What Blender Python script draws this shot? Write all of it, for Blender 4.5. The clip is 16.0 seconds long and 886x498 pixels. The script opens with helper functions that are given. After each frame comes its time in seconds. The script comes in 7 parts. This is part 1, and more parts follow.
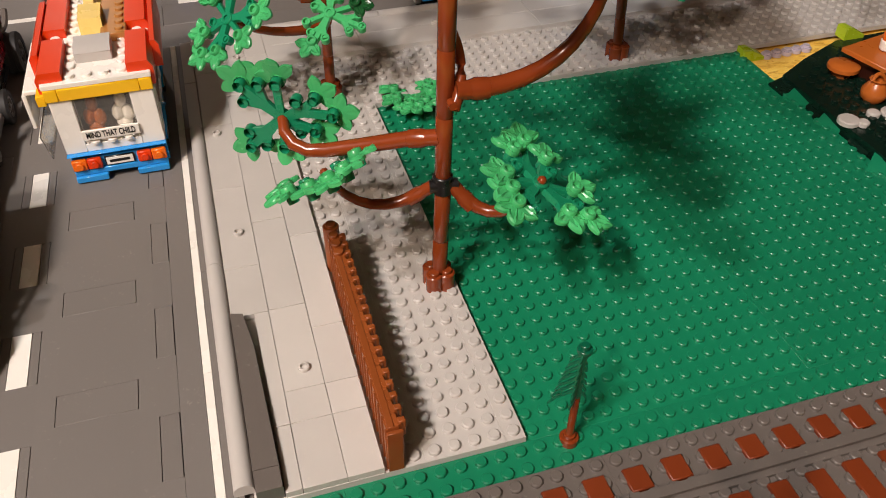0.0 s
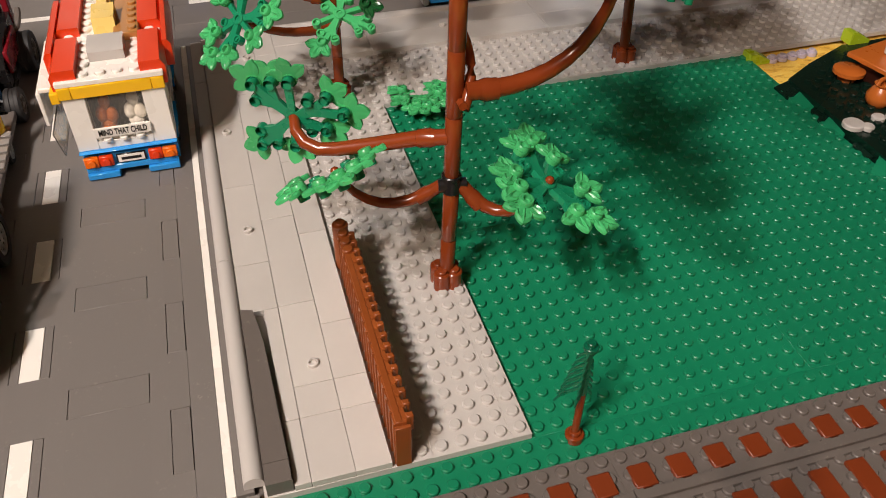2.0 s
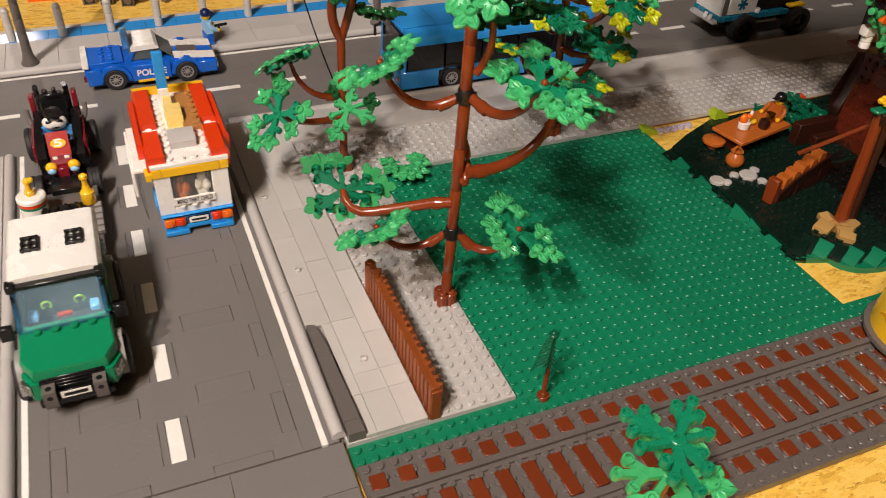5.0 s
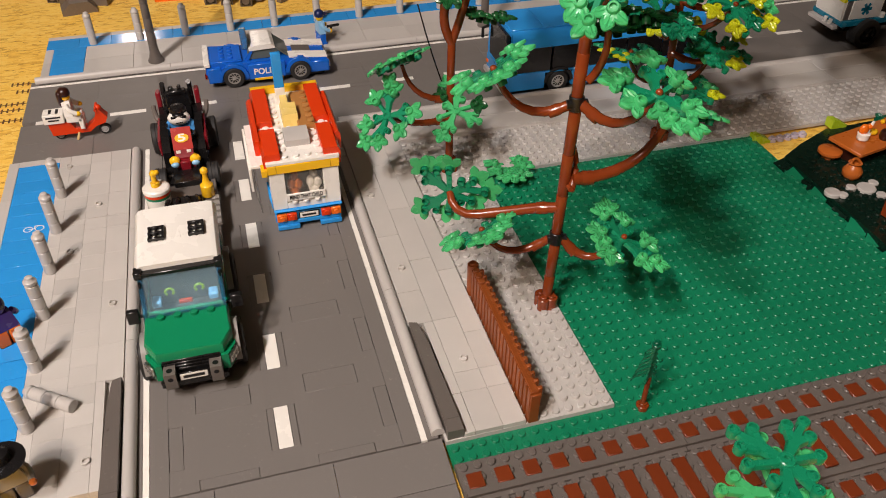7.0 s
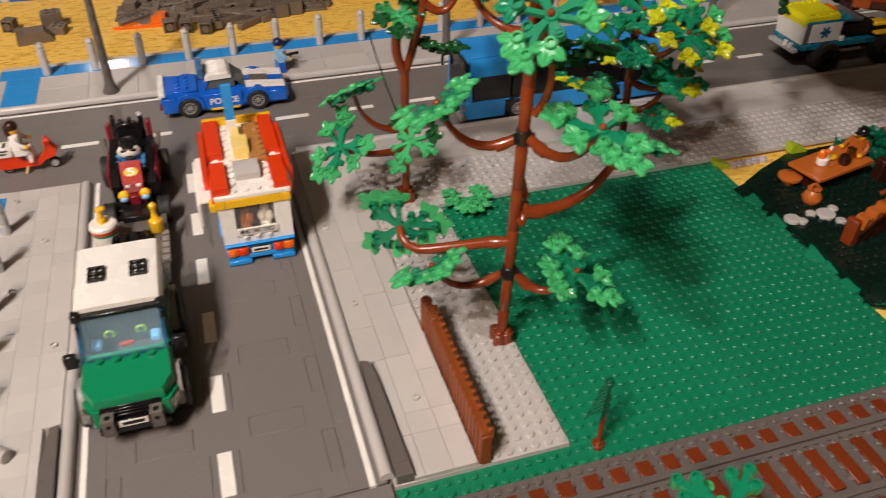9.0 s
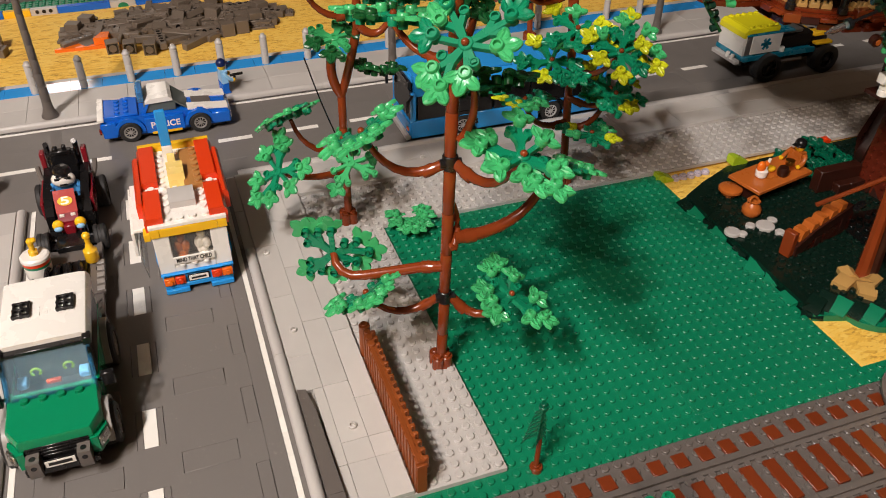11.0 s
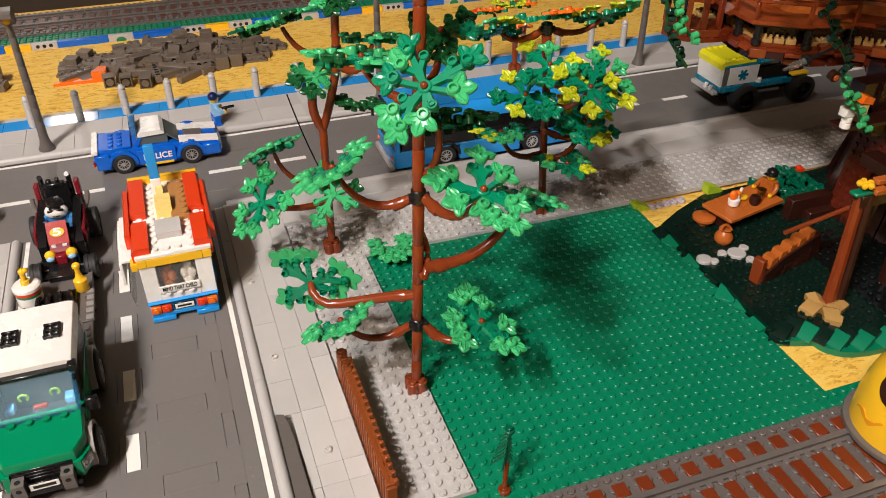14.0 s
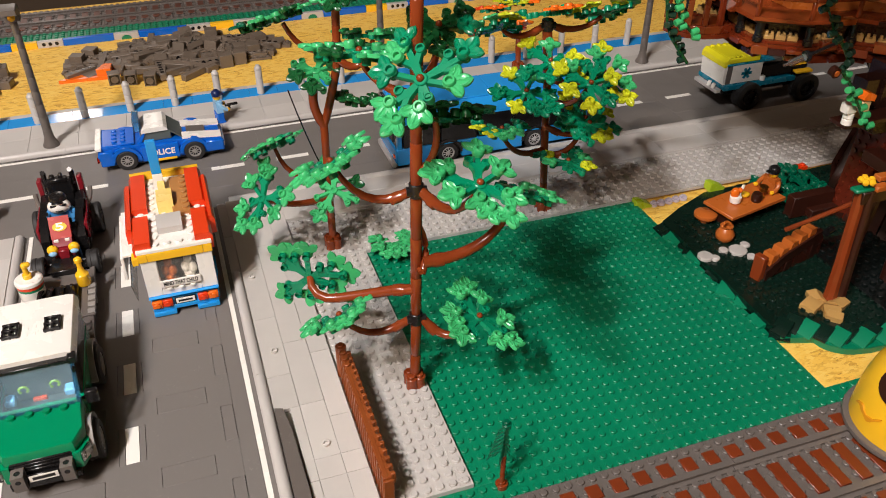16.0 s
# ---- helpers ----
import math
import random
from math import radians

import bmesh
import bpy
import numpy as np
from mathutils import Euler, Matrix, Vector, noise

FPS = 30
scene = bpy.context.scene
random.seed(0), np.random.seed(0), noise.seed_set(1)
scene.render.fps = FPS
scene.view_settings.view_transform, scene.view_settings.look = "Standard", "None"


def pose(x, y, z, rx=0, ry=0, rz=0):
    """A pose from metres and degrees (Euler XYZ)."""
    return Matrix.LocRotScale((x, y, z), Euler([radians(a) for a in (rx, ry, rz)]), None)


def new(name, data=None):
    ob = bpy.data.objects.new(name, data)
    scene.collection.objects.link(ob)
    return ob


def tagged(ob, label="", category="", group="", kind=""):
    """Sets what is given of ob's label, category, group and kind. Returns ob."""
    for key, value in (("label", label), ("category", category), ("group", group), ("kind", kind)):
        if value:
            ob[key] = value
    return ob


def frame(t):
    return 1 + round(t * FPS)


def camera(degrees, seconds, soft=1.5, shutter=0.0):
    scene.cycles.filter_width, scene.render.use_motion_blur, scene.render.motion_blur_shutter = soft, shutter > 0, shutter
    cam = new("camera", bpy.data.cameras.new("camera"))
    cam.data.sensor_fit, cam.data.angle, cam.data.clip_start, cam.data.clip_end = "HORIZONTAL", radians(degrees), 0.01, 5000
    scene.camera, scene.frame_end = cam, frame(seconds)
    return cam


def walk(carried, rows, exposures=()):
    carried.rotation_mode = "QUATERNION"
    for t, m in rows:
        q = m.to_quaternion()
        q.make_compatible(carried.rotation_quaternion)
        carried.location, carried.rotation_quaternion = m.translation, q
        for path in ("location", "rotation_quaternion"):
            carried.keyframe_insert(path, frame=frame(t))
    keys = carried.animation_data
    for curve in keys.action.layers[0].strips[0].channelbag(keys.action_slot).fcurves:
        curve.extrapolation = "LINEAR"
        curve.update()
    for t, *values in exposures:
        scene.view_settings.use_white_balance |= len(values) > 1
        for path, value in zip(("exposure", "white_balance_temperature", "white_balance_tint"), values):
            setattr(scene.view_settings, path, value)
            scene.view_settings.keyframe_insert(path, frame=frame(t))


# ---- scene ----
cam = camera(57.6, 16.0, soft=1.0, shutter=0.4)
# seconds, eye in metres, yaw, pitch, roll in degrees
PATH = [
    (0.0, -0.08500, -0.16848, 0.26379, -16.888, -41.386, 0.086),
    (0.5, -0.08513, -0.16826, 0.26495, -17.177, -41.262, 0.054),
    (1.0, -0.08587, -0.16973, 0.26607, -17.021, -41.047, 0.172),
    (1.5, -0.08700, -0.16914, 0.26585, -16.938, -41.334, 0.377),
    (2.0, -0.08816, -0.17192, 0.26520, -16.576, -41.208, 0.360),
    (2.5, -0.09114, -0.17761, 0.27255, -16.151, -40.789, -0.334),
    (3.0, -0.09536, -0.19446, 0.29016, -16.923, -39.620, 0.027),
    (3.2, -0.09963, -0.20640, 0.29191, -17.692, -39.014, 1.079),
    (5.3, -0.19817, -0.27658, 0.37472, -24.581, -38.227, 3.336),
    (5.5, -0.20784, -0.26877, 0.37702, -22.944, -38.178, 2.879),
    (6.0, -0.20326, -0.26243, 0.37207, -20.179, -38.265, 3.331),
    (6.5, -0.19177, -0.27264, 0.37885, -18.523, -38.144, 2.592),
    (7.0, -0.18696, -0.27537, 0.37251, -16.192, -38.635, 0.577),
    (7.5, -0.19335, -0.27354, 0.37419, -16.372, -38.108, 0.583),
    (8.0, -0.18885, -0.27400, 0.36876, -15.886, -37.987, 0.242),
    (8.5, -0.18274, -0.27079, 0.36983, -16.260, -37.565, 0.720),
    (9.0, -0.16348, -0.26599, 0.37380, -17.742, -37.295, 0.702),
    (9.2, -0.15021, -0.26445, 0.37316, -19.144, -37.018, 0.912),
    (11.3, -0.13329, -0.26520, 0.38094, -20.144, -36.615, 0.652),
    (11.5, -0.12987, -0.26841, 0.38019, -19.815, -36.418, 0.287),
    (12.0, -0.12954, -0.27618, 0.38548, -20.484, -35.942, 0.756),
    (12.5, -0.12614, -0.28107, 0.38836, -20.093, -35.582, -0.009),
    (13.0, -0.12746, -0.28791, 0.39253, -20.295, -35.263, 0.992),
    (13.5, -0.13209, -0.28724, 0.39066, -19.485, -35.629, 0.991),
    (14.0, -0.12369, -0.28472, 0.39532, -19.683, -35.059, 0.207),
    (14.5, -0.12513, -0.28780, 0.39320, -19.965, -35.170, 0.585),
    (15.0, -0.12932, -0.28981, 0.39528, -19.111, -34.755, -0.131),
    (15.5, -0.12144, -0.29009, 0.39085, -19.187, -35.148, -0.130),
    (16.0, -0.11953, -0.28941, 0.39246, -19.056, -34.982, 0.028),
]
walk(cam, [(t, pose(x, y, z, 0, 0, yaw) @ pose(0, 0, 0, 90 + pitch) @ pose(0, 0, 0, 0, 0, roll)) for t, x, y, z, yaw, pitch, roll in PATH],
     ((0.0, 0.08, 6750, 15), (3.2, 0.05, 6750, 15), (5.5, 0.0, 6650, 14), (6.3, -0.22, 6650, 15), (7.0, -0.08, 6650, 15), (9.0, -0.08, 6650, 15), (11.5, 0.08, 6450, 12.5), (13.0, 0.17, 6300, 12), (16.0, 0.21, 6280, 12)))


# ---- light ----
U = 0.008  # one stud
world = bpy.data.worlds.new("room_air")
world.use_nodes = True
world.node_tree.nodes["Background"].inputs[0].default_value = (1.0, 0.6, 0.34, 1)
world.node_tree.nodes["Background"].inputs[1].default_value = 0.002
scene.world = world


def lamp(name, place, power, size, colour):
    data = bpy.data.lights.new(name, "POINT")
    data.energy, data.shadow_soft_size, data.color = power, size, colour
    ob = new(name, data)
    ob.location = place
    return ob


# a row of three bulbs under the ceiling, the cooler one at its north end
for place, power, tone in (((-0.93, -0.45, 1.62), 58.0, (1.0, 0.985, 0.965)), ((-1.02, -0.78, 1.62), 89.0, (1.0, 0.925, 0.86)), ((-1.12, -1.10, 1.62), 68.0, (1.0, 0.83, 0.68))):
    lamp("ceiling_bulb", place, power, 0.05, tone)
lamp("far_lamp", (-0.438, 2.196, 0.68), 3.2, 0.055, (1.0, 0.88, 0.76))
scene.view_settings.exposure = 0.0


# ---- materials ----
def rgb(r, g, b):
    def lin(c):
        c /= 255
        return c / 12.92 if c <= 0.04045 else ((c + 0.055) / 1.055) ** 2.4
    return (lin(r), lin(g), lin(b), 1)


class Nodes:
    def __init__(self, name):
        self.mat = bpy.data.materials.new(name)
        self.mat.use_nodes = True
        self.tree = self.mat.node_tree
        self.bsdf = self.tree.nodes["Principled BSDF"]

    def add(self, kind, **sets):
        node = self.tree.nodes.new(kind)
        for key, value in sets.items():
            node.inputs[key].default_value = value
        return node

    def link(self, a, b):
        self.tree.links.new(a, b)

    def math(self, op, a, b):
        node = self.tree.nodes.new("ShaderNodeMath")
        node.operation = op
        for i, value in enumerate((a, b)):
            if isinstance(value, (int, float)):
                node.inputs[i].default_value = value
            else:
                self.link(value, node.inputs[i])
        return node.outputs[0]

    def mix(self, fac, a, b):
        node = self.tree.nodes.new("ShaderNodeMix")
        node.data_type = "RGBA"
        for i, value in ((0, fac), (6, a), (7, b)):
            if isinstance(value, (int, float, tuple)):
                node.inputs[i].default_value = value
            else:
                self.link(value, node.inputs[i])
        return node.outputs[2]

    def where(self):
        """Object coordinates, moved by chance from object to object."""
        tc = self.tree.nodes.new("ShaderNodeTexCoord")
        info = self.tree.nodes.new("ShaderNodeObjectInfo")
        plus = self.tree.nodes.new("ShaderNodeVectorMath")
        plus.operation = "ADD"
        self.link(tc.outputs["Object"], plus.inputs[0])
        self.link(info.outputs["Random"], plus.inputs[1])
        self.random = info.outputs["Random"]
        return plus.outputs[0]

    def noise(self, vec, scale, detail=3.0, rough=0.55):
        node = self.add("ShaderNodeTexNoise", Scale=scale, Detail=detail, Roughness=rough)
        self.link(vec, node.inputs["Vector"])
        return node.outputs["Fac"]

    def ramp(self, fac, stops):
        node = self.tree.nodes.new("ShaderNodeValToRGB")
        el = node.color_ramp.elements
        while len(el) < len(stops):
            el.new(0.5)
        for e, (p, c) in zip(el, stops):
            e.position, e.color = p, c
        self.link(fac, node.inputs[0])
        return node.outputs[0]


def plastic(name, colour, rough=0.28, vary=0.06, dust=0.0, wear=0.25, gloss=0.5):
    """Moulded ABS: shade differs a little from piece to piece, faint scuffs, fine dust."""
    n = Nodes(name)
    vec = n.where()
    big = n.noise(vec, 45.0, 4.0)
    fine = n.noise(vec, 900.0, 2.0)
    dark = tuple(c * (1 - 2.2 * vary) for c in colour[:3]) + (1,)
    light = tuple(min(1, c * (1 + vary)) for c in colour[:3]) + (1,)
    tone = n.math("ADD", n.math("MULTIPLY", n.random, 0.5), n.math("MULTIPLY", big, 0.5))
    base = n.mix(tone, dark, light)
    if dust:
        speck = n.ramp(n.noise(vec, 420.0, 4.0, 0.7), [(0.60, (0, 0, 0, 1)), (0.74, (1, 1, 1, 1))])
        patch = n.ramp(n.noise(vec, 30.0, 3.0), [(0.42, (0, 0, 0, 1)), (0.66, (1, 1, 1, 1))])
        base = n.mix(n.math("MULTIPLY", n.math("MULTIPLY", speck, patch), dust), base, (0.62, 0.56, 0.48, 1))
    n.link(base, n.bsdf.inputs["Base Color"])
    n.link(n.math("ADD", n.math("MULTIPLY", big, wear), rough - wear * 0.45), n.bsdf.inputs["Roughness"])
    bump = n.add("ShaderNodeBump", Strength=0.06, Distance=0.0004)
    n.link(n.math("ADD", n.math("MULTIPLY", fine, 0.4), big), bump.inputs["Height"])
    n.link(bump.outputs[0], n.bsdf.inputs["Normal"])
    n.bsdf.inputs["Specular IOR Level"].default_value = gloss
    return n.mat


def clear_plastic(name, colour, rough=0.05):
    n = Nodes(name)
    vec = n.where()
    n.bsdf.inputs["Base Color"].default_value = colour
    n.bsdf.inputs["Transmission Weight"].default_value = 0.92
    n.bsdf.inputs["IOR"].default_value = 1.2
    n.bsdf.inputs["Specular IOR Level"].default_value = 0.3
    n.link(n.math("ADD", n.math("MULTIPLY", n.noise(vec, 300.0), 0.1), rough), n.bsdf.inputs["Roughness"])
    return n.mat


def metallic(name, colour, rough=0.25):
    n = Nodes(name)
    vec = n.where()
    n.bsdf.inputs["Base Color"].default_value = colour
    n.bsdf.inputs["Metallic"].default_value = 1.0
    n.link(n.math("ADD", n.math("MULTIPLY", n.noise(vec, 200.0), 0.2), rough - 0.1), n.bsdf.inputs["Roughness"])
    return n.mat


def rubber(name):
    n = Nodes(name)
    vec = n.where()
    n.link(n.mix(n.noise(vec, 150.0), (0.008, 0.008, 0.009, 1), (0.028, 0.026, 0.025, 1)), n.bsdf.inputs["Base Color"])
    n.bsdf.inputs["Roughness"].default_value = 0.62
    return n.mat


def strand_board(name):
    """Oriented strand board: long pale flakes with darker gaps."""
    n = Nodes(name)
    tc = n.tree.nodes.new("ShaderNodeTexCoord")
    layers = []
    for turn, scale in ((0.35, 1.0), (1.0, 1.2), (-0.3, 0.85)):
        mp = n.add("ShaderNodeMapping")
        mp.inputs["Rotation"].default_value = (0, 0, turn)
        mp.inputs["Scale"].default_value = (120 * scale, 330 * scale, 60)
        n.link(tc.outputs["Object"], mp.inputs["Vector"])
        vo = n.add("ShaderNodeTexVoronoi", Scale=1.0)
        vo.inputs["Randomness"].default_value = 1.0
        warp = n.tree.nodes.new("ShaderNodeVectorMath")
        warp.operation = "ADD"
        n.link(mp.outputs[0], warp.inputs[0])
        nz = n.add("ShaderNodeTexNoise", Scale=1.3, Detail=3.0)
        n.link(mp.outputs[0], nz.inputs["Vector"])
        grow = n.tree.nodes.new("ShaderNodeVectorMath")
        grow.operation = "SCALE"
        grow.inputs["Scale"].default_value = 1.8
        n.link(nz.outputs["Color"], grow.inputs[0])
        n.link(grow.outputs[0], warp.inputs[1])
        n.link(warp.outputs[0], vo.inputs["Vector"])
        sep = n.tree.nodes.new("ShaderNodeSeparateColor")
        n.link(vo.outputs["Color"], sep.inputs[0])
        layers.append((sep.outputs[0], vo.outputs["Distance"], mp.outputs[0]))
    big = n.noise(tc.outputs["Object"], 14.0, 4.0)
    pick = n.math("GREATER_THAN", layers[1][0], 0.6)
    shade = n.mix(pick, layers[0][0], layers[1][0])
    pick2 = n.math("GREATER_THAN", layers[2][0], 0.72)
    shade = n.mix(pick2, shade, layers[2][0])
    grain = n.noise(layers[0][2], 5.0, 5.0, 0.7)
    tone = n.math("ADD", n.math("MULTIPLY", shade, 0.45), n.math("ADD", n.math("MULTIPLY", grain, 0.35), n.math("MULTIPLY", big, 0.2)))
    fleck = n.ramp(n.noise(layers[1][2], 1.7, 5.0, 0.78), [(0.57, (0, 0, 0, 1)), (0.66, (1, 1, 1, 1))])
    tone = n.math("SUBTRACT", tone, n.math("MULTIPLY", fleck, 0.26))
    col = n.ramp(tone, [(0.12, rgb(124, 76, 20)), (0.3, rgb(214, 158, 56)), (0.58, rgb(244, 196, 82)), (0.85, rgb(250, 218, 122))])
    n.link(col, n.bsdf.inputs["Base Color"])
    n.bsdf.inputs["Roughness"].default_value = 0.6
    bump = n.add("ShaderNodeBump", Strength=0.5, Distance=0.0006)
    n.link(tone, bump.inputs["Height"])
    n.link(bump.outputs[0], n.bsdf.inputs["Normal"])
    return n.mat


def plain_paint(name, a, b, rough=0.8, scale=6.0):
    n = Nodes(name)
    vec = n.where()
    n.link(n.mix(n.noise(vec, scale, 5.0), a, b), n.bsdf.inputs["Base Color"])
    n.bsdf.inputs["Roughness"].default_value = rough
    return n.mat


LIGHT_GREY = plastic("light_grey_plastic", rgb(188, 183, 178), 0.3, 0.04, dust=0.3, wear=0.12)
TILE_GREY = plastic("pale_grey_tile_plastic", rgb(196, 191, 185), 0.36, 0.08, dust=0.5)
DARK_GREY = plastic("dark_grey_plastic", rgb(102, 95, 90), 0.3, 0.05, dust=0.25, wear=0.12)
ROAD_GREY = plastic("road_grey_tile_plastic", rgb(116, 111, 107), 0.4, 0.015, dust=0.2)
ROCK_GREY = plastic("rock_grey_plastic", rgb(112, 99, 86), 0.42, 0.16, dust=0.3)
GREEN = plastic("green_plastic", rgb(0, 122, 85), 0.38, 0.06, dust=0.06, wear=0.14, gloss=0.6)
DARK_GREEN = plastic("dark_green_plastic", rgb(11, 34, 26), 0.24, 0.15)
BRIGHT_GREEN = plastic("bright_green_plastic", rgb(62, 174, 106), 0.28, 0.12)
PINE = plastic("pine_green_plastic", rgb(0, 88, 62), 0.26, 0.08)
TEAL_GREEN = plastic("leaf_stem_green_plastic", rgb(8, 132, 92), 0.26, 0.1)
OLIVE_DARK = plastic("deep_leaf_green_plastic", rgb(22, 84, 42), 0.26, 0.15)
YELLOW_LEAF = plastic("leaf_yellow_plastic", rgb(200, 206, 34), 0.24, 0.1)
LIME = plastic("lime_plastic", rgb(170, 196, 40), 0.26, 0.08)
BROWN = plastic("reddish_brown_plastic", rgb(130, 56, 24), 0.2, 0.12, wear=0.16)
FENCE_BROWN = plastic("fence_brown_plastic", rgb(144, 72, 28), 0.42, 0.16)
DARK_BROWN = plastic("dark_brown_plastic", rgb(50, 22, 14), 0.3, 0.15)
SLEEPER_BROWN = plastic("sleeper_brown_plastic", rgb(118, 50, 22), 0.36, 0.1, wear=0.12)
NOUGAT = plastic("medium_nougat_plastic", rgb(184, 98, 38), 0.28, 0.1)
TAN = plastic("tan_plastic", rgb(214, 184, 128), 0.3, 0.08)
BLACK = plastic("black_plastic", rgb(24, 23, 24), 0.25, 0.1)
WHITE = plastic("white_plastic", rgb(238, 234, 226), 0.26, 0.03)
BLUE = plastic("bright_blue_plastic", rgb(16, 100, 206), 0.2, 0.05)
AZURE = plastic("azure_blue_plastic", rgb(40, 150, 226), 0.12, 0.05, dust=0.15, wear=0.1)
SKY = plastic("light_blue_plastic", rgb(140, 190, 226), 0.26, 0.04)
TEAL = plastic("teal_blue_plastic", rgb(20, 122, 148), 0.26, 0.04)
CREAM = plastic("cream_yellow_plastic", rgb(238, 206, 118), 0.26, 0.04)
CAR_GREEN = plastic("glossy_green_plastic", rgb(0, 128, 84), 0.2, 0.04)
RED = plastic("red_plastic", rgb(222, 60, 10), 0.34, 0.05)
DARK_RED = plastic("dark_red_plastic", rgb(128, 22, 34), 0.26, 0.06)
YELLOW = plastic("yellow_plastic", rgb(244, 190, 34), 0.22, 0.04)
ACID = plastic("acid_yellow_plastic", rgb(232, 222, 30), 0.22, 0.04)
ORANGE = plastic("orange_plastic", rgb(240, 112, 24), 0.24, 0.05)
PURPLE = plastic("purple_plastic", rgb(66, 40, 120), 0.24, 0.05)
MID_GREY = plastic("mid_grey_plastic", rgb(146, 142, 138), 0.32, 0.06)
SILVER = plastic("silver_plastic", rgb(172, 170, 168), 0.3, 0.06)
CHROME = metallic("chrome_plastic", (0.6, 0.59, 0.57, 1), 0.3)
PEARL_GOLD = metallic("pearl_gold_plastic", (0.66, 0.34, 0.08, 1), 0.3)
TYRE = rubber("tyre_rubber")
GLASS = clear_plastic("smoky_clear_plastic", (0.62, 0.6, 0.56, 1))
BLUE_GLASS = clear_plastic("blue_clear_plastic", (0.58, 0.82, 0.95, 1))
DEEP_BLUE_GLASS = clear_plastic("deep_blue_clear_plastic", (0.16, 0.56, 0.92, 1), 0.12)
GREY_GLASS = plastic("grey_window_plastic", rgb(92, 100, 98), 0.12, 0.05)
DARK_GLASS = plastic("black_window_plastic", rgb(18, 17, 18), 0.12, 0.05)
RED_LENS = clear_plastic("red_clear_plastic", (0.8, 0.05, 0.02, 1))
BOARD = strand_board("strand_board")
WALL_PAINT = plain_paint("wall_paint", (0.075, 0.05, 0.03, 1), (0.1, 0.066, 0.04, 1))
FLOOR_WOOD = plain_paint("dark_floor_wood", (0.03, 0.02, 0.014, 1), (0.07, 0.045, 0.03, 1), 0.5, 20.0)
PRINT = plastic("black_print", rgb(26, 24, 24), 0.3, 0.03)


# ---- building blocks, in studs ----
class M:
    """A mesh being collected: vertices and faces in studs."""

    def __init__(self):
        self.v, self.f, self.k = [], [], []

    def add(self, verts, faces, k=0, m=None):
        n = len(self.v)
        if m is not None:
            verts = [m @ Vector(p) for p in verts]
        self.v += [tuple(p) for p in verts]
        self.f += [tuple(i + n for i in q) for q in faces]
        self.k += [k] * len(faces)
        return self

    def box(self, x0, x1, y0, y1, z0, z1, b=0.03, k=0, m=None):
        b = min(b, (x1 - x0) / 2.01, (y1 - y0) / 2.01, (z1 - z0) / 2.01)
        if b <= 0:
            vs = [(x, y, z) for x in (x0, x1) for y in (y0, y1) for z in (z0, z1)]
            return self.add(vs, [(0, 1, 3, 2), (4, 6, 7, 5), (0, 4, 5, 1), (2, 3, 7, 6), (0, 2, 6, 4), (1, 5, 7, 3)], k, m)
        vs, idx = [], {}
        for sx in (0, 1):
            for sy in (0, 1):
                for sz in (0, 1):
                    for ax in range(3):
                        p = [x1 - b if sx else x0 + b, y1 - b if sy else y0 + b, z1 - b if sz else z0 + b]
                        p[ax] = ((x0, x1)[sx], (y0, y1)[sy], (z0, z1)[sz])[ax]
                        idx[sx, sy, sz, ax] = len(vs)
                        vs.append(p)
        fs = []
        for ax in range(3):
            a, c = [i for i in range(3) if i != ax]
            for s in (0, 1):
                loop = []
                for u, w in ((0, 0), (1, 0), (1, 1), (0, 1)):
                    key = [0, 0, 0]
                    key[ax], key[a], key[c] = s, u, w
                    loop.append(idx[(*key, ax)])
                flip = (s == 1) == (ax == 1)
                fs.append(tuple(loop[::-1] if flip else loop))
            for u in (0, 1):
                for w in (0, 1):
                    q = []
                    for s in (0, 1):
                        key = [0, 0, 0]
                        key[ax], key[a], key[c] = s, u, w
                        q.append([idx[(*key, a)], idx[(*key, c)]])
                    fs.append((q[0][0], q[1][0], q[1][1], q[0][1]))
        for sx in (0, 1):
            for sy in (0, 1):
                for sz in (0, 1):
                    fs.append(tuple(idx[sx, sy, sz, ax] for ax in range(3)))
        return self.add(vs, fs, k, m)

    def lathe(self, prof, n=12, k=0, m=None, cap=True):
        """Profile of (radius, height), turned about z."""
        vs, fs, c = [], [], len(prof)
        for i in range(n):
            a = 2 * math.pi * i / n
            vs += [(r * math.cos(a), r * math.sin(a), z) for r, z in prof]
        for i in range(n):
            j = (i + 1) % n
            fs += [(i * c + q, j * c + q, j * c + q + 1, i * c + q + 1) for q in range(c - 1)]
        if cap:
            fs.append(tuple(i * c for i in range(n))[::-1])
            fs.append(tuple(i * c + c - 1 for i in range(n)))
        return self.add(vs, fs, k, m)

    def cyl(self, x, y, z0, z1, r, n=12, k=0, b=0.03, m=None):
        t = Matrix.Translation((x, y, 0))
        return self.lathe([(r, z0), (r, z1 - b), (r - b, z1)], n, k, m @ t if m is not None else t)

    def studs(self, x0, x1, y0, y1, z, k=0, n=10, m=None, hollow=False):
        for i in range(round(x1 - x0)):
            for j in range(round(y1 - y0)):
                t = Matrix.Translation((x0 + i + 0.5, y0 + j + 0.5, z))
                self.lathe([(0.305, 0), (0.305, 0.16), (0.255, 0.215)], n, k, m @ t if m is not None else t)
        return self

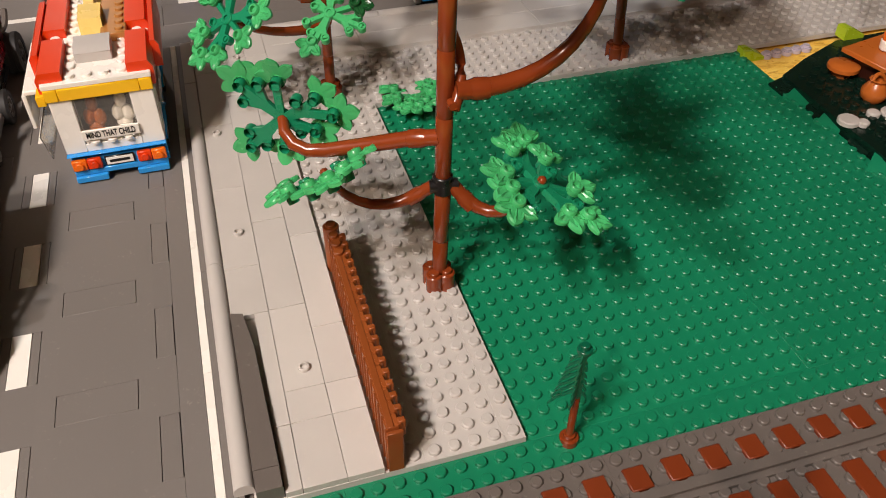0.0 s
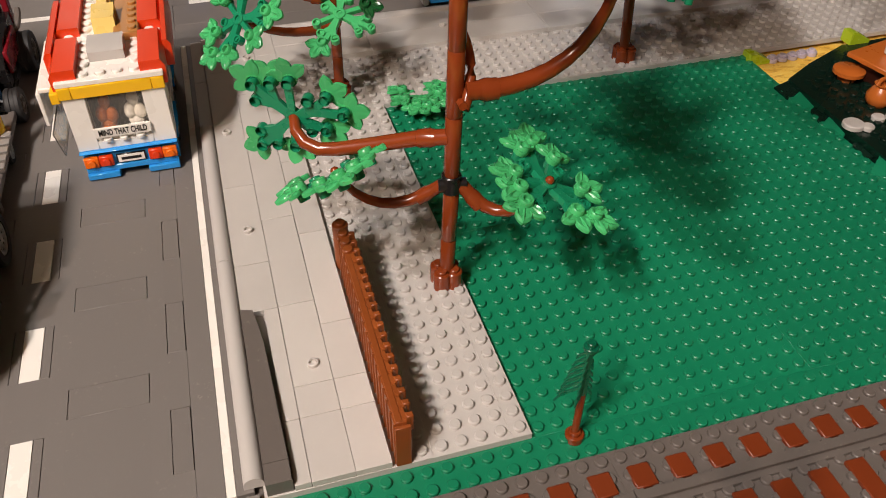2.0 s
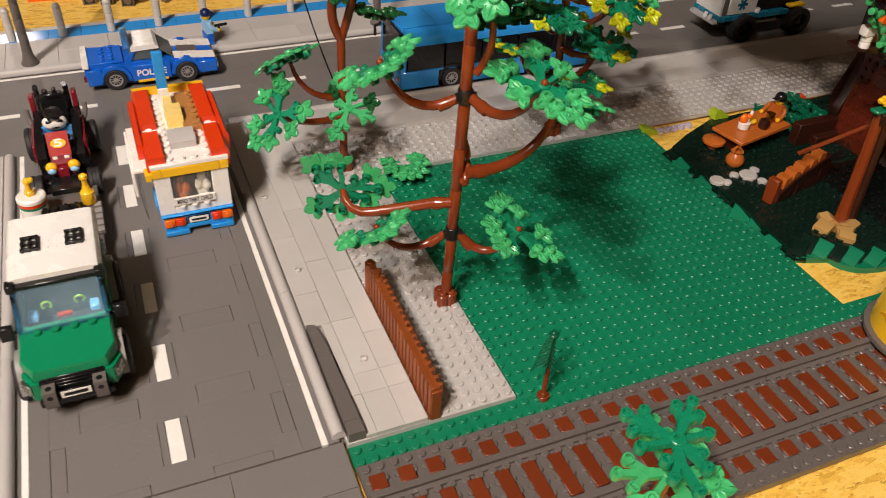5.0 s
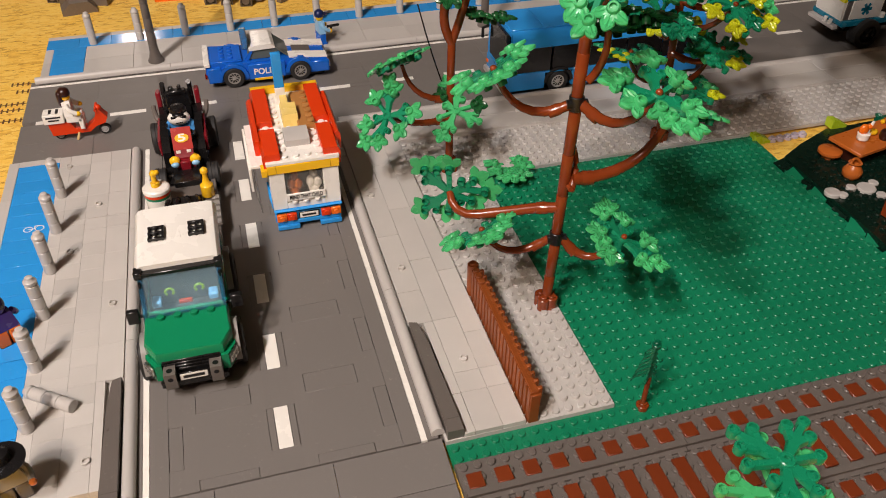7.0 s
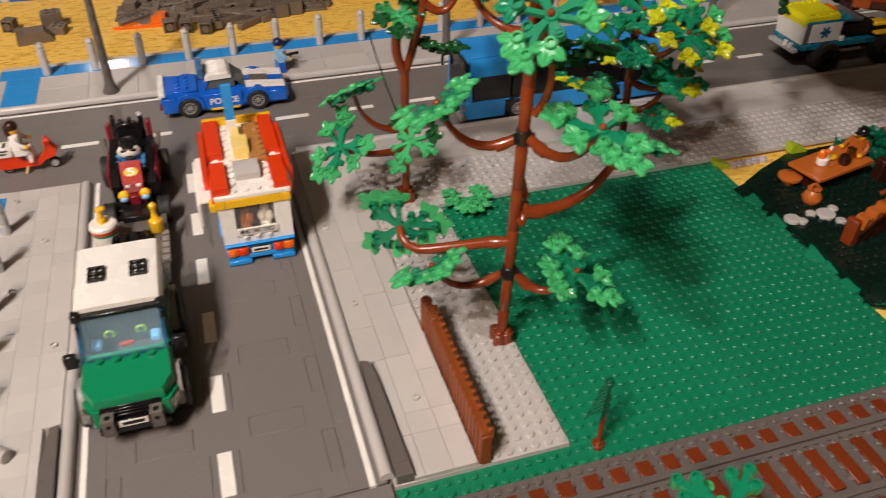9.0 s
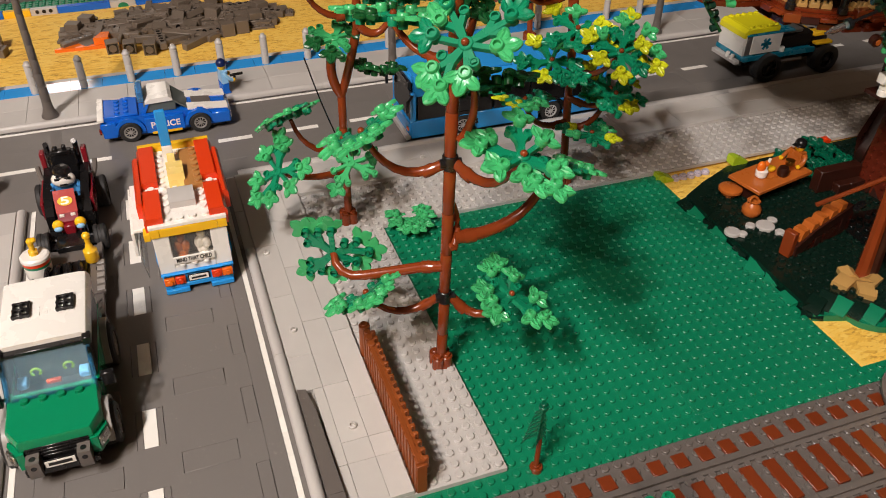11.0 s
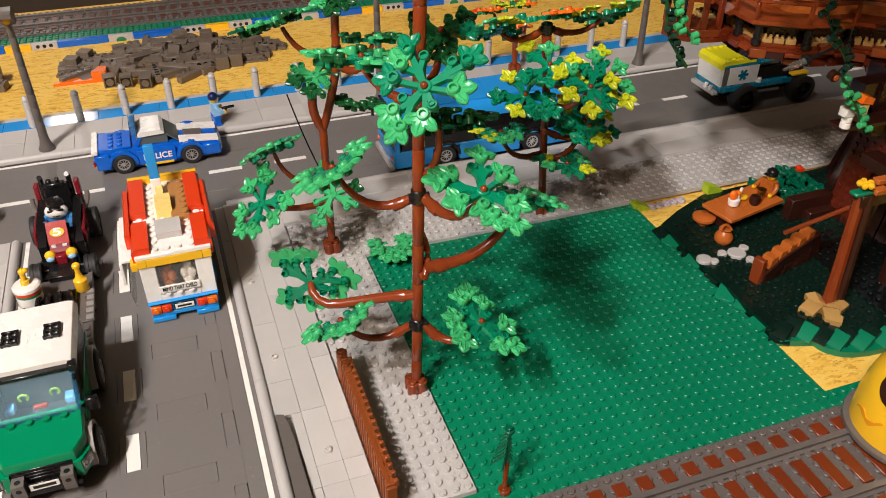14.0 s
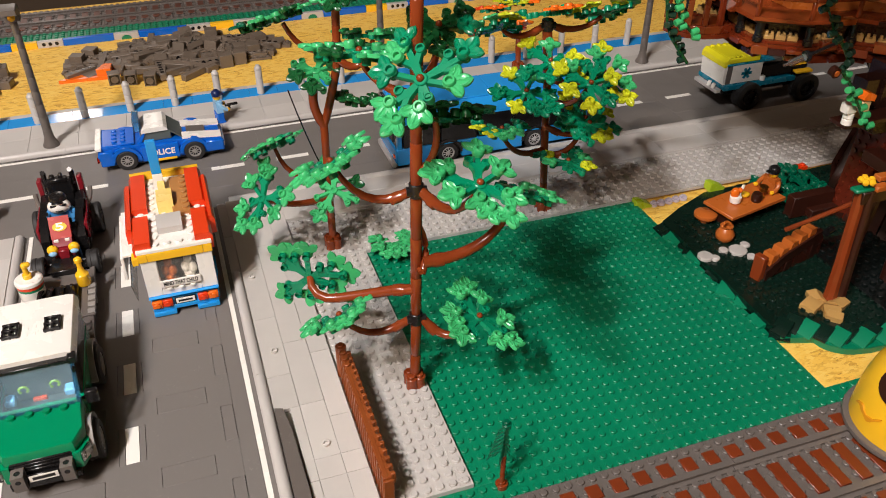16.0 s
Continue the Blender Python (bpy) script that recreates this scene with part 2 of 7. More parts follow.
    def prism(self, poly, axis, a, b, k=0, m=None):
        """A polygon of two coordinates, drawn out along an axis from a to b."""
        def at(p, s):
            p = list(p)
            p.insert("xyz".index(axis), s)
            return p
        n = len(poly)
        vs = [at(p, a) for p in poly] + [at(p, b) for p in poly]
        fs = [tuple(range(n))[::-1], tuple(range(n, 2 * n))] + [(i, (i + 1) % n, (i + 1) % n + n, i + n) for i in range(n)]
        return self.add(vs, fs, k, m)

    def tube(self, pts, radii, n=10, k=0, m=None):
        """A round bar along points; radii one a point or one number."""
        pts = [Vector(p) for p in pts]
        if isinstance(radii, (int, float)):
            radii = [radii] * len(pts)
        vs, fs = [], []
        up = Vector((0.13, 0.31, 0.94))
        for i, p in enumerate(pts):
            d = (pts[min(i + 1, len(pts) - 1)] - pts[max(i - 1, 0)]).normalized()
            side = d.cross(up)
            if side.length < 0.1:
                side = d.cross(Vector((1, 0, 0)))
            side.normalize()
            up2 = side.cross(d)
            vs += [p + (side * math.cos(2 * math.pi * q / n) + up2 * math.sin(2 * math.pi * q / n)) * radii[i] for q in range(n)]
        for i in range(len(pts) - 1):
            fs += [(i * n + q, i * n + (q + 1) % n, i * n + n + (q + 1) % n, i * n + n + q) for q in range(n)]
        fs += [tuple(range(n))[::-1], tuple(range(len(vs) - n, len(vs)))]
        return self.add(vs, fs, k, m)

    def ball(self, c, r, n=12, k=0, m=None, squash=(1, 1, 1)):
        rows = n // 2
        prof = [(max(1e-4, r * math.sin(math.pi * i / rows)), -r * math.cos(math.pi * i / rows)) for i in range(rows + 1)]
        t = Matrix.Translation(c) @ Matrix.Diagonal((*squash, 1))
        return self.lathe(prof, n, k, m @ t if m is not None else t)


def mesh_of(name, mb, mats):
    me = bpy.data.meshes.new(name)
    me.from_pydata([(x * U, y * U, z * U) for x, y, z in mb.v], [], mb.f)
    for mat in (mats if isinstance(mats, (list, tuple)) else [mats]):
        me.materials.append(mat)
    me.polygons.foreach_set("material_index", mb.k)
    bm = bmesh.new()
    bm.from_mesh(me)
    bmesh.ops.recalc_face_normals(bm, faces=bm.faces)
    bm.to_mesh(me)
    bm.free()
    me.polygons.foreach_set("use_smooth", [True] * len(me.polygons))
    me.set_sharp_from_angle(angle=radians(38))
    return me


def part(name, mb, material, parent, label=""):
    ob = new(name, mesh_of(name, mb, material))
    ob.parent = parent
    return tagged(ob, label)


def thing(name, x, y, z, label, category, turn=0.0, group="", kind="", tilt=(0, 0)):
    ob = new(name)
    ob.empty_display_size = 0.01
    ob.matrix_basis = pose(x * U, y * U, z * U, tilt[0], tilt[1], turn)
    return tagged(ob, label, category, group, kind)


def solid(name, mb, material, x, y, z, label, category, turn=0.0, group="", kind="", tilt=(0, 0)):
    """A thing of one mesh."""
    ob = new(name, mesh_of(name, mb, material))
    ob.matrix_basis = pose(x * U, y * U, z * U, tilt[0], tilt[1], turn)
    return tagged(ob, label, category, group, kind)


def piece(name, me, parent, x, y, z, turn=0.0):
    ob = new(name, me)
    ob.parent = parent
    ob.matrix_basis = pose(x * U, y * U, z * U, 0, 0, turn)
    return ob


def bend(a, b, c, n=7):
    """Points along a bent line from a by b to c."""
    a, b, c = Vector(a), Vector(b), Vector(c)
    return [a * (1 - t) ** 2 + b * 2 * t * (1 - t) + c * t * t for t in (i / n for i in range(n + 1))]


# ---- the room and the table ----
def room():
    def wall(name, x0, x1, y0, y1, z0, z1, mat):
        mb = M().box(x0 / U, x1 / U, y0 / U, y1 / U, z0 / U, z1 / U, 0)
        solid(name, mb, mat, 0, 0, 0, "", "", kind="structure")
    wall("floor", -2.6, 2.8, -2.2, 2.6, -0.60, -0.55, FLOOR_WOOD)
    wall("ceiling", -2.6, 2.8, -2.2, 2.6, 2.35, 2.40, WALL_PAINT)
    wall("wall_west", -2.7, -2.6, -2.2, 2.6, -0.60, 2.40, WALL_PAINT)
    wall("wall_east", 2.8, 2.9, -2.2, 2.6, -0.60, 2.40, WALL_PAINT)
    wall("wall_south", -2.6, 2.8, -2.3, -2.2, -0.60, 2.40, WALL_PAINT)
    wall("wall_north", -2.6, 2.8, 2.6, 2.7, -0.60, 2.40, WALL_PAINT)


room()
solid("ground", M().box(-90, 150, -42, 128, -3.0, -0.34, 0.05), BOARD, 0, 0, 0, "yellow strand board table top under the model town", "table top", kind="structure")

frame_under = thing("table_frame", 0, 0, 0, "plain wooden frame carrying the strand board", "table frame")
for x in (-86, 146):
    for y in (-38, 124):
        part("leg", M().box(x - 3, x + 3, y - 3, y + 3, -0.55 / U, -3.0, 0.1), FLOOR_WOOD, frame_under)
for y in (-38, 124):
    part("rail", M().box(-83, 143, y - 2, y + 2, -13, -3.02, 0.1), FLOOR_WOOD, frame_under)


# ---- plates, roads and pavements ----
def plate(name, x0, x1, y0, y1, z, mat, parent, thick=0.4, studs=True, n=10):
    mb = M().box(x0 + 0.003, x1 - 0.003, y0 + 0.003, y1 - 0.003, z - thick, z, 0.005)
    if studs:
        mb.studs(x0, x1, y0, y1, z, n=n)
    return part(name, mb, mat, parent)


TILES = {}


def tile(w, l, mat, parent, x, y, z, h=0.4, gap=0.0, name="tile"):
    """A smooth tile with its corner at x, y and its top at z."""
    key = (w, l, mat.name, h, gap)
    if key not in TILES:
        gx, gy = gap if isinstance(gap, tuple) else (gap, gap)
        gx, gy = 0.004 + gx, 0.004 + gy
        TILES[key] = mesh_of(name, M().box(gx - w / 2, w / 2 - gx, gy - l / 2, l / 2 - gy, -h, 0, min(gx, gy)), mat)
    ob = piece(name, TILES[key], parent, x + w / 2, y + l / 2, z)
    if mat is AZURE:
        # no two tiles sit quite level
        ob.matrix_basis = ob.matrix_basis @ pose(0, 0, 0, sway.uniform(-0.35, 0.35), sway.uniform(-0.35, 0.35))
    return ob


pick = random.Random(4)
sway = random.Random(9)


def tiled(parent, x0, x1, y0, y1, z, w, l, mat, h=0.4, shift=True, holes=(), gaps=(0.008, 0.012, 0.018)):
    """Rows of tiles over an oblong, each row moved against the next, cut at the ends."""
    x = x0
    while x < x1 - 0.01:
        ww = min(w, x1 - x)
        y = y0 - (pick.choice((0, 1, 2, 3, 5)) % l if shift else 0)
        while y < y1 - 0.01:
            a, b = max(y, y0), min(y + l, y1)
            mid = (x + ww / 2, (a + b) / 2)
            if b - a > 0.05 and not any(h0 < mid[0] < h1 and g0 < mid[1] < g1 for h0, h1, g0, g1 in holes):
                tile(round(ww, 3), round(b - a, 3), mat, parent, x, a, z, h, pick.choice(gaps))
            y += l
        x += w


lawn = thing("lawn", 0, 0, 0, "green studded building plates laid as a lawn", "lawn", kind="structure")
for i in range(2):
    for j in range(2):
        plate("plate", i * 16, i * 16 + 16, j * 16, j * 16 + 16, 0, GREEN, lawn, 0.3, n=12)
for a, b in ((-13, -9), (-9, 7), (7, 23), (23, 39), (39, 55)):
    plate("plate", a, b, -2, 0, 0, GREEN, lawn, 0.3, n=12)

pavement = thing("pavement", 0, 0, 0, "pale grey studded plates and smooth tiles of a pavement", "pavement", kind="structure")
for a, b in ((-7, -5), (-5, -1), (-1, 0)):
    for c, d in ((0, 16), (16, 32)):
        plate("plate", a, b, c, d, 0.4, LIGHT_GREY, pavement, n=12)
for a, b in ((-7, 9), (9, 25), (25, 41), (41, 57), (57, 73), (73, 89)):
    plate("plate", a, b, 32, 40, 0.4, LIGHT_GREY, pavement)
solid("pavement_bed", M().box(-13, -7, 0, 46, -0.3, 0.4, 0.02).box(-7, 104, 40, 46, -0.3, 0.4, 0.02).box(-47, -34.5, 2, 46, -0.3, 0.4, 0.02)
      .box(-46, 104, 64, 78, -0.3, 0.4, 0.02), LIGHT_GREY, 0, 0, 0, "pale grey plates under the pavement tiles", "pavement", kind="structure")
COLUMNS = ((-8.75, -7.0, (0.02, 3.75, 5.75, 9.75, 17.75, 25.75, 33.75, 41.75, 46)), (-10.8, -8.75, (0.02, 3.75, 5.75, 11.75, 19.75, 27.75, 35.75, 41.75, 46)),
           (-11.6, -10.8, (0.02, 3.75, 11.7)), (-12.86, -10.8, (11.7, 15.75, 23.75, 31.75, 39.75, 46)))
for x0, x1, ends in COLUMNS:
    for a, b in zip(ends[:-1], ends[1:]):
        tile(round(x1 - x0, 3), round(b - a, 3), TILE_GREY, pavement, x0, a, 0.8, 0.4, pick.choice((0.006, 0.009, 0.014)))
tiled(pavement, -7, 104, 40, 46, 0.8, 8, 3, TILE_GREY, shift=False)
west_pavement = thing("pavement", 0, 0, 0, "pale grey tiled pavement with a blue tiled lane", "pavement", kind="structure")
for x0, x1, first in ((-42, -40.9, 2), (-40.9, -38.9, 1.2), (-38.9, -36.9, 2), (-36.9, -34.94, 12.0)):
    y = first
    while y < 45.9:
        a, b = max(y, 2), min(46, y + (2 if x0 < -38 else 4))
        b = 33.9 if a < 33.9 < b and b - 33.9 < 2.2 else b
        tile(round(x1 - x0, 3), round(b - a, 3), TILE_GREY, west_pavement, x0, a, 0.8, 0.4, (0.003, 0.014 if 33.9 in (a, b) else 0.001))
        y = b
tile(0.7, 10, TILE_GREY, west_pavement, -36.9, 2, 0.8, 0.4, 0.006)
tiled(west_pavement, -46, -42, 2, 45, 0.8, 4, 2, AZURE, shift=False)
bike = M()
for x in (-43.9, -42.9):
    bike.lathe([(0.34, 0.801), (0.42, 0.801), (0.42, 0.806), (0.34, 0.806)], 16, 0, Matrix.Translation((x, 33.5, 0)), cap=False)
bike.box(-43.9, -43.3, 33.46, 33.54, 0.801, 0.806, 0).box(-43.4, -43.3, 33.5, 33.95, 0.801, 0.806, 0).box(-43.4, -42.9, 33.9, 33.98, 0.801, 0.806, 0)
part("cycle_mark", bike, WHITE, west_pavement, "white printed cycle mark")
tiled(west_pavement, -47, -46, 2, 46, 0.8, 1, 8, TILE_GREY)
tile(4, 1, TILE_GREY, west_pavement, -46, 45, 0.8)
north_pavement = thing("pavement", 0, 0, 0, "pale grey tiled pavement with a blue tiled lane beside the sand", "pavement", kind="structure")
tiled(north_pavement, -46, -45, 66, 74, 0.8, 1, 4, TILE_GREY, shift=False)
tiled(north_pavement, -41, 104, 66, 74, 0.8, 6, 4, TILE_GREY, shift=False)
tiled(north_pavement, -46, 104, 74, 77, 0.8, 4, 3, AZURE, shift=False)
tiled(north_pavement, -46, 104, 77, 78, 0.8, 8, 1, TILE_GREY, shift=False)
tiled(north_pavement, -45, -41, 66, 74, 0.8, 4, 2, AZURE, shift=False)

road = thing("road", 0, 0, 0, "dark grey tiled road with white dashes", "road", kind="structure")
solid("road_bed", M().box(-34.48, -13.02, 0.5, 46, -0.3, 0.02, 0.02).box(-47, 104, 46, 64, -0.3, 0.02, 0.02), DARK_GREY, 0, 0, 0, "dark grey plates under the road tiles", "road", kind="structure")
STEP = 7.77


def lane_column(x0, x1, first, long, joint):
    """One column of the road: inset tiles at every step, plain slabs between them."""
    y = 0.5
    for q in range(-1, 7):
        a, b = max(0.5, first + STEP * q), min(46, first + STEP * q + long)
        if b <= a or a >= 46:
            continue
        if a > y + 0.01:
            tile(round(x1 - x0, 3), round(a - y, 3), ROAD_GREY, road, x0, y, 0.4, 0.4, -0.004)
        tile(round(x1 - x0, 3), round(b - a, 3), ROAD_GREY, road, x0, a, 0.4, 0.4, joint)
        y = b
    if y < 45.99:
        tile(round(x1 - x0, 3), round(46 - y, 3), ROAD_GREY, road, x0, y, 0.4, 0.4, -0.004)


def slab_column(x0, x1, gap=-0.004):
    for y in (0.5, 16.0, 31.0):
        tile(round(x1 - x0, 3), 15.5 if y == 0.5 else 15, ROAD_GREY, road, x0, y, 0.4, 0.4, (gap, -0.004))


MID = -23.89
for side in (-1, 1):
    def across(p, q):
        return sorted((MID + side * p, MID + side * q))
    lane_column(*across(0.51, 1.03), 2.5, 3.85, (0.035, 0.005))
    slab_column(*across(1.03, 2.0))
    lane_column(*across(2.0, 6.0), 7.15, 1.97, (0.035, 0.008))
    slab_column(*across(6.0, 6.94))
    lane_column(*across(6.94, 7.94), 2.5, 3.85, (0.035, 0.006))
    slab_column(*across(7.94, 9.22), 0.012)
y = 0.5
for q in range(6):
    a = 2.5 + STEP * q
    tile(1.02, round(a - y, 3), ROAD_GREY, road, MID - 0.51, y, 0.4, 0.4, -0.004)
    tile(1.02, 3.85, WHITE, road, MID - 0.51, a, 0.4)
    y = a + 3.85
tile(1.02, round(46 - y, 3), ROAD_GREY, road, MID - 0.51, y, 0.4, 0.4, -0.004)
for q in range(6):
    l = 8 if q < 5 else 5.5
    tile(0.44, l, WHITE, road, -14.66, 0.5 + 8 * q, 0.42)
    tile(0.44, l, WHITE, road, -33.56, 0.5 + 8 * q, 0.42)
tiled(road, -14.22, -13.4, 0.5, 46, 0.4, 0.82, 16, ROAD_GREY)
tiled(road, -34.4, -33.56, 0.5, 46, 0.4, 0.84, 16, ROAD_GREY)
tiled(road, -47, 104, 46, 54.6, 0.4, 8, 4.3, ROAD_GREY, shift=False, gaps=(0, 0, 0, 0.012))
tiled(road, -47, 104, 55.4, 64, 0.4, 8, 4.3, ROAD_GREY, shift=False, gaps=(0, 0, 0, 0.012))
for q in range(18):
    tile(4, 0.8, WHITE, road, -45.5 + 8 * q, 54.6, 0.4)
    tile(4, 0.8, ROAD_GREY, road, -41.5 + 8 * q, 54.6, 0.4)
for q in range(9):
    tile(16, 0.5, WHITE, road, -47 + 16 * q, 64, 0.42)
    tile(16, 1.2, ROAD_GREY, road, -47 + 16 * q, 64.5, 0.4)


def kerb(x, y, turn, length):
    ob = thing("kerb", x, y, 0.4, "pale grey rounded kerb stones beside the road", "kerb", turn, "kerbs")
    n = max(1, round(length / 16))
    for i in range(n):
        poly = [(-0.48, 0)] + [(-0.48 * math.cos(math.pi * q / 10), 0.22 + 0.48 * math.sin(math.pi * q / 10)) for q in range(11)] + [(0.48, 0)]
        part("kerb_stone", M().prism(poly, "y", i * length / n + 0.02, (i + 1) * length / n - 0.02), LIGHT_GREY, ob)


kerb(-13.38, 0.7, 0, 31)
kerb(-34.41, 0.7, 0, 45)
dropped = thing("dropped_kerb", 0, 0, 0, "flat pale grey tiles where the kerb is lowered", "kerb")
for y in (31.74, 38.9):
    tile(0.92, 7.1, LIGHT_GREY, dropped, -13.84, y, 0.62, 0.3, 0.01)
kerb(-12.4, 46.3, -90, 112)
kerb(-46.5, 65.5, -90, 144)


def kerb_ramp(x, side):
    """Dark sloped bricks beside the kerb."""
    ob = thing("kerb_ramp", x, 0.7, 0.4, "dark grey sloped bricks beside the kerb", "ramp", group="kerb ramps")
    for poly in ([(0, -0.6), (1.22, -0.6), (1.22, 0.55), (0, 0.55)], [(0, 0.58), (1.22, 0.58), (1.0, 8.2), (0.68, 10.7), (0, 10.9)]):
        part("slope", M().prism([(side * x, y) for x, y in poly], "z", 0, 0.82), DARK_GREY, ob)
        part("slope_cap", M().prism([(side * (0.02 + x * 0.96), y) for x, y in poly], "z", 0.82, 0.88), DARK_GREY, ob)


kerb_ramp(-12.85, 1)
kerb_ramp(-34.94, -1)

# level crossing in front of the road
crossing = thing("level_crossing", 0, 0, 0, "dark grey plates ramping down from the road to the track", "ramp", kind="structure")
for i, (a, b) in enumerate(((-37, -29), (-29, -21), (-21, -13.2))):
    part("panel", M().prism([(0.42, -0.3), (0.42, 0.3), (-3.2, 0.02), (-3.2, -0.3)], "x", a + 0.02, b - 0.02), ROAD_GREY, crossing)
    part("panel", M().box(a + 0.02, b - 0.02, -14, -3.24, -0.3, 0.02, 0.02), ROAD_GREY, crossing)


# ---- railway ----
def railway(y, x0, x1, label, z=0.0, wood=SLEEPER_BROWN, ballast=DARK_GREY):
    ob = thing("railway_track", 0, y, z, label, "railway track")
    a = x0
    while a < x1:
        b = min(a + 16, x1)
        plate("ballast_plate", a, b, -11, 0, 0.4, ballast, ob, 0.6, n=10)
        a = b
    sleeper = mesh_of("sleeper", M().box(-0.52, 0.52, -3.64, -0.18, 0, 0.24, 0.05), wood)
    stub = mesh_of("sleeper", M().box(-0.56, 0.56, -0.62, 0.62, 0, 0.24, 0.05), wood)
    q = x0 + 1
    while q < x1:
        piece("sleeper", sleeper, ob, q, -3.55, 0.44)
        piece("sleeper", stub, ob, q, -1.75, 0.44)
        piece("sleeper", stub, ob, q, -9.1, 0.44)
        q += 2
    for yy in (-2.95, -7.85):
        a = x0
        while a < x1:
            b = min(a + 16, x1)
            poly = [(-0.42, 0.4), (-0.42, 0.62), (-0.12, 0.7), (-0.12, 0.95), (-0.24, 1.0), (-0.24, 1.14), (0.24, 1.14), (0.24, 1.0), (0.12, 0.95), (0.12, 0.7), (0.42, 0.62), (0.42, 0.4)]
            part("rail", M().prism([(yy + p, h) for p, h in poly], "x", a + 0.03, b - 0.03), DARK_GREY, ob)
            a = b
    return ob


railway(-2, -13, 57, "dark grey studded railway track with reddish-brown sleepers")
railway(123, -60, 104, "dark grey railway track beyond the coloured brick wall", 0.4, plastic("faded_brown_plastic", rgb(96, 56, 42), 0.32, 0.1))


# ---- plants ----
def leaf_mesh(mat):
    """One clip-on leaf: three pointed lobes with raised rims and midribs, fanned out from an open stud."""
    mb = M()
    n, vs, fs = 72, [], []
    tips = ((0.0, 1.4), (1.0472, 1.26), (-1.0472, 1.26))
    rings = (0.34, 0.66, 0.88, 1.0)
    for i in range(n):
        a = 2 * math.pi * i / n - math.pi
        inner = 0.8 if abs(a) < 1.1 else 0.42
        reach, near = inner, 9.0
        for at, long in tips:
            d = abs(a - at)
            near = min(near, d)
            reach = max(reach, inner + (long - inner) * max(0.0, 1 - d / 0.53) ** 0.6)
        for k, q in enumerate(rings):
            x, y = reach * q * math.cos(a), reach * q * math.sin(a)
            far = max(0.0, math.hypot(x, y) - 0.4)
            trough = math.sin(min(1.0, far / 0.55) * math.pi / 2)
            z = 0.1 + (0.06 if near < 0.06 else -0.08) * trough * (1 if k < 3 else 0.3) + (0.13 if k == 2 and near >= 0.06 else 0.0) * trough + 0.06 * far - 0.1 * far * far
            vs.append((x, y, z))
    c = len(rings)
    top = len(vs)
    vs += [(x, y, z - 0.17) for x, y, z in vs[c - 1::c]]
    vs += [(0, 0, 0.08), (0, 0, -0.1)]
    for i in range(n):
        j = (i + 1) % n
        fs.append((top + n, i * c, j * c))
        fs += [(i * c + q, i * c + q + 1, j * c + q + 1, j * c + q) for q in range(c - 1)]
        fs += [(i * c + c - 1, top + i, top + j, j * c + c - 1), (top + n + 1, top + j, top + i)]
    mb.add(vs, fs)
    mb.lathe([(0.4, -0.2), (0.4, 0.12), (0.37, 0.3), (0.33, 0.34), (0.22, 0.34), (0.2, 0.08), (0.001, 0.08)], 16, cap=False)
    return mesh_of("leaf", mb, mat)


LEAVES = {mat.name: leaf_mesh(mat) for mat in (BRIGHT_GREEN, YELLOW_LEAF, OLIVE_DARK, ORANGE, RED, TEAL_GREEN, PINE)}


def basis(place, normal, spin):
    z = Vector(normal).normalized()
    x = Vector((1, 0, 0.02)) - z * z.dot(Vector((1, 0, 0.02)))
    x.normalize()
    y = z.cross(x)
    m = Matrix((x, y, z)).transposed().to_4x4()
    return Matrix.Translation(Vector(place)) @ m @ Matrix.Rotation(radians(spin), 4, "Z")


# the moulded spray: angle and reach of each open stud, and the stem that carries it
SPRAY = ((44, 2.2, 0), (13, 2.17, 0), (27, 2.88, 0), (134, 2.16, 1), (95, 2.12, 1), (114, 2.69, 1), (202, 1.48, 2), (219, 2.28, 2), (244, 2.87, 2),
         (345, 1.87, 3), (293, 1.28, 4), (272, 1.91, 5), (161, 2.01, 6))
STEMS = ((28, 1.5), (114, 1.3), (228, 1.3))
OUTER = (2, 5, 7, 8, 9, 11, 12)


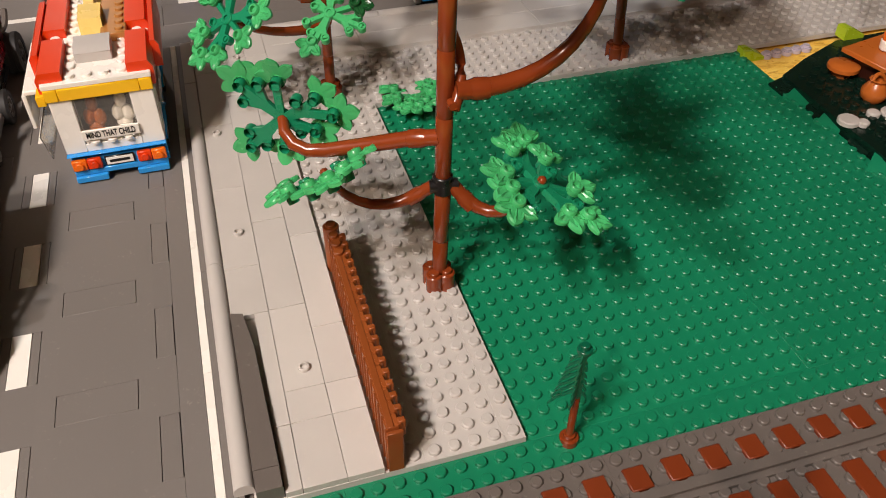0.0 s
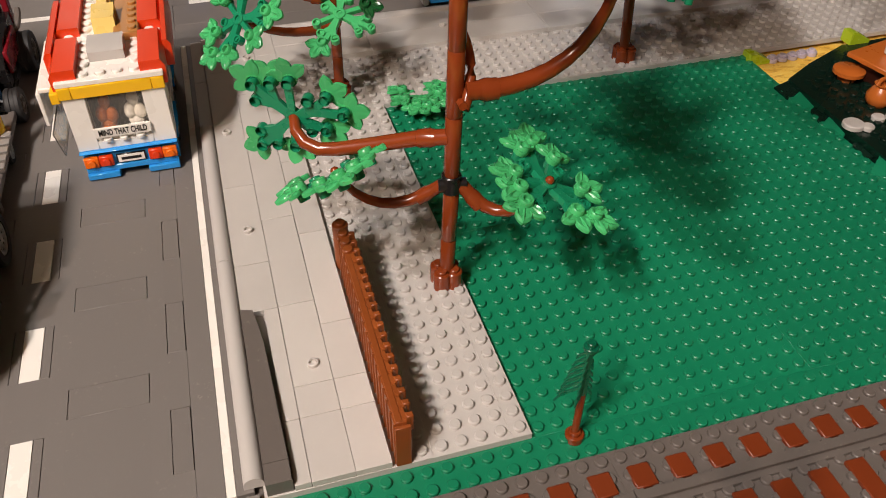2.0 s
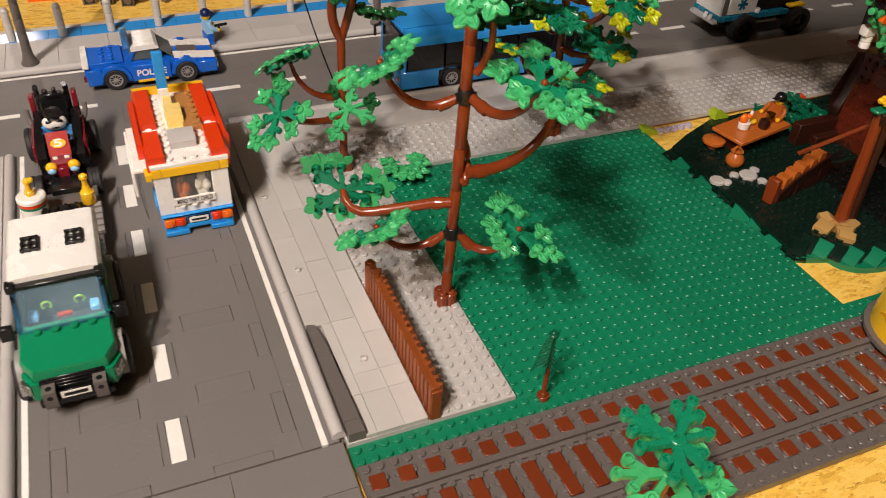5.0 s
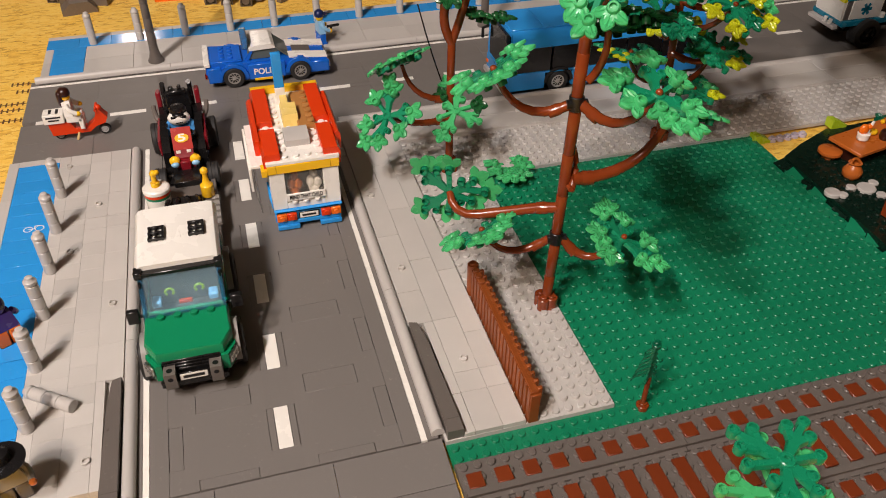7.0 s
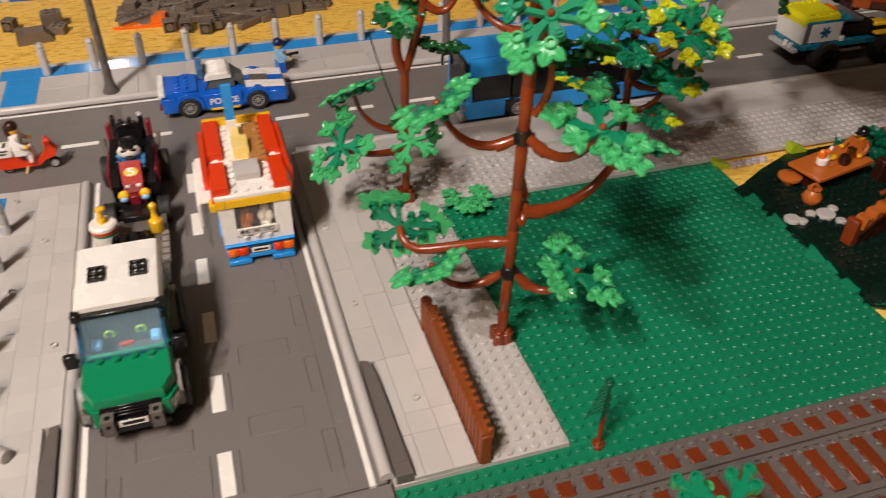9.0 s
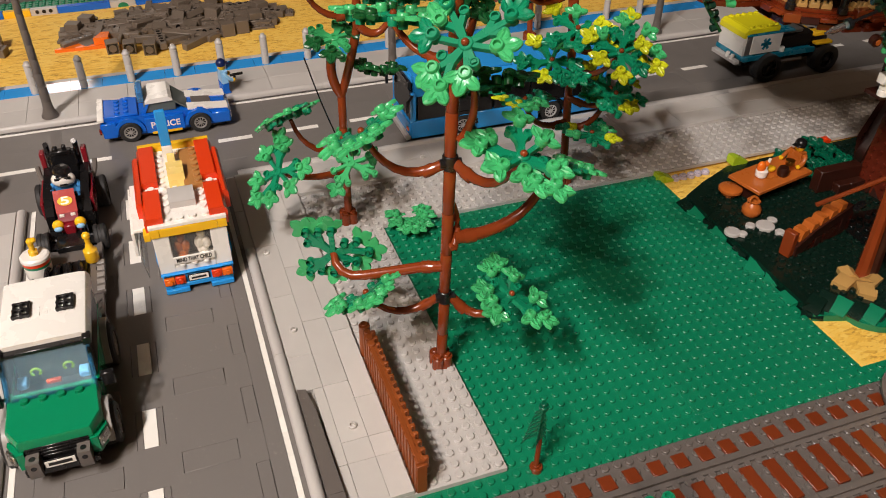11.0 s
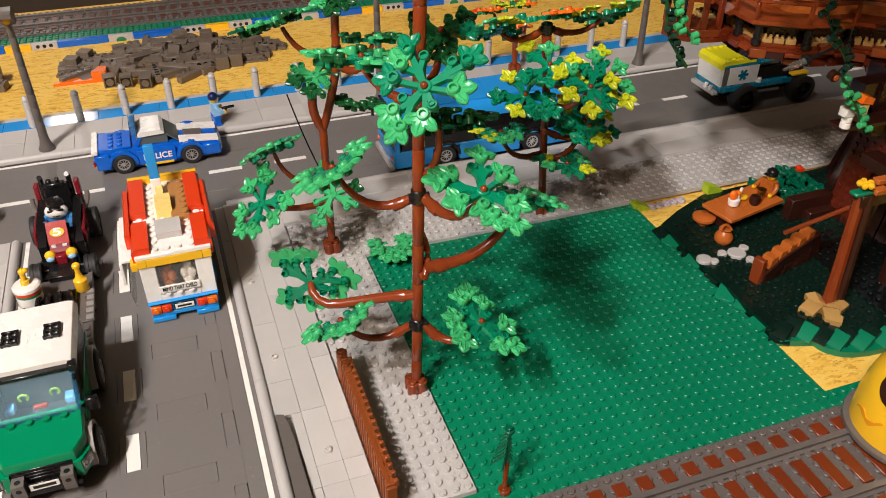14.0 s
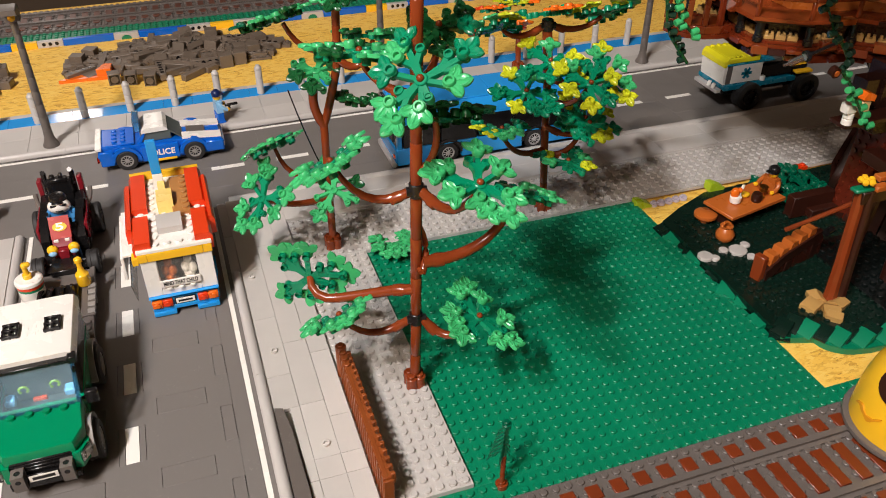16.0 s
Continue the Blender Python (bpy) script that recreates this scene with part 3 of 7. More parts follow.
def foliage(tree, place, normal, spin, colours, seed, full=0.75, stem=TEAL_GREEN, size=1.0, knob=True, flip=False):
    """A flat moulded spray of forked stems ending in open studs, and leaves clipped onto the outer ones."""
    r = random.Random(seed)
    side = -1 if flip else 1
    mb, tips = M(), []
    mb.lathe([(0.44, -0.2), (0.44, 0.2), (0.38, 0.25), (0.2, 0.25), (0.2, 0.05), (0.001, 0.05)], 14, cap=False)

    def bar(p, q, w0, w1):
        d = (q - p).normalized()
        s = Vector((-d.y, d.x, 0))
        zs = Vector((0, 0, 0.13))
        top = [p + s * w0, q + s * w1, q - s * w1, p - s * w0]
        rim = [v + s * k * 0.05 - zs * 0.5 for v, k in zip(top, (1, 1, -1, -1))]
        vs = [v + zs for v in top] + [v + zs * 0.2 for v in rim] + [v - zs for v in rim]
        fs = [(3, 2, 1, 0), (8, 9, 10, 11)]
        for k in (0, 4):
            fs += [(k + i, k + (i + 1) % 4, k + 4 + (i + 1) % 4, k + 4 + i) for i in range(4)]
        mb.add(vs, fs)

    forks = []
    for a, d in STEMS:
        a = radians(a)
        e = Vector((math.cos(a), side * math.sin(a), 0)) * d * size
        bar(Vector((0, 0, 0)), e, 0.15, 0.3)
        forks.append(e)
    for a, d, k in SPRAY:
        a = radians(a)
        e = Vector((math.cos(a), side * math.sin(a), 0)) * d * size
        e.z = r.uniform(-0.06, 0.06)
        p = forks[k] * 0.84 if k < 3 else Vector((0, 0, 0))
        bar(p, e, 0.15 if k > 2 else 0.2, 0.16)
        mb.lathe([(0.3, -0.32), (0.33, 0.16), (0.3, 0.22), (0.21, 0.22), (0.2, -0.04), (0.001, -0.04)], 14, 0, Matrix.Translation(e), cap=False)
        tips.append(e)
    ob = part("foliage", mb, stem, tree)
    ob.matrix_basis = place_matrix(basis(place, normal, spin))
    if knob:
        part("knob", M().ball((0, 0, 0.3), 0.25, 12), BROWN, ob)
    for i, e in enumerate(tips):
        if r.random() < (full * 1.12 if i in OUTER else full * 0.1):
            mat = r.choice(colours)
            lf = new("leaf", LEAVES[mat.name])
            lf.parent = ob
            out = math.degrees(math.atan2(e.y, e.x)) + r.uniform(-32, 32)
            sc = r.uniform(0.97, 1.03)
            lf.matrix_basis = pose(e.x * U, e.y * U, (e.z + 0.3) * U, r.uniform(-7, 7), r.uniform(-6, 8), out) @ Matrix.Diagonal((sc, sc, sc, 1))
    return ob


def place_matrix(m):
    m = m.copy()
    m.translation = m.translation * U
    return m


def limb(tree, pts, r0=0.42, r1=0.24, mat=BROWN, collar=True):
    n = len(pts)
    radii = [r0 + (r1 - r0) * (i / (n - 1)) ** 1.4 for i in range(n)]
    mb = M().tube(pts, radii, 12)
    d = (Vector(pts[1]) - Vector(pts[0])).normalized()
    if collar:
        p0 = Vector(pts[0])
        mb.tube([p0 + d * 0.2, p0 + d * 0.5, p0 + d * 1.0, p0 + d * 1.65, p0 + d * 1.7], [r0 * 0.8, r0 * 0.85, r0 * 1.16, r0 * 1.1, r0 * 0.9], 14)
    return part("branch", mb, mat, tree)


def trunk(tree, pts, r=0.44):
    mb = M()
    for a, b in zip(pts[:-1], pts[1:]):
        a, b = Vector(a), Vector(b)
        n = max(1, round((b - a).length / 3.6))
        for i in range(n):
            p, q = a.lerp(b, i / n), a.lerp(b, (i + 1) / n)
            d = (q - p).normalized()
            mb.tube([p + d * 0.01, p + d * 0.06, q - d * 0.06, q - d * 0.01], [r * 0.93, r, r, r * 0.93], 14)
    part("trunk", mb, BROWN, tree)


def joint(tree, p, r=0.55):
    p = Vector(p)
    mb = M().tube([p - Vector((0, 0, 0.55)), p - Vector((0, 0, 0.5)), p + Vector((0, 0, 0.5)), p + Vector((0, 0, 0.55))], [r * 0.9, r, r, r * 0.9], 12)
    mb.tube([p + Vector((-0.75, 0, -0.05)), p + Vector((0.75, -0.2, -0.05))], 0.34, 10)
    part("joint", mb, BLACK, tree)


def foot(tree, x, y, z):
    mb = M()
    for a in range(4):
        ang = radians(45 + 90 * a)
        mb.cyl(x + 0.5 * math.cos(ang), y + 0.5 * math.sin(ang), z, z + 1.15, 0.5, 14, 0, 0.06)
        mb.cyl(x + 0.52 * math.cos(ang), y + 0.52 * math.sin(ang), z + 1.15, z + 1.34, 0.3, 12, 0, 0.03)
    mb.box(x - 0.6, x + 0.6, y - 0.6, y + 0.6, z, z + 1.1, 0.05)
    part("foot", mb, BROWN, tree)


GREENS = [BRIGHT_GREEN] * 9 + [TEAL_GREEN]


def tall_tree():
    t = thing("tree", 0, 0, 0, "tall plastic tree with brown trunk and bright green leaves", "tree", group="plastic trees")
    foot(t, -1.0, 11.5, 0.4)
    trunk(t, [(-1.0, 11.5, 0.4), (-0.75, 11.5, 7.1)])
    trunk(t, [(-0.75, 11.5, 8.1), (-0.65, 11.05, 19.2)])
    trunk(t, [(-0.65, 11.05, 20.2), (-0.3, 10.7, 40)])
    joint(t, (-0.75, 11.5, 7.6))
    joint(t, (-0.65, 11.05, 19.7))
    part("pin", M().tube([(-0.6, 10.3, 12.9), (-0.6, 10.75, 12.9)], 0.22, 10), BROWN, t)
    limb(t, bend((-0.3, 11.4, 7.5), (1.7, 9.9, 4.6), (3.46, 8.68, 8.4)), 0.4, 0.22)
    limb(t, bend((-1.2, 11.6, 7.5), (-4.4, 12.6, 4.8), (-6.5, 12.0, 8.5)), 0.36, 0.2)
    limb(t, [(-0.9, 11.5, 10.5), (-2.4, 12.4, 10.1), (-4.6, 13.5, 9.4), (-6.3, 14.2, 9.0), (-7.2, 14.6, 8.9), (-7.9, 15.0, 9.2), (-8.2, 15.5, 9.7), (-8.13, 16.2, 10.1)], 0.44, 0.3)
    limb(t, bend((-0.3, 11.0, 13.3), (5.6, 11.0, 12.6), (7.0, 11.0, 17.6), 9), 0.5, 0.26)
    limb(t, bend((-1.0, 11.1, 19.6), (-4.2, 12.2, 17.6), (-6.1, 12.5, 21.6)), 0.38, 0.2)
    limb(t, bend((-0.3, 10.8, 19.6), (1.0, 7.2, 18.4), (1.61, 4.85, 22.8)), 0.4, 0.2)
    limb(t, bend((-0.5, 10.5, 12.6), (0.6, 11.8, 14), (-0.2, 11.8, 16.0)), 0.3, 0.2, collar=False)
    limb(t, bend((-0.2, 10.6, 21.5), (1.0, 10.2, 23), (0.4, 10.0, 25.6)), 0.3, 0.22, collar=False)
    limb(t, bend((-0.6, 10.6, 27.5), (-1.4, 8.4, 26.4), (-1.6, 6.4, 29.7)), 0.36, 0.2)
    foliage(t, (3.46, 8.68, 8.62), (0.32, -0.19, 0.93), 332, [BRIGHT_GREEN], 1, 1.0, flip=True)
    foliage(t, (-6.7, 11.9, 8.9), (-0.3, 0.47, 0.83), 24, [BRIGHT_GREEN], 2, 0.95)
    foliage(t, (-8.13, 16.29, 10.12), (0.46, 0.89, 0.03), 107.5, [BRIGHT_GREEN], 3, 1.0, knob=False)
    foliage(t, (7.1, 11.0, 18.0), (0.25, 0.25, 0.9), 60, GREENS, 4, 0.8, knob=False)
    foliage(t, (-6.2, 12.5, 22.0), (-0.4, 0.32, 0.86), 15, [BRIGHT_GREEN], 5, 1.0)
    foliage(t, (1.61, 4.76, 23.11), (0.14, -0.28, 0.95), 44.6, [BRIGHT_GREEN], 6, 1.0)
    foliage(t, (-1.6, 6.29, 30.01), (-0.45, -0.45, 0.77), 339.2, GREENS, 7, 1.0)
    foliage(t, (0.9, 9.3, 25.9), (0.2, 0.62, 0.76), 90, [OLIVE_DARK], 8, 0.7, OLIVE_DARK, 0.75, knob=False)
    foliage(t, (2.2, 14.5, 30.0), (0.1, -0.3, 0.95), 10, [OLIVE_DARK, TEAL_GREEN], 9, 0.6, OLIVE_DARK, 0.9)
    foliage(t, (-3.5, 14.0, 29.0), (0.1, 0.2, 0.95), 50, [BRIGHT_GREEN, OLIVE_DARK], 10, 0.8)
    # two unseen top sprays, added to cast more shadow on the lawn
    for x, y, z, nx, seed in ((-4.2, 12.0, 37.5, -0.2, 62), (3.8, 8.2, 38.6, 0.1, 64)):
        limb(t, bend((-0.35, 10.7, z - 2.6), (x * 0.6, 10.7 + (y - 10.7) * 0.6, z - 2.9), (x, y, z - 0.4)), 0.34, 0.2)
        foliage(t, (x, y, z), (nx, 0.1, 0.95), seed * 17, GREENS, seed, 0.85)
    limb(t, bend((-0.5, 10.9, 28), (1.5, 13, 27), (2.2, 14.3, 29.6)), 0.34, 0.2)
    limb(t, bend((-0.6, 11, 27), (-2.4, 13, 26.5), (-3.5, 13.9, 28.6)), 0.34, 0.2)


def forked_tree():
    t = thing("tree", 0, 0, 0, "forked plastic tree with brown trunk and sparse green leaves", "tree", group="plastic trees")
    foot(t, -3.0, 33.9, 0.4)
    trunk(t, [(-3.0, 33.9, 0.4), (-2.75, 34.4, 14.4)], 0.4)
    part("trunk_fork", M().tube(bend((-2.75, 34.4, 14.2), (-4.2, 34.3, 16.6), (-3.1, 34.0, 19.6)), [0.44] * 6 + [0.4, 0.36], 12).tube(bend((-2.75, 34.4, 14.2), (-2.0, 34.2, 16.2), (-1.1, 33.8, 20.6)), 0.4, 12), BROWN, t)
    trunk(t, [(-1.1, 33.8, 20.6), (-0.7, 33.6, 31)], 0.38)
    joint(t, (-1.0, 33.75, 22.1), 0.46)
    limb(t, bend((-1.2, 33.8, 22.0), (-4.2, 34.0, 21.2), (-5.6, 34.0, 24.7)), 0.34, 0.2)
    limb(t, bend((-1.0, 33.6, 20.9), (1.0, 33.2, 18.8), (2.2, 33.0, 22.6)), 0.4, 0.2, collar=False)
    limb(t, bend((-2.8, 34.1, 6.3), (-6.6, 33.4, 6.0), (-9.5, 32.3, 8.3)), 0.38, 0.22)
    limb(t, bend((-2.8, 34.2, 8.4), (-6.8, 34.2, 8.4), (-7.7, 34.1, 12.6)), 0.34, 0.18)
    part("twig", M().tube(bend((-3.2, 35.6, 9.2), (-4.4, 35.8, 12.6), (-5.6, 36, 17.6)), 0.07, 6), BLACK, t, "thin black twig")
    foliage(t, (-9.69, 32.09, 8.6), (-0.62, -0.44, 0.65), 96.7, [BRIGHT_GREEN], 21, 0.95, knob=False, flip=True)
    foliage(t, (-7.8, 34.1, 12.9), (-0.25, 0.5, 0.8), 20, [BRIGHT_GREEN, TEAL_GREEN], 22, 0.85, knob=False)
    limb(t, bend((-2.8, 34.1, 6.6), (-2.8, 33.4, 6.4), (-2.7, 32.8, 7.6)), 0.3, 0.2, collar=False)
    foliage(t, (-2.7, 32.7, 7.8), (-0.15, -0.5, 0.85), 205, [OLIVE_DARK, BRIGHT_GREEN], 23, 0.4, BRIGHT_GREEN, 0.95, knob=False)
    foliage(t, (-6.6, 34.1, 25.0), (-0.2, 0.38, 0.9), 80, [OLIVE_DARK, PINE, BRIGHT_GREEN], 24, 0.85, OLIVE_DARK, knob=False)
    foliage(t, (-3.1, 34.0, 19.9), (0.0, -0.4, 0.9), 30, [OLIVE_DARK], 25, 0.45, BRIGHT_GREEN, 0.8, knob=False)
    foliage(t, (2.4, 33.0, 23.0), (0.1, 0.3, 0.95), 45, [BRIGHT_GREEN, OLIVE_DARK], 26, 0.85)
    foliage(t, (0.8, 34.5, 16.2), (0.2, 0.2, 0.9), 5, [OLIVE_DARK], 27, 0.6, OLIVE_DARK, 0.75, knob=False)
    foliage(t, (-0.7, 33.6, 27.5), (0.0, -0.3, 0.95), 5, [OLIVE_DARK, BRIGHT_GREEN], 28, 0.7, OLIVE_DARK, 0.9, knob=False)


def autumn_tree():
    t = thing("tree", 0, 0, 0, "plastic tree with green, yellow and orange leaves", "tree", group="plastic trees")
    foot(t, 21.1, 33.5, 0.4)
    trunk(t, [(21.1, 33.5, 0.4), (20.4, 33.2, 11), (20.2, 33.1, 17)], 0.42)
    trunk(t, [(20.2, 33.1, 17), (19.7, 33.0, 21.6)], 0.5)
    joint(t, (19.7, 33.0, 22.0), 0.6)
    mixed = [YELLOW_LEAF, YELLOW_LEAF, TEAL_GREEN, BRIGHT_GREEN, TEAL_GREEN]
    limb(t, bend((20.3, 33.0, 14.5), (20.4, 28.6, 14.2), (20.5, 25.2, 18.6)), 0.36, 0.2)
    limb(t, bend((20.3, 33.1, 13.4), (17.4, 32.0, 12.6), (16.5, 30.4, 16.2)), 0.36, 0.2)
    limb(t, bend((20.4, 33.1, 8.2), (16.6, 32.6, 7.6), (14.6, 31.2, 12.0)), 0.36, 0.2)
    limb(t, bend((20.4, 33.1, 7.6), (23.6, 32.2, 7.0), (24.0, 31.5, 11.6)), 0.36, 0.2)
    limb(t, bend((19.5, 33.0, 22), (16.5, 33, 20.4), (15.0, 33, 22.0)), 0.34, 0.2)
    limb(t, bend((19.9, 33.0, 22), (23.0, 32.5, 20.6), (25.0, 32, 22.6)), 0.34, 0.2)
    foliage(t, (20.5, 25.0, 19.0), (0.0, -0.5, 0.86), 25, mixed, 31, 0.75)
    foliage(t, (16.5, 30.2, 16.6), (0.0, -0.45, 0.9), 65, mixed, 32, 0.7)
    foliage(t, (14.5, 31.0, 12.4), (0.1, 0.2, 0.95), 10, mixed + [BRIGHT_GREEN], 33, 0.8)
    foliage(t, (24.0, 31.4, 12.0), (0.1, -0.4, 0.9), 80, mixed, 34, 0.75)
    foliage(t, (21.8, 30.0, 8.0), (0.1, 0.1, 0.98), 30, mixed, 35, 0.65)
    foliage(t, (14.8, 33.0, 22.3), (0.1, 0.55, 0.8), 15, [ORANGE, YELLOW_LEAF, RED, BRIGHT_GREEN, TEAL_GREEN], 36, 0.9, TEAL_GREEN)
    foliage(t, (25.2, 32.0, 22.9), (0.1, 0.55, 0.8), 55, [YELLOW_LEAF, BRIGHT_GREEN, YELLOW_LEAF], 37, 0.85, TEAL_GREEN)
    limb(t, bend((20.2, 33.1, 16.5), (23.0, 30.0, 15.6), (23.6, 28.0, 18.0)), 0.34, 0.2)
    limb(t, bend((20.3, 33.0, 11.0), (22.6, 30.5, 10.0), (22.8, 28.6, 12.6)), 0.34, 0.2)
    foliage(t, (23.6, 27.8, 18.4), (0.1, -0.45, 0.88), 45, mixed, 39, 0.8)
    foliage(t, (22.8, 28.4, 13.0), (0.15, -0.3, 0.93), 5, mixed, 40, 0.75)
    foliage(t, (18.6, 29.6, 19.6), (-0.1, -0.3, 0.93), 85, mixed, 44, 0.8)
    foliage(t, (19.7, 32.4, 23.4), (0.0, 0.35, 0.9), 35, [TEAL_GREEN, ORANGE], 38, 0.7, TEAL_GREEN)


def far_tree():
    t = thing("tree", 34, 70.5, 0.8, "plastic tree with autumn leaves on the far pavement", "tree", group="plastic trees")
    foot(t, 0, 0, 0)
    trunk(t, [(0, 0, 0.2), (-0.3, 0, 8)], 0.42)
    limb(t, bend((-0.3, 0, 7.6), (-3, 0, 7), (-4, -0.5, 9.6)), 0.34, 0.2)
    foliage(t, (-4.2, -0.5, 10), (0, 0.3, 0.9), 0, [ORANGE, YELLOW_LEAF, RED], 41, 0.9)
    foliage(t, (-0.3, 0, 10.5), (0, 0.2, 0.95), 40, [YELLOW_LEAF, BRIGHT_GREEN, ORANGE], 42, 0.9)


tall_tree()
forked_tree()
autumn_tree()
far_tree()

sprig = thing("leaf_sprig", 3.1, 31.6, 0.2, "bright green leaf spray lying on the lawn plates", "plant")
foliage(sprig, (0, 0, 0.34), (0.03, 0.1, 1), 20, [BRIGHT_GREEN], 51, 0.75, BRIGHT_GREEN, 0.72, knob=False)

bush = thing("bush", -1.2, -16.2, -0.34, "green plastic plant standing beside the railway track", "plant")
foot(bush, 0, 0, 0)
trunk(bush, [(0, 0, 0.2), (0.2, 0.0, 14.5)], 0.44)
foliage(bush, (0.35, 0.1, 15.0), (0.05, -0.05, 1), 12, [BRIGHT_GREEN], 53, 0.0, TEAL_GREEN, knob=False)
foliage(bush, (-0.2, -0.6, 13.6), (0.0, -0.2, 0.97), 48, [BRIGHT_GREEN], 54, 0.45, BRIGHT_GREEN, knob=False)


def sapling():
    t = thing("sapling", 2.0, -0.55, 0.0, "small green plastic pine sapling on a brown stem", "plant")
    part("foot", M().cyl(0, 0, 0.0, 0.42, 0.48, 16, 0, 0.05).cyl(0, 0, 0.42, 0.62, 0.3, 14), BROWN, t)
    part("stem", M().tube([(0, 0, 0.5), (0.15, 0.2, 3.3)], 0.2, 10), BROWN, t)
    mb = M().tube([(0.14, 0.18, 3.2), (0.28, 0.4, 6.1)], [0.2, 0.15], 8)
    mb.cyl(0.3, 0.42, 6.0, 6.2, 0.36, 14).cyl(0.3, 0.42, 6.2, 6.45, 0.22, 10)
    for q in range(7):
        p = Vector((0.15 + q * 0.018, 0.2 + q * 0.028, 3.75 + q * 0.36))
        l = 1.3 - q * 0.12
        for x, y, k in ((-0.75, 0.28, 1.0), (-0.5, -0.4, 0.7), (0.45, -0.3, 0.45), (0.3, 0.5, 0.5)):
            mb.tube([p, p + Vector((x, y, -0.62)) * l * k, p + Vector((x * 1.25, y * 1.25, -0.95)) * l * k], [0.1, 0.085, 0.04], 5)
    part("needles", mb, PINE, t)


sapling()


# ---- fence ----
def fence():
    f = thing("fence", -6.5, 0.15, 0.4, "reddish-brown log-textured brick fence on the pavement plates", "fence")
    top = 3.1

    pitch = 0.735

    def brick(studded):
        h = pitch / 2 - 0.004
        mb = M().box(-0.2, 0.3, -h, h, 0, top, 0.012)
        mb.prism([(-0.19, -h + 0.03), (-0.3, -h + 0.09), (-0.33, 0.0), (-0.3, h - 0.14), (-0.19, h - 0.07)], "z", 0.02, top - 0.02)
        mb.box(-0.37, -0.2, -h - 0.03, -h + 0.06, 0.02, top - 0.02, 0.02)
        mb.lathe([(0.25, 0.02), (0.25, top - 0.1), (0.2, top + 0.02)], 10, 0, Matrix.Translation((0.3, -0.06, 0)))
        mb.box(0.3, 0.66, -0.2, 0.12, top - 1.0, top + 0.06, 0.05)
        mb.box(0.36, 0.56, -0.14, 0.06, 0.3, top - 1.0, 0.04)
        if studded:
            mb.cyl(0.0, 0, top, top + 0.2, 0.28, 12)
        return mesh_of("log_brick", mb, FENCE_BROWN)

    plain, studded = brick(False), brick(True)
    for i in range(19):
        piece("log_brick" if i < 16 else "studded_brick", plain if i < 16 else studded, f, 0, pitch * (i + 0.5), 0)
    part("top_rail", M().box(-0.24, 0.08, 0.0, 16 * pitch, top, top + 0.05, 0.02), FENCE_BROWN, f)
    part("end_post", M().cyl(0, 14.45, 0, top + 0.1, 0.47, 16).cyl(0, 14.45, top + 0.1, top + 0.3, 0.3, 12), FENCE_BROWN, f)
    part("end_cap", M().box(-0.32, 0.42, -0.16, 0.0, 0, top - 0.5, 0.03).box(-0.32, 0.46, -0.2, 0.0, top - 0.5, top - 0.2, 0.03), FENCE_BROWN, f)


fence()


# ---- street furniture ----
def bollard_mesh():
    mb = M()
    for i in range(3):
        mb.lathe([(0.46, 1.22 * i), (0.5, 1.22 * i + 0.04), (0.5, 1.22 * i + 1.1), (0.44, 1.22 * i + 1.16), (0.44, 1.22 * i + 1.22)], 16)
    return mb


def bollard(x, y, z=0.8, tilt=(0, 0), turn=0):
    ob = thing("bollard", x, y, z, "pale grey round bollard on the pavement" if tilt == (0, 0) else "pale grey bollard fallen over on the pavement", "bollard", turn, "bollards", tilt=tilt)
    part("post", bollard_mesh(), LIGHT_GREY, ob)
    part("cap", M().lathe([(0.42, 3.66), (0.52, 3.74), (0.52, 3.95), (0.34, 4.12), (0.3, 4.3), (0.18, 4.36)], 16), LIGHT_GREY, ob)
    return ob


for q in range(6):
    bollard(-41.3, 8.6 + 5.97 * q)
for q in range(17):
    bollard(-40.15 + 5.95 * q, 74.6)
bollard(-38.2, 9.5, 1.3, (0, -90), -36)


def street_lamp(x, y):
    ob = thing("street_lamp", x, y, 0.8, "dark grey tapered street lamp on the pavement", "street lamp", group="street lamps")
    part("base", M().lathe([(1.0, 0), (1.0, 0.25), (0.78, 0.6), (0.6, 1.3), (0.54, 2.2)], 16), DARK_GREY, ob)
    rings = []
    for i in range(8):
        z, r = 2.1 + 1.8 * i, 0.53 - 0.02 * i
        rings += [(r - 0.02, z), (r + 0.02, z + 0.06), (r, z + 1.7)]
    part("pole", M().lathe(rings, 12), DARK_GREY, ob)
    part("lamp_head", M().prism([(0.7, 16.3), (0.7, 17.9), (-0.6, 18.4), (-2.4, 18.1), (-2.4, 17.5), (-0.7, 17.1), (-0.6, 16.3)], "x", -0.85, 0.85), DARK_GREY, ob)
    part("lens", M().lathe([(0.42, 0), (0.42, 0.25), (0.3, 0.32)], 14, 0, Matrix.Translation((0, -0.6, 16.8)) @ Matrix.Rotation(radians(90), 4, "X")), YELLOW, ob, "yellow round stud")
    return ob


for q in (-32.2, 11.8, 53.6):
    street_lamp(q, 67.2)

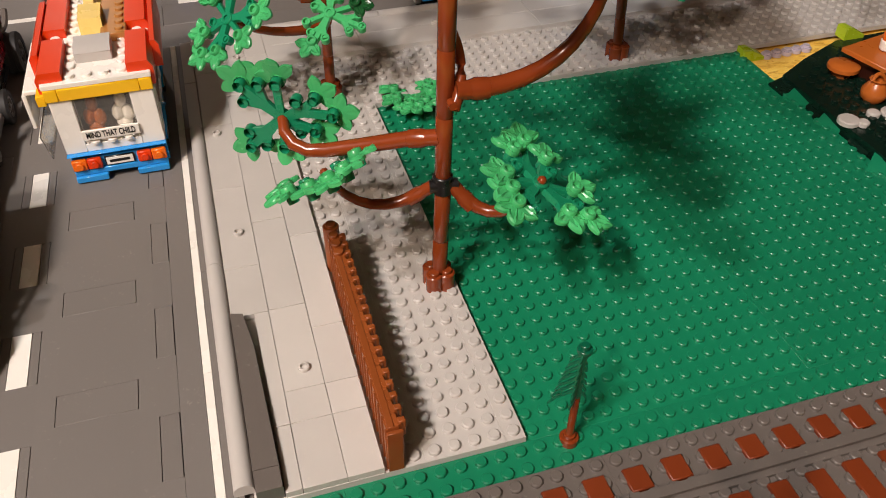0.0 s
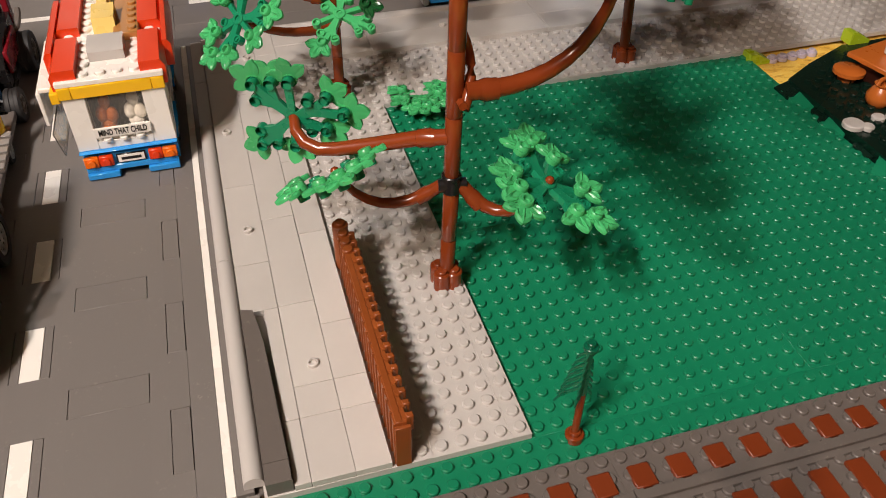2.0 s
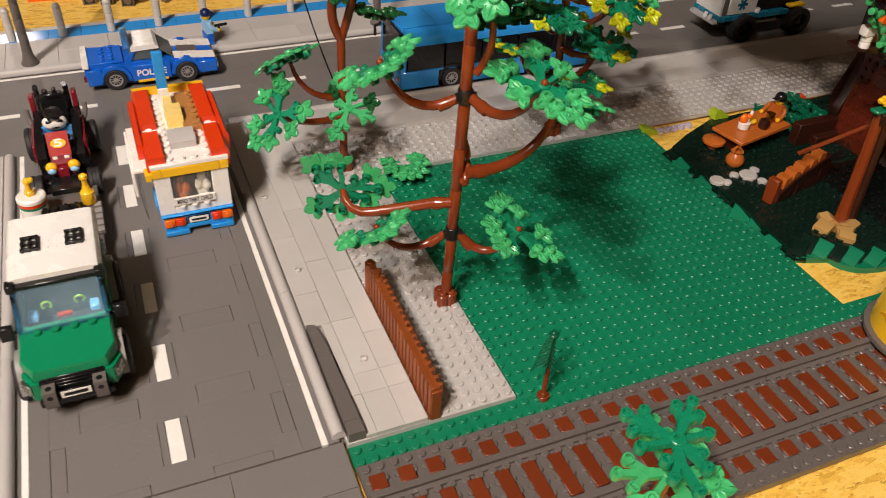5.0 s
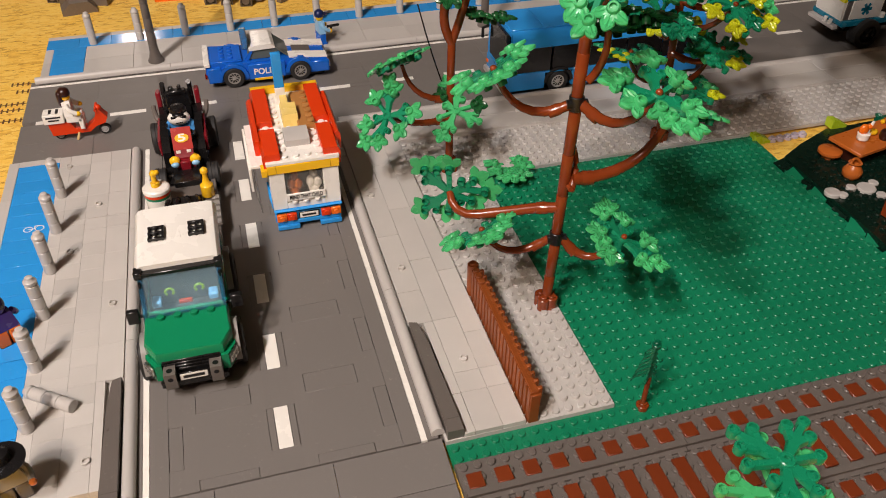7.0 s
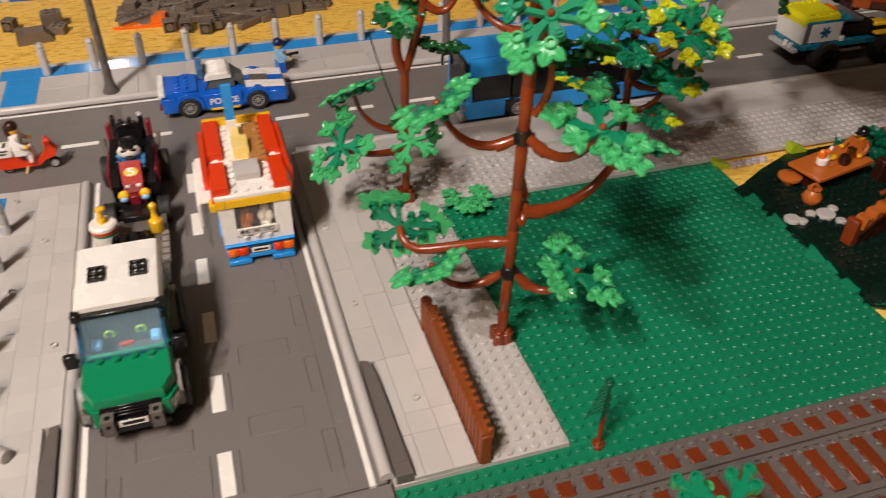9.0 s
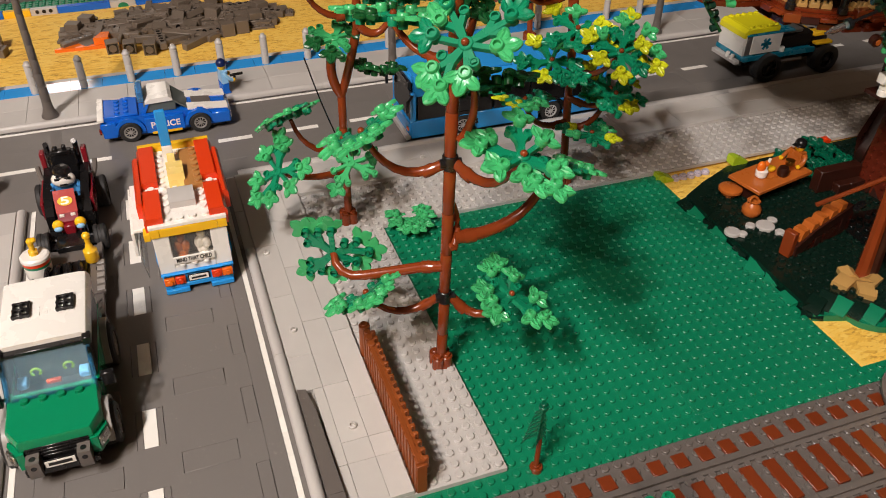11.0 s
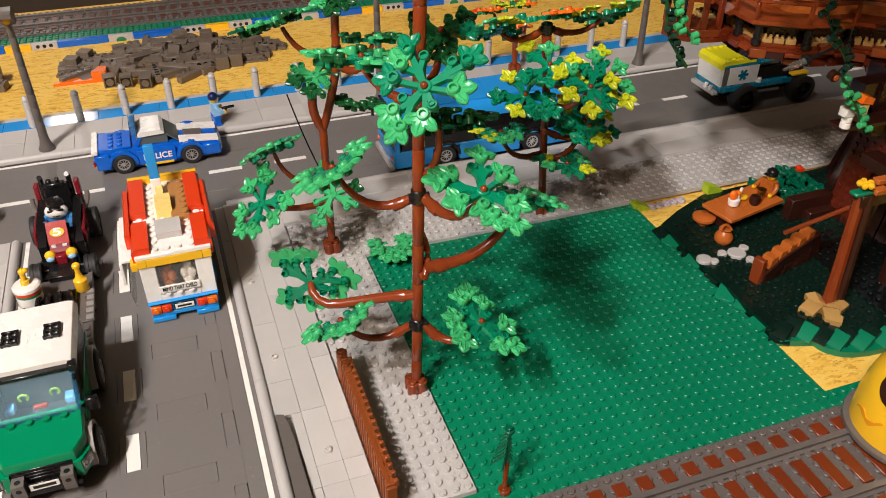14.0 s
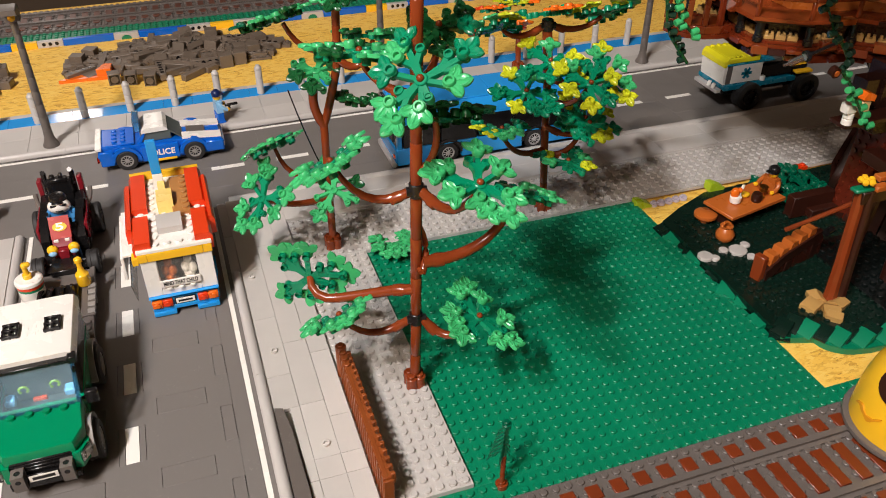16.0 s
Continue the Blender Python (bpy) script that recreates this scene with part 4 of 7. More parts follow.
ring_mb = M().lathe([(0.31, 0), (0.31, 0.2), (0.28, 0.22), (0.2, 0.22), (0.2, 0.02), (0.001, 0.02)], 14, cap=False)
for x, y in ((-9.6, 7.0), (-11.7, 18.9), (-12.0, 30.5), (-9.5, 41.5), (-37.2, 4.6), (-36.0, 20.8), (-39.9, 28.9), (-37.8, 36.0), (-41.0, 43.8), (-3.0, 42.4), (8, 43)):
    solid("jumper_stud", ring_mb, TILE_GREY, x, y, 0.8, "small open stud on a smooth pavement tile", "stud", group="pavement studs")


# ---- far end: brick wall, verge, heap of bricks ----
def brick_wall():
    w = thing("brick_wall", 0, 107, -0.34, "low wall of white, yellow and blue bricks behind the sand", "wall")
    x = -60.4
    order = [(8, BLUE, 0), (4, LIGHT_GREY, 2), (8, BLUE, 0), (4, YELLOW, 0), (4, LIGHT_GREY, 1), (8, BLUE, 0), (4, LIGHT_GREY, 2), (8, BLUE, 0), (4, LIGHT_GREY, 1), (4, YELLOW, 0), (4, LIGHT_GREY, 1)]
    i = 0
    while x < 80:
        l, mat, kind = order[i % len(order)]
        mb = M().box(x + 0.02, x + l - 0.02, 0, 1, 0, 1.05, 0.04)
        b = part("brick", mb, mat, w)
        if kind == 1:
            for q in range(3):
                part("pin_hole", M().lathe([(0.3, 0), (0.3, 0.03), (0.22, 0.05), (0.001, 0.05)], 12, 0, Matrix.Translation((x + 1 + q, -0.0, 0.6)) @ Matrix.Rotation(radians(90), 4, "X"), cap=False), BLACK, b)
        elif kind == 2:
            arch = [(x + 1.2, 0.0), (x + 1.2, 0.3), (x + 1.5, 0.65), (x + 2, 0.78), (x + 2.5, 0.65), (x + 2.8, 0.3), (x + 2.8, 0.0)]
            part("arch_fill", M().prism(arch, "y", -0.03, 0.2), GREEN, b)
        x += l
        i += 1


brick_wall()
verge = thing("verge", 0, 0, 0, "green studded plates beyond the brick wall", "lawn", kind="structure")
for q in range(9):
    plate("plate", -64 + 16 * q, -48 + 16 * q, 108, 112, 0.4, GREEN, verge, 0.74, n=8)


def brick_types():
    """Loose pieces, each with its own half depth for lying on a side."""
    out = []
    for l, w, h in ((2, 1, 1.2), (2, 1, 0.8), (3, 2, 0.5), (2, 2, 0.9), (4, 1, 0.5), (5, 1, 0.4), (1, 1, 1.0), (4, 2, 0.4), (2, 1, 0.4)):
        mb = M().box(-l / 2, l / 2, -w / 2, w / 2, -h / 2, h / 2, 0.05).studs(-l / 2, l / 2, -w / 2, w / 2, h / 2, n=8)
        out.append((mesh_of("brick", mb, ROCK_GREY), h, w))
    for l, w, h in ((2, 2, 1.0), (2, 1, 1.2), (3, 1, 1.0), (2, 2, 0.7)):
        mb = M().prism([(-l / 2, -h / 2), (l / 2, -h / 2), (l / 2, 0.3 - h / 2), (-l / 2 + 0.9, h / 2), (-l / 2, h / 2)], "y", -w / 2, w / 2)
        out.append((mesh_of("slope", mb, ROCK_GREY), h, w))
    for l in (5, 7):
        mb = M().box(-l / 2, l / 2, -0.5, 0.5, -0.5, 0.5, 0.08)
        for q in range(l - 1):
            mb.lathe([(0.34, 0), (0.34, 0.02), (0.24, 0.02), (0.001, 0.0)], 10, 1, Matrix.Translation((1 - l / 2 + q, -0.5, 0)) @ Matrix.Rotation(radians(90), 4, "X"), cap=False)
        out.append((mesh_of("beam", mb, [ROCK_GREY, BLACK]), 1.0, 1.0))
    mb = M().box(-1, 1, -1, 1, -0.9, 0.9, 0.05)
    mb.lathe([(0.72, 0), (0.72, 0.05), (0.5, 0.06), (0.5, 0.02), (0.001, 0.02)], 14, 0, Matrix.Translation((0, -1, 0)) @ Matrix.Rotation(radians(90), 4, "X"), cap=False)
    out.append((mesh_of("brick", mb, ROCK_GREY), 1.8, 2.0))
    return out


def heap(cx, cy, rx, ry, count, high, seed, label):
    r = random.Random(seed)
    ob = thing("brick_heap", cx, cy, -0.34, label, "brick pile", group="heaps of grey bricks")
    types = brick_types()
    for i in range(count):
        a, d = r.uniform(0, 2 * math.pi), math.sqrt(r.random())
        x, y = rx * d * math.cos(a), ry * d * math.sin(a) * (1.0 if math.cos(a) < 0.3 else 0.8)
        if x < -5 and y < -3.5:
            continue
        top = high * (1 - d ** 2) * r.uniform(0.1, 1)
        me, h, w = r.choice(types)
        # wide plates lie flat, narrow ones also on a side
        roll = r.choice((0, 90, -90, 180)) if w <= 1 or h >= w * 0.85 else r.choice((0, 0, 180))
        rest = w / 2 if abs(roll) == 90 else h / 2
        loose = 14 if top > 0.3 else 0
        p = new("brick", me)
        p.parent = ob
        p.matrix_basis = pose(x * U, y * U, (top + rest) * U, 0, 0, r.choice((0, 90, 12, -20, 40, 180)) + r.uniform(-12, 12)) @ pose(0, 0, 0, roll + r.uniform(-loose, loose), r.uniform(-loose, loose))
    return ob


heap(-14.5, 95.6, 16.5, 8.4, 250, 0.8, 3, "heap of dark grey bricks and slopes on the sand")
def box_brick(x, y, turn):
    mb = M().box(-0.88, 0.88, -0.88, 0.88, 0, 1.76, 0.06)
    mb.box(-0.7, 0.7, -0.9, -0.86, 0.18, 1.58, 0.01, 1)
    face = Matrix.Translation((0, -0.88, 0.88)) @ Matrix.Rotation(radians(90), 4, "X")
    mb.lathe([(0.54, 0.02), (0.54, 0.12), (0.34, 0.12), (0.34, 0.03), (0.001, 0.03)], 16, 2, face, cap=False)
    solid("box_brick", mb, [ROCK_GREY, BLACK, ROCK_GREY], x, y, -0.34, "dark grey square brick with a round socket on the sand", "brick", turn, "square bricks")


for x, y, a in ((-24.5, 88.1, 5), (-22.1, 87.3, -4), (-19.3, 86.0, -10), (-46.8, 94.6, -20)):
    box_brick(x, y, a)
loose = (("slope_brick", M().prism([(-2.4, 0), (2.4, 0), (2.4, 0.5), (1.4, 1.7), (-1.2, 1.7), (-2.4, 0.6)], "y", -1.3, 1.3), -43.1, 89.6, 10),
         ("brick", M().box(-1.4, 1.4, -1.1, 1.1, 0, 2.3, 0.06).studs(-1, 1, -1, 1, 2.3, n=8), -41.0, 94.6, 4),
         ("brick", M().box(-1.2, 1.2, -1, 1, 0, 1.2, 0.05).studs(-1, 1, -1, 1, 1.2, n=8), -40.1, 91.9, -15),
         ("slope_brick", M().prism([(-1, 0), (1, 0), (1, 0.3), (-0.2, 1.2), (-1, 1.2)], "y", -1, 1), -44.6, 92.4, 70))
for name, mb, x, y, a in loose:
    solid(name, mb, ROCK_GREY, x, y, -0.34, "loose dark grey brick on the sand", "brick", a, "loose grey bricks")
flame = thing("orange_wedge", -28.5, 91.6, -0.34, "bright orange wedge plates beside the brick heap", "plate")
part("wedge", M().prism([(-4, -1.2), (3, -1.6), (4, 1.2), (-1, 0.8)], "z", 0, 0.5), ORANGE, flame)
part("wedge", M().prism([(1.5, -1), (3.6, -1.2), (3.8, 1.0), (2.6, 1.2)], "z", 0.5, 1.5), ORANGE, flame)


# printed lines of writing on the strand board, as plain bars
INK = plastic("brown_ink", rgb(96, 58, 24), 0.6)
for x, y, bars in ((-49.7, 66.7, 4), (-48.9, 64.6, 3), (-51.6, 61.4, 7), (-51.9, 59.9, 7), (-51.4, 57.3, 7)):
    line = M().box(0, 0.62 * bars, 0.42, 0.58, 0, 0.012, 0)
    for q in range(bars):
        line.box(0.62 * q, 0.62 * q + 0.2, 0, 1.0, 0, 0.016, 0)
    solid("printed_mark", line, INK, x, y, -0.335, "row of dark brown printed bars on the strand board", "print", group="printed bars")


# ---- vehicles ----
def rot_y():
    return Matrix.Rotation(radians(90), 4, "Y")


def wheel(parent, x, y, z, r, w, rim=SILVER, spokes=True):
    """A wheel on an axle along x: tyre and rim."""
    turn = Matrix.Translation((x, y, z)) @ rot_y()
    mb = M().lathe([(r * 0.62, -w / 2), (r * 0.92, -w / 2), (r, -w / 2 + 0.12), (r, -0.16 * w), (r - 0.07, -0.12 * w), (r - 0.07, 0.12 * w), (r, 0.16 * w), (r, w / 2 - 0.12), (r * 0.92, w / 2), (r * 0.62, w / 2)], 24, 0, turn, cap=False)
    mb.lathe([(r * 0.62, w / 2), (r * 0.6, 0), (r * 0.62, -w / 2)], 24, 0, turn, cap=False)
    t = part("wheel", mb, TYRE, parent)
    rb, back = M(), M()
    for s in (-1, 1):
        f = s * w * 0.36
        rb.lathe([(r * 0.60, f), (r * 0.60, f + s * 0.12), (r * 0.5, f + s * 0.12), (r * 0.48, f)], 20, 0, turn, cap=False)
        back.lathe([(r * 0.5, f - s * 0.16), (r * 0.001, f - s * 0.16)], 20, 0, turn, cap=False)
        rb.lathe([(r * 0.16, f - s * 0.1), (r * 0.16, f + s * 0.14), (0.001, f + s * 0.14)], 12, 0, turn, cap=False)
        for i in range(10 if spokes else 5):
            a = 2 * math.pi * i / (10 if spokes else 5)
            rb.box(r * 0.1, r * 0.54, -0.05, 0.05, min(f, f + s * 0.08), max(f, f + s * 0.08), 0.01, 0, turn @ Matrix.Rotation(a, 4, "Z"))
    part("rim", rb, rim, t)
    part("hub_plate", back, BLACK, t)
    return t


def arch(x0, x1, y, z, r, t=0.35):
    """A half-round wheel arch about an axle along x."""
    outer = [(y + (r + t) * math.cos(math.pi * i / 10), z + (r + t) * math.sin(math.pi * i / 10)) for i in range(11)]
    inner = [(y + r * math.cos(math.pi * i / 10), z + r * math.sin(math.pi * i / 10)) for i in range(10, -1, -1)]
    return outer + inner, x0, x1


def words(text, size, m, mat, parent, name="lettering", width=None):
    """Raised printed lettering."""
    curve = bpy.data.curves.new(name, "FONT")
    curve.body, curve.size, curve.extrude, curve.offset = text, size * U, 0.012 * U, 0.022 * size * U
    curve.align_x, curve.align_y = "CENTER", "CENTER"
    ob = new(name, curve)
    dg = bpy.context.evaluated_depsgraph_get()
    me = bpy.data.meshes.new_from_object(ob.evaluated_get(dg))
    bpy.data.objects.remove(ob)
    if width:
        xs = [v.co.x for v in me.vertices]
        k = width * U / (max(xs) - min(xs))
        for v in me.vertices:
            v.co.x *= k
    me.materials.clear()
    me.materials.append(mat)
    ob = new(name, me)
    ob.parent = parent
    ob.matrix_basis = place_matrix(m)
    return ob


def number_plate(parent, x, y, z, w=2.0, h=0.75, bars=True):
    p = part("number_plate", M().box(x - w / 2, x + w / 2, y - 0.12, y, z, z + h, 0.04), BLACK, parent)
    part("plate_face", M().box(x - w / 2 + 0.1, x + w / 2 - 0.1, y - 0.15, y - 0.11, z + 0.09, z + h - 0.09, 0.01), WHITE, p)
    part("plate_bar", M().box(x - w * 0.34, x + w * 0.34, y - 0.17, y - 0.145, z + h * 0.36, z + h * 0.64, 0.005), PRINT, p)
    return p


WAFFLE = plastic("waffle_brown_plastic", rgb(176, 122, 66), 0.3, 0.05)


def ice_cream_van():
    v = thing("ice_cream_van", -18.42, 27.5, 0.4, "white ice cream van with red roof sides and blue base", "van")
    part("chassis", M().box(-2.9, 2.9, 0.9, 15, 0.35, 0.95, 0.05), BLACK, v)
    low = M().box(-3, -0.95, 0, 1.0, 0.12, 0.55, 0.05).box(0.95, 3, 0, 1.0, 0.12, 0.55, 0.05).box(-3, 3, 0.25, 1.0, 0.55, 0.95, 0.04)
    part("rear_bumper", low, AZURE, v)
    part("sill", M().box(-3.02, 3.02, 0.6, 1.4, 1.78, 2.12, 0.04), AZURE, v)
    part("lamp_panel", M().box(-2.95, 2.95, 0.45, 1.2, 0.95, 1.78, 0.04), AZURE, v)
    for s in (-1, 1):
        a, b = sorted((s * 1.15, s * 2.05))
        part("tail_light", M().box(a, b, 0.15, 0.5, 0.98, 1.75, 0.06).cyl(0, 0, 0, 0.16, 0.26, 12, 0, 0.03, Matrix.Translation(((a + b) / 2, 0.15, 1.36)) @ Matrix.Rotation(radians(90), 4, "X")), RED, v, "red tail light")
        a, b = sorted((s * 2.08, s * 3.0))
        part("indicator", M().box(a, b, 0.12, 0.5, 0.98, 1.75, 0.06).cyl(0, 0, 0, 0.16, 0.26, 12, 0, 0.03, Matrix.Translation(((a + b) / 2, 0.12, 1.36)) @ Matrix.Rotation(radians(90), 4, "X")), ORANGE, v, "orange indicator light")
        for a, b in ((1.0, 2.2), (5.6, 9.2)):
            part("side_skirt", M().box(min(s * 2.7, s * 3.1), max(s * 2.7, s * 3.1), a, b, 0.35, 1.8, 0.05), AZURE, v)
        for y in (3.9, 11.2):
            poly, a, b = arch(min(s * 2.6, s * 3.2), max(s * 2.6, s * 3.2), y, 1.2, 1.35)
            part("wheel_arch", M().prism(poly, "x", a, b), AZURE, v)
        part("side_wall", M().box(min(s * 2.6, s * 3.0), max(s * 2.6, s * 3.0), 1.91, 3.2, 2.1, 5.4, 0.04).box(min(s * 2.6, s * 3.0), max(s * 2.6, s * 3.0), 9.6, 13, 2.1, 5.4, 0.04)
             .box(min(s * 2.6, s * 3.0), max(s * 2.6, s * 3.0), 3.2, 9.6, 2.1, 3.2, 0.04), WHITE, v)
    for x, y in ((-2.7, 3.9), (2.7, 3.9), (-2.7, 11.2), (2.7, 11.2)):
        wheel(v, x, y, 1.15, 1.15, 0.9)
    number_plate(v, 0.0, 0.42, 1.0, 1.9, 0.72)
    wall = M().box(-3.0, -1.72, 1.0, 1.9, 2.12, 5.36, 0.04).box(1.62, 3.0, 1.0, 1.9, 2.12, 5.36, 0.04).box(-1.72, 1.62, 1.0, 1.9, 2.12, 2.7, 0.03)
    part("rear_wall", wall, WHITE, v)
    ledge = M().box(-1.72, 1.62, 1.15, 1.9, 2.7, 3.1, 0.03)
    for i in range(3):
        ledge.cyl(-1.1 + i * 1.0, 0.98, 2.75, 2.95, 0.28, 10)
    part("window_ledge", ledge, WHITE, v)
    sign = part("sign", M().box(-1.75, 1.65, 0.78, 0.95, 3.08, 3.78, 0.02, 0), WHITE, v, "white sign with black capital letters")
    words("MIND THAT CHILD", 0.62, Matrix.Translation((-0.05, 0.345, 3.43)) @ Matrix.Rotation(radians(90), 4, "X"), PRINT, sign, width=3.05)
    part("interior", M().box(-2.5, 2.5, 3.4, 3.7, 2.1, 5.0, 0.02).box(-2.5, 2.5, 1.9, 3.4, 2.0, 2.12, 0.02), DARK_GREY, v)
    pane = part("window", M().box(-1.68, 1.58, 1.02, 1.1, 3.78, 5.34, 0.01), GLASS, v, "smoky clear window")
    pane.visible_shadow = False
    for x, mat, lab in ((-0.85, NOUGAT, "brown-orange ice cream scoops"), (0.85, WHITE, "white ice cream scoops")):
        mb = M().ball((x - 0.3, 2.0, 4.0), 0.38, 12).ball((x + 0.3, 1.95, 3.95), 0.38, 12).ball((x, 2.1, 4.55), 0.36, 12).ball((x - 0.05, 2.1, 3.4), 0.5, 12)
        part("scoops", mb, mat, v, lab)
    part("yellow_band", M().box(-3.1, -2.35, 0.86, 1.9, 5.36, 5.76, 0.04).box(-2.33, 2.33, 0.86, 1.9, 5.36, 5.76, 0.04).box(2.35, 3.1, 0.86, 1.9, 5.36, 5.76, 0.04).box(-3.6, -3.1, 1.0, 2.1, 5.1, 5.6, 0.04), YELLOW, v)
    roof = M().box(-3.15, 3.15, 0.9, 14.6, 5.76, 6.1, 0.04)
    for i in range(6):
        for j in range(13):
            x, y = -3 + i + 0.5, 1.1 + j + 0.5
            if (-1.2 < x < 1.2 and (2.5 < y < 6.5)) or (0 < x < 2 and y > 6) or y > 13.4:
                continue
            roof.cyl(x, y, 6.1, 6.31, 0.3, 12)
    part("roof", roof, WHITE, v)
    for s in (-1, 1):
        for y0, y1, wide in ((1.25, 5.5, 1.45), (6.9, 13.7, 1.45)):
            prof = [(s * 3.3, 5.45), (s * 3.35, 6.3), (s * 3.1, 6.75), (s * (3.3 - wide), 6.75), (s * (3.3 - wide), 6.1), (s * 2.6, 6.1), (s * 3.1, 5.45)]
            part("roof_side", M().prism(prof, "y", y0, y1), RED, v, "red curved roof slope")
        part("roof_rail", M().prism([(s * 3.3, 5.3), (s * 3.8, 5.3), (s * 3.8, 6.4), (s * 3.6, 6.7), (s * 3.3, 6.7)], "y", 3.6, 11.9), RED, v, "red curved roof slope")
    front = [(13.72, 5.5), (14.5, 5.5), (14.7, 5.9), (14.6, 6.4), (14.3, 6.75), (13.72, 6.75)]
    part("roof_front", M().prism(front, "x", -3.2, 3.2), YELLOW, v, "yellow rounded roof front")
    part("front_wall", M().box(-3, 3, 13.0, 14.8, 0.9, 5.5, 0.15), WHITE, v)
    vent = M().box(-1.15, 1.0, 2.9, 5.0, 6.1, 6.75, 0.04)
    vent.prism([(2.9, 6.75), (5.0, 6.75), (5.0, 7.0), (3.4, 7.0)], "x", -1.15, 1.0)
    part("roof_vent", vent, LIGHT_GREY, v, "pale grey slope brick")
    cone = M().box(0.35, 1.9, 5.4, 12.4, 6.1, 6.7, 0.05)
    for j in range(7):
        cone.cyl(1.5, 6.0 + j, 6.7, 6.9, 0.28, 10)
    part("waffle_cone", cone, WAFFLE, v, "tan brown waffle cone plates")
    slope = M().prism([(6.3, 6.1), (6.8, 7.3), (8.9, 7.45), (9.2, 6.9), (9.2, 6.1)], "x", -0.9, 0.5).prism([(9.2, 6.1), (9.2, 6.9), (11.0, 7.2), (11.0, 6.1)], "x", -0.7, -0.05)
    part("vanilla_slope", slope, CREAM, v, "cream yellow sloped brick")
    part("lolly", M().box(-1.0, -0.1, 11.2, 11.7, 7.9, 11.5, 0.05), AZURE, v, "upright azure plate")
    part("lolly_foot", M().box(-1.0, -0.1, 11.1, 11.8, 6.1, 7.9, 0.05), WHITE, v)
    hatch = M().box(-4.6, -4.35, 2.2, 9.6, 3.6, 5.3, 0.04).box(-4.4, -3.3, 2.2, 9.6, 5.3, 5.5, 0.04)
    part("serving_hatch", hatch, WHITE, v, "white open serving hatch")
    glass = part("hatch_window", M().box(-4.2, -4.12, 1.2, 8.8, 1.6, 3.6, 0.01), GLASS, v)
    glass.visible_shadow = False
    # the body stands taller than the base, and its back a little behind it
    for ob in v.children:
        for p in ob.data.vertices:
            x, y, z = p.co / U
            p.co.z += (0.72 * min(1.0, max(0.0, (z - 3.8) / 1.2)) + 0.45 * min(1.0, max(0.0, (z - 5.4) / 0.36))) * U
            if z > 2.0:
                p.co.x *= 1.05
            if y < 2.6 and z > 2.0:
                p.co.y -= 0.42 * U * min(1.0, (2.6 - y) / 0.6)
    for p in sign.data.vertices:
        p.co.z = min(p.co.z, 3.78 * U)


